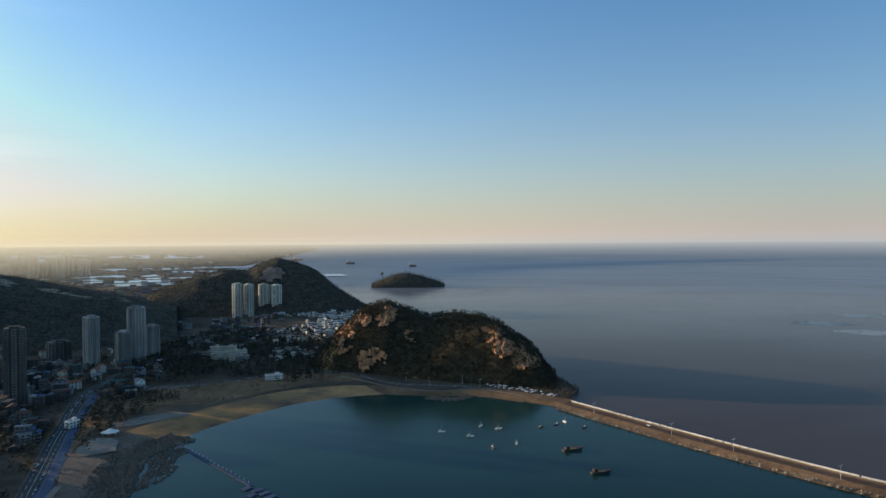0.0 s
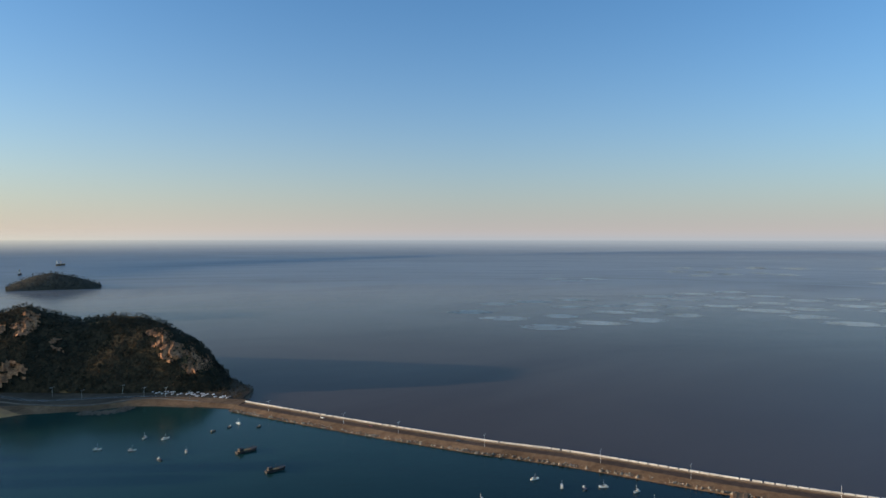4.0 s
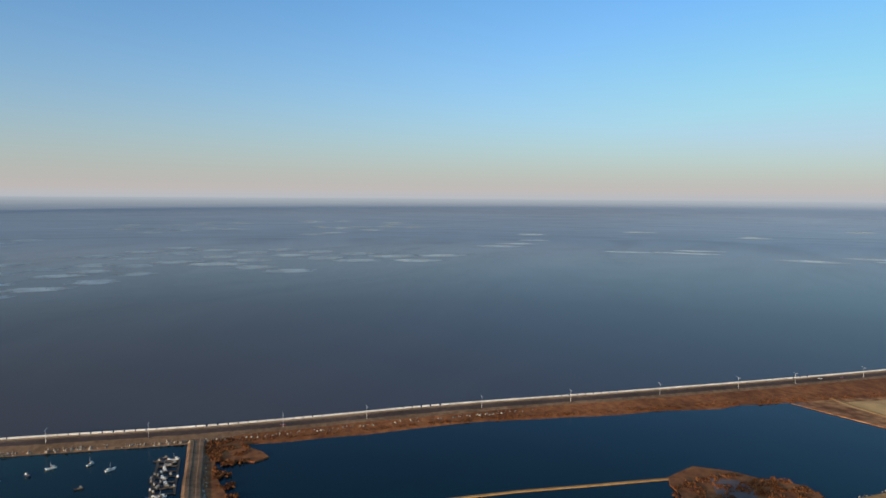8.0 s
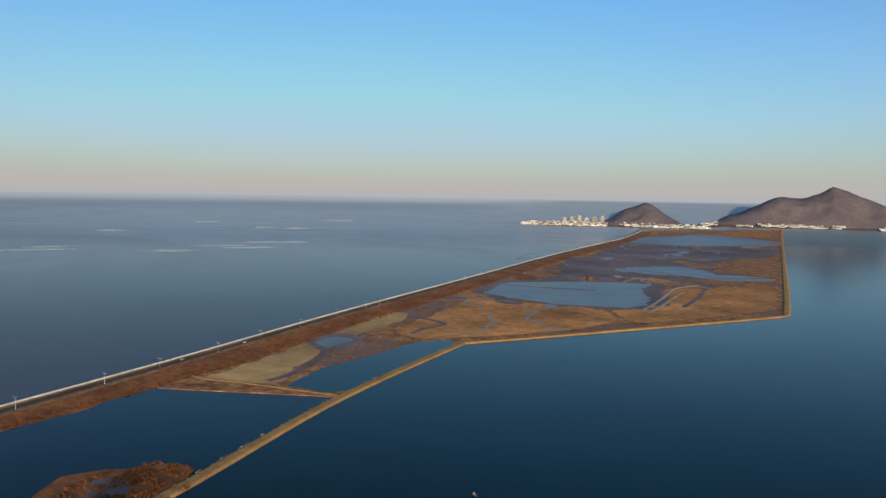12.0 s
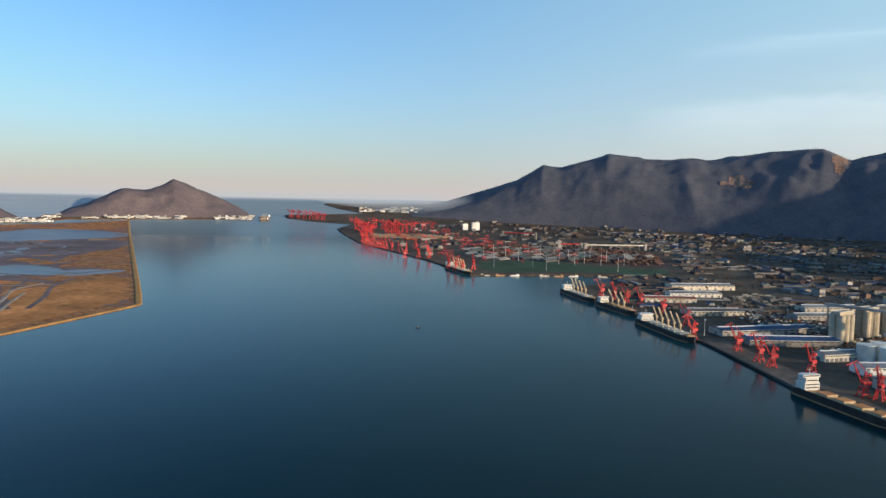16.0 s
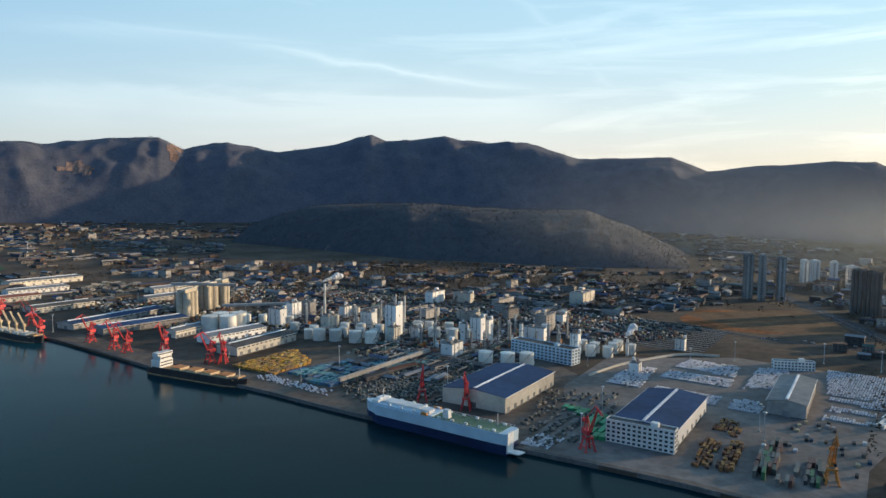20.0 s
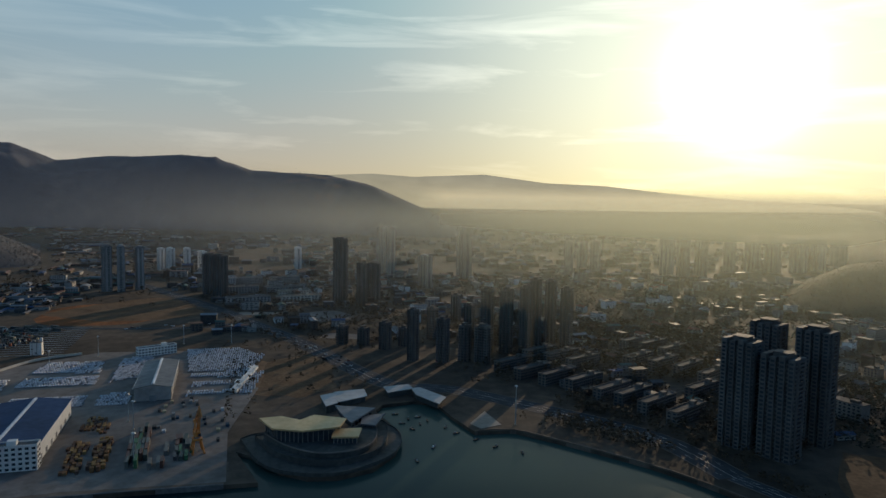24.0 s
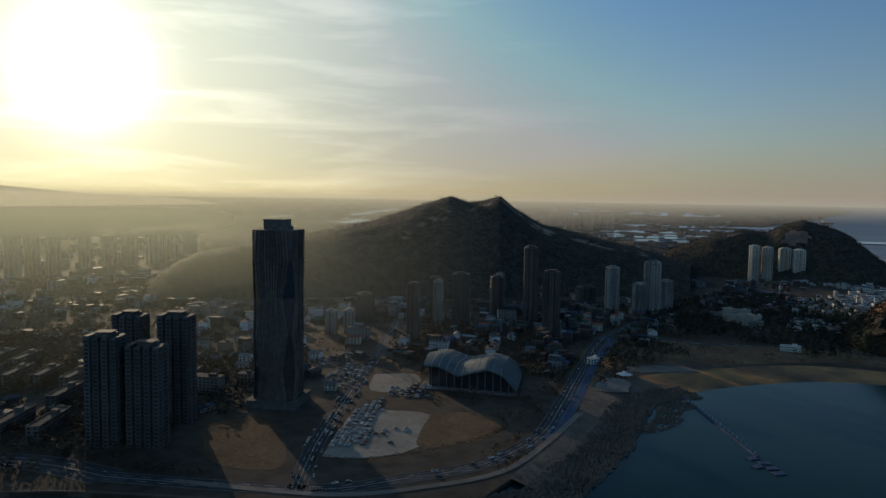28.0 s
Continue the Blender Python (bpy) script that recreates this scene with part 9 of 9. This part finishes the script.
far_houses("island_town", 420, (125.5, 140), (3960, 4090), 20, "pale shore town on the island", None, 10, 1.1, -0.3, VILLAGE)
far_houses("island_town", 330, (139, 154), (4110, 4250), 20, "pale shore village on the island", None, 11, 0.9, -0.1, VILLAGE)
for k in range(6):
    x, y = polar(128.9 + 0.6 * k, 4060)
    apartment_tower(x, y, 30, 20, 15, 30 + 6 * (k % 3), CREAM, "cream shore tower on the far island", "island towers")
for k in range(10):
    x, y = polar(327.8 + 0.55 * k, 3900 + 60 * (k % 3))
    apartment_tower(x, y, 20, 46, 26, 70 + 14 * (k % 4), GREYWALL, "hazy grey tower on the far plain", "plain towers")


# ---- cliffs and woods on the hills ----
def cliff(name, hill, spots, mat, out=2.0, rough=2.5, label="", grain=0.03, ribs=0.0):
    """Bare rock laid open on a hill: its own broken surface standing proud of the slope."""
    b, rows = HILLS[hill]
    made = Build()
    index = {}
    for f in b.f:
        c = sum((Vector(b.v[i]) for i in f), Vector()) / 4
        a, e = math.degrees(math.atan2(c.x, c.y)) % 360, math.degrees(math.atan2(c.z - EYE, math.hypot(c.x, c.y)))
        if hill == "quarry_hill" and a < 90:
            a += 360
        wob = 1.1 * noise.fractal((c.x * grain * 1.8, c.y * grain * 1.8, c.z * grain * 2.5), 1.0, 2.0, 4)
        if any(((a - p) / s) ** 2 + ((e - q) / t) ** 2 < 1 + wob * 1.6 for p, q, s, t in spots):
            for i in f:
                if i not in index:
                    v = Vector(b.v[i])
                    to = Vector((-v.x, -v.y, 0)).normalized()
                    if ribs:
                        w = a * ribs + 1.3 * noise.noise(v * 0.03)
                        v += to * (6.5 * (1.0 - w + math.floor(w)))
                    v += to * (out + rough * (noise.turbulence(v * 0.06, 3, True) + 0.8 * noise.noise(v * 0.21))) + Vector((0, 0, 0.3 + rough * 0.3 * noise.noise(v * 0.17)))
                    index[i] = len(made.v)
                    made.v.append(tuple(v))
            made.f.append(tuple(index[i] for i in f))
    if made.f:
        setting(name, made, mat, label, "cliff")


# far crowns carry the same blue-grey haze in their colour
MTNLEAF = material("hazed_mountain_crowns", (0.062, 0.072, 0.080), (0.10, 0.105, 0.11), 8.0, 0.95, bump=0.0)
CLIFF = material("ochre_cliff", (0.20, 0.095, 0.055), (0.50, 0.255, 0.135), 3.2, 0.95, bump=1.0, wide=0.35)
CLIFFPALE = material("mountain_cliff", (0.19, 0.125, 0.10), (0.29, 0.195, 0.155), 24.0, 0.95, bump=0.7, wide=0.3)
cliff("cliff_east", "quarry_hill", ((364.1, -7.7, 0.9, 0.75), (365.3, -8.6, 1.1, 0.9), (366.8, -9.7, 0.9, 0.8)), CLIFF, 0.6, 6.5, "ochre quarried cliff catching the sun", ribs=1.1)
cliff("cliff_west", "quarry_hill", ((354.1, -9.6, 1.4, 0.7), (351.6, -7.5, 0.7, 1.4), (353.2, -6.4, 0.6, 0.4), (355.4, -6.2, 0.7, 0.9), (357.3, -7.6, 0.5, 0.5)), CLIFF, 0.6, 6.0, "broken ochre rock among the trees", ribs=1.3)
cliff("mountain_cliff", "mountain", ((198.8, 3.03, 0.45, 0.6), (192.3, 1.6, 1.0, 0.4)), CLIFFPALE, 1.5, 3.0, "bare rock faces on the mountain", 0.008)
cliff("headland_scar", "twin_hill", ((346.2, -2.6, 0.9, 0.5),), CLIFFPALE, 3.0, 4.0, "reddish rock scar on the headland")


def spots_on(hill, count, seed, gap=0.15, top=1.08):
    """Places strewn over a hill's slope, thinned by wide noise."""
    b, rows = HILLS[hill]
    rg = random.Random(seed)
    faces = [f for k, f in enumerate(b.f) if (k % rows) / rows * 1.35 < top]
    out = []
    while len(out) < count:
        f = rg.choice(faces)
        u, w = rg.random(), rg.random()
        p = (Vector(b.v[f[0]]).lerp(Vector(b.v[f[1]]), u)).lerp(Vector(b.v[f[3]]).lerp(Vector(b.v[f[2]]), u), w)
        if noise.noise((p.x * 0.012, p.y * 0.012, 9.1)) > -0.5 + gap * 2 - 1 * rg.random():
            out.append((p.x, p.y, p.z))
    return out


woods("pine_wood", spots_on("quarry_hill", 4600, 1, 0.2), LEAF, "dark pine wood on the quarry hill", (2.8, 5.0), 9, 1)
woods("bare_wood", spots_on("quarry_hill", 700, 2, 0.3), BARE, "brown winter scrub on the quarry hill", (2.5, 5.0), 8, 2)
woods("hill_wood", spots_on("twin_hill", 4200, 3, 0.1), LEAF, "dark wood on the headland hill", (2.6, 4.8), 7, 3)
woods("hill_wood", spots_on("peak_hill", 6000, 4, 0.1), LEAF, "dark wood on the hill behind the towers", (2.4, 4.6), 7, 4)
woods("hill_wood", spots_on("foothill", 7000, 5, 0.1), MTNLEAF, "haze-tinted wood on the low hill before the mountain", (3.4, 6.5), 7, 5)
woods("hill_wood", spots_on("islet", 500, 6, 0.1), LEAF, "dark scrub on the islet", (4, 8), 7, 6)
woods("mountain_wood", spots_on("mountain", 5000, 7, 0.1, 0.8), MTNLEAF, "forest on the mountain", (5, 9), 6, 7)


def strew_trees(count, az, r, seed, keep=None):
    rg = random.Random(seed)
    out = []
    for _ in range(count):
        a, q = rg.uniform(*az), math.sqrt(rg.uniform(r[0] ** 2, r[1] ** 2))
        x, y = polar(a, q)
        if free(x, y, 1.0) and noise.noise((x * 0.008, y * 0.008, 2.0)) > -0.15 and (not keep or keep(x, y, a, q)):
            out.append((x, y, 3 + sea_z(x, y)))
    return out


woods("street_trees", strew_trees(9500, (252, 345), (560, 1700), 21, lambda x, y, a, q: x < -330 - 0.1 * abs(y - 500) * 0.3 and not (-515 < x < -330 and 260 < y < 500) and not (-665 < x < -440 and -170 < y < 60)), BARE, "bare winter trees along the town's streets", (4, 8), 8, 21)
woods("street_trees", strew_trees(8500, (190, 252), (1150, 3600), 22, off_hill), BARE, "bare trees between the port and the hills", (5, 10), 7, 22)
woods("shore_trees", strew_trees(1500, (330, 352), (900, 1350), 23, lambda x, y, a, q: y > 960 and x < -180), LEAF, "dark evergreens behind the beach", (5, 9), 9, 23)
woods("shore_trees", [(x, y, z) for x, y, z in strew_trees(900, (325, 338), (720, 1000), 24, lambda x, y, a, q: -420 < x < -345)], LEAF, "dark evergreens along the coast road", (4, 7), 9, 24)
woods("hedge", [(x, y, 3.1) for x, y in smooth_line([(-415, 322), (-372, 343), (-340, 420), (-336, 475), (-362, 500)], 2.2)], BARE, "clipped hedge round the car park", (2.0, 3.2), 8, 25)



def grove(name, poly, count, mat, label, size=(4, 8), n=8, seed=1, ground=3.0, thin=-0.3):
    """Trees over a plan, kept off the roads and buildings, in loose clumps."""
    rg = random.Random(seed)
    xs, ys = [p[0] for p in poly], [p[1] for p in poly]
    out = []
    for _ in range(count * 3):
        x, y = rg.uniform(min(xs), max(xs)), rg.uniform(min(ys), max(ys))
        hit = False
        for i in range(len(poly)):
            (ax, ay), (bx, by) = poly[i - 1], poly[i]
            if (ay > y) != (by > y) and x < (bx - ax) * (y - ay) / (by - ay) + ax:
                hit = not hit
        if hit and noise.noise((x * 0.02, y * 0.02, seed)) > thin and free(x, y, 1.0, 0.85):
            out.append((x, y, ground))
        if len(out) >= count:
            break
    if out:
        woods(name, out, mat, label, size, n, seed)


grove("town_trees", [(-490, 200), (-560, 115), (-640, 95), (-720, 170), (-640, 340), (-545, 310)], 700, BARE, "bare trees between the estate and the inlet", (4, 8), 8, 61)
grove("town_trees", [(-395, 500), (-520, 560), (-640, 640), (-740, 820), (-500, 860), (-420, 700)], 1000, BARE, "bare trees behind the hall", (4, 8), 8, 62)
grove("shore_trees", [(-322, 520), (-420, 560), (-450, 720), (-480, 900), (-440, 1020), (-320, 980), (-310, 830), (-375, 760), (-372, 660), (-340, 600)], 520, BARE, "brown winter trees between the coast road and the beach", (3, 6), 9, 63, thin=0.05)
grove("shore_trees", [(-150, 1020), (-300, 1000), (-470, 1010), (-540, 1150), (-500, 1500), (-300, 1540), (-190, 1300), (-130, 1120)], 2600, LEAF, "dark wood behind the beach and the hotel", (5, 9), 8, 64)
grove("shore_scrub", [(-281, 400), (-296, 480), (-318, 570), (-352, 640), (-338, 560), (-310, 400)], 420, BARE, "brown scrub above the rocks", (1.5, 4), 7, 65)
grove("headland_scrub", [(150, 852), (176, 915), (158, 1010), (120, 1080), (60, 1010), (110, 930), (130, 880)], 500, BARE, "brown scrub at the headland's foot", (2, 4.5), 7, 66)
grove("foot_trees", [(-60, 985), (50, 965), (110, 930), (140, 900), (90, 1000), (-40, 1060)], 130, LEAF, "pines at the foot of the quarry hill", (3, 6), 8, 67)
grove("town_trees", [(-700, 60), (-1000, 0), (-1150, 150), (-1000, 420), (-760, 400)], 1900, BARE, "bare trees between the slab blocks", (5, 10), 8, 68)
grove("yard_trees", [(-860, -180), (-1000, -320), (-1250, -450), (-1400, -300), (-1150, -60), (-900, -40)], 800, BARE, "bare trees along the trunk road", (4, 8), 7, 69)
LOTS = [(x, y, r) for x, y, r in BUSY]
BUSY.clear()
rows_of("parked_cars", [(-574, 470), (-605, 538), (-575, 546), (-534, 478), (-532, 455)], (6.4, 2.9), (4.4, 1.8, 1.4), CITYCARS, "cars in the lot across the avenue", "cars", 39, 0.3, 0.6, 45, 3.12, "car", 3)
rows_of("parked_cars", [(-656, 524), (-648, 580), (-614, 558), (-616, 496)], (6.4, 2.9), (4.4, 1.8, 1.4), CITYCARS, "cars in the farther lot", "cars", 39, 0.3, 0.6, 46, 3.12, "car", 3)
rows_of("parked_cars", [(-470, 420), (-478, 470), (-449, 441), (-410, 385), (-414, 356)], (5.8, 2.7), (4.4, 1.8, 1.4), CITYCARS, "close rows of cars at the car park's edge", "cars", 37, 0.3, 0.8, 47, 3.12, "car", 4)
BUSY.extend(LOTS)
rows_of("parked_cars", [(-478, 472), (-442, 500), (-470, 540), (-512, 512)], (5.4, 2.7), (4.4, 1.8, 1.4), CITYCARS, "cars on the hall's forecourt", "cars", 39, 0.4, 0.4, 42, 3.14, "car", 3)
grove("quay_trees", [(-600, 75), (-560, 118), (-490, 192), (-425, 242), (-440, 262), (-520, 195), (-600, 120), (-650, 85)], 420, BARE, "bare trees along the waterside walk", (3, 6), 8, 75)
grove("town_trees", [(-560, 300), (-520, 350), (-600, 480), (-700, 560), (-760, 420), (-640, 300)], 700, LEAF, "dark evergreens round the towers", (4, 7), 8, 76)
grove("town_trees", [(-900, 150), (-1250, 50), (-1500, 300), (-1300, 700), (-950, 560)], 1500, LEAF, "dark evergreens among the low houses", (5, 9), 7, 77)
rows_of("parked_cars", [(60, 950), (112, 915), (150, 868), (140, 862), (100, 902), (52, 938)], (5.6, 2.8), (4.3, 1.75, 1.4), CARS, "cars parked where the dike meets the shore", "cars", 50, 0.4, 0.45, 43, 3.34, "car", 3)


# the dike's parapet: separate concrete blocks along its top, the nearest as pieces of their own
def parapet():
    line = smooth_line(DIKE, 7.6)
    spots = []
    for p, q in zip(line, line[1:]):
        a, b = Vector(p), Vector(q)
        d = (b - a).normalized()
        c = a.lerp(b, 0.5) + Vector((d.y, -d.x)) * -1.4
        spots.append((c.x, c.y, math.degrees(math.atan2(d.y, d.x))))
    spots = [s for s in spots if math.hypot(s[0], s[1]) < 3850]
    near_ = sorted(spots, key=lambda s: math.hypot(s[0], s[1]))
    block = Build().box(0, 0, 0, 7.4, 1.2, 1.3, 0, 0.97).mesh("parapet_block")
    for x, y, turn in near_[:190]:
        ob = part("parapet_block", block, WALLWHITE, sea_wall)
        ob.matrix_basis = pose(x, y, 4.99 + sea_z(x, y), 0, 0, turn)
    rest = Build()
    for x, y, turn in near_[190:]:
        rest.box(x, y, 4.99 + sea_z(x, y), 7.4, 1.3, 1.5, turn, 0.97)
    tagged(part("parapet_rest", rest, WALLWHITE, sea_wall), kind="stuff")


parapet()


# standing reeds: tufts on the belt, the spit and the corner by the causeway
def reed_tufts():
    rg = random.Random(88)
    b = Build()

    def tuft(x, y, z, k):
        for _ in range(3):
            px, py, h = x + rg.uniform(-k, k), y + rg.uniform(-k, k), k * rg.uniform(0.7, 1.3)
            w, a = k * rg.uniform(0.5, 1.0), rg.uniform(0, math.tau)
            c, s = math.cos(a) * w, math.sin(a) * w
            b.add([(px - c, py - s, z), (px + c, py + s, z), (px - s * 0.6, py + c * 0.6, z), (px + rg.uniform(-0.3, 0.3), py, z + h)], [(0, 1, 3), (1, 2, 3), (2, 0, 3)])

    for i in range(len(REEDS) - 1):
        p, q = Vector(REEDS[i]), Vector(REEDS[i + 1])
        if p.length > 1500:
            break
        d = (q - p).normalized()
        grow = min(1.0, i / 25)
        for _ in range(150):
            o = p.lerp(q, rg.random()) + Vector((d.y, -d.x)) * (17 + (17 + 38 * grow * grow) * rg.random() ** 0.8)
            if noise.noise((o.x * 0.06, o.y * 0.06, 1.0)) > -0.15:
                tuft(o.x, o.y, 0.7, rg.uniform(0.5, 1.2))
    for (cx, cy), (rx, ry), turn, n in (((492, -34), (52, 38), 2.2, 1500), ((434, 340), (30, 16), 0.9, 600), ((388, 308), (44, 6), 0.82, 420)):
        for _ in range(n):
            a, r = rg.uniform(0, math.tau), math.sqrt(rg.random())
            u, v = rx * r * math.cos(a), ry * r * math.sin(a)
            x, y = cx + u * math.cos(turn) - v * math.sin(turn), cy + u * math.sin(turn) + v * math.cos(turn)
            if noise.noise((x * 0.07, y * 0.07, 3.0)) > -0.05:
                tuft(x, y, 0.8, rg.uniform(0.7, 1.7))
    tagged(part("reed_tuft", b, REEDTUFT, None, "rust-red standing reeds in ragged tufts"), category="reeds", kind="stuff")


reed_tufts()


# stacker frames of the far stockyards: red portals on legs
def red_frames():
    rg = random.Random(91)
    b = Build()
    for k in range(95):
        u, w = rg.random(), rg.uniform(0.02, 1)
        p = Vector((330, -1950)).lerp(Vector((1120, -3480)), u) + Vector((-0.9, -0.42)) * (40 + 520 * w)
        z, h, L, t = 3 + sea_z(p.x, p.y), rg.uniform(9, 20), rg.uniform(18, 42), rg.choice((18, 62, 108)) + rg.uniform(-8, 8)
        d = Vector((math.cos(radians(t)), math.sin(radians(t)), 0))
        a, c = Vector((p.x, p.y, z)) - d * L / 2, Vector((p.x, p.y, z)) + d * L / 2
        for e in (a, c):
            b.beam(e, e + Vector((0, 0, h)), 0.8)
        b.beam(a + Vector((0, 0, h)), c + Vector((0, 0, h)), 1.1)
        b.beam(a + Vector((0, 0, h * 0.5)), c + Vector((0, 0, h)), 0.8)
    tagged(part("stacker_frame", b, CRANERED, None, "red stacker frames over the far stockyards"), category="stackers", kind="stuff")


red_frames()
grove("port_trees", [(-650, -1250), (-900, -1050), (-1100, -700), (-1400, -800), (-1300, -1500), (-800, -1800)], 1500, BARE, "bare trees beside the sidings", (5, 10), 7, 78)
grove("beach_scrub", [(-335, 835), (-285, 848), (-240, 898), (-185, 958), (-110, 990), (-140, 1035), (-240, 1020), (-340, 950)], 260, BARE, "thin brown scrub behind the beach", (1.5, 4.5), 7, 93, thin=0.05)
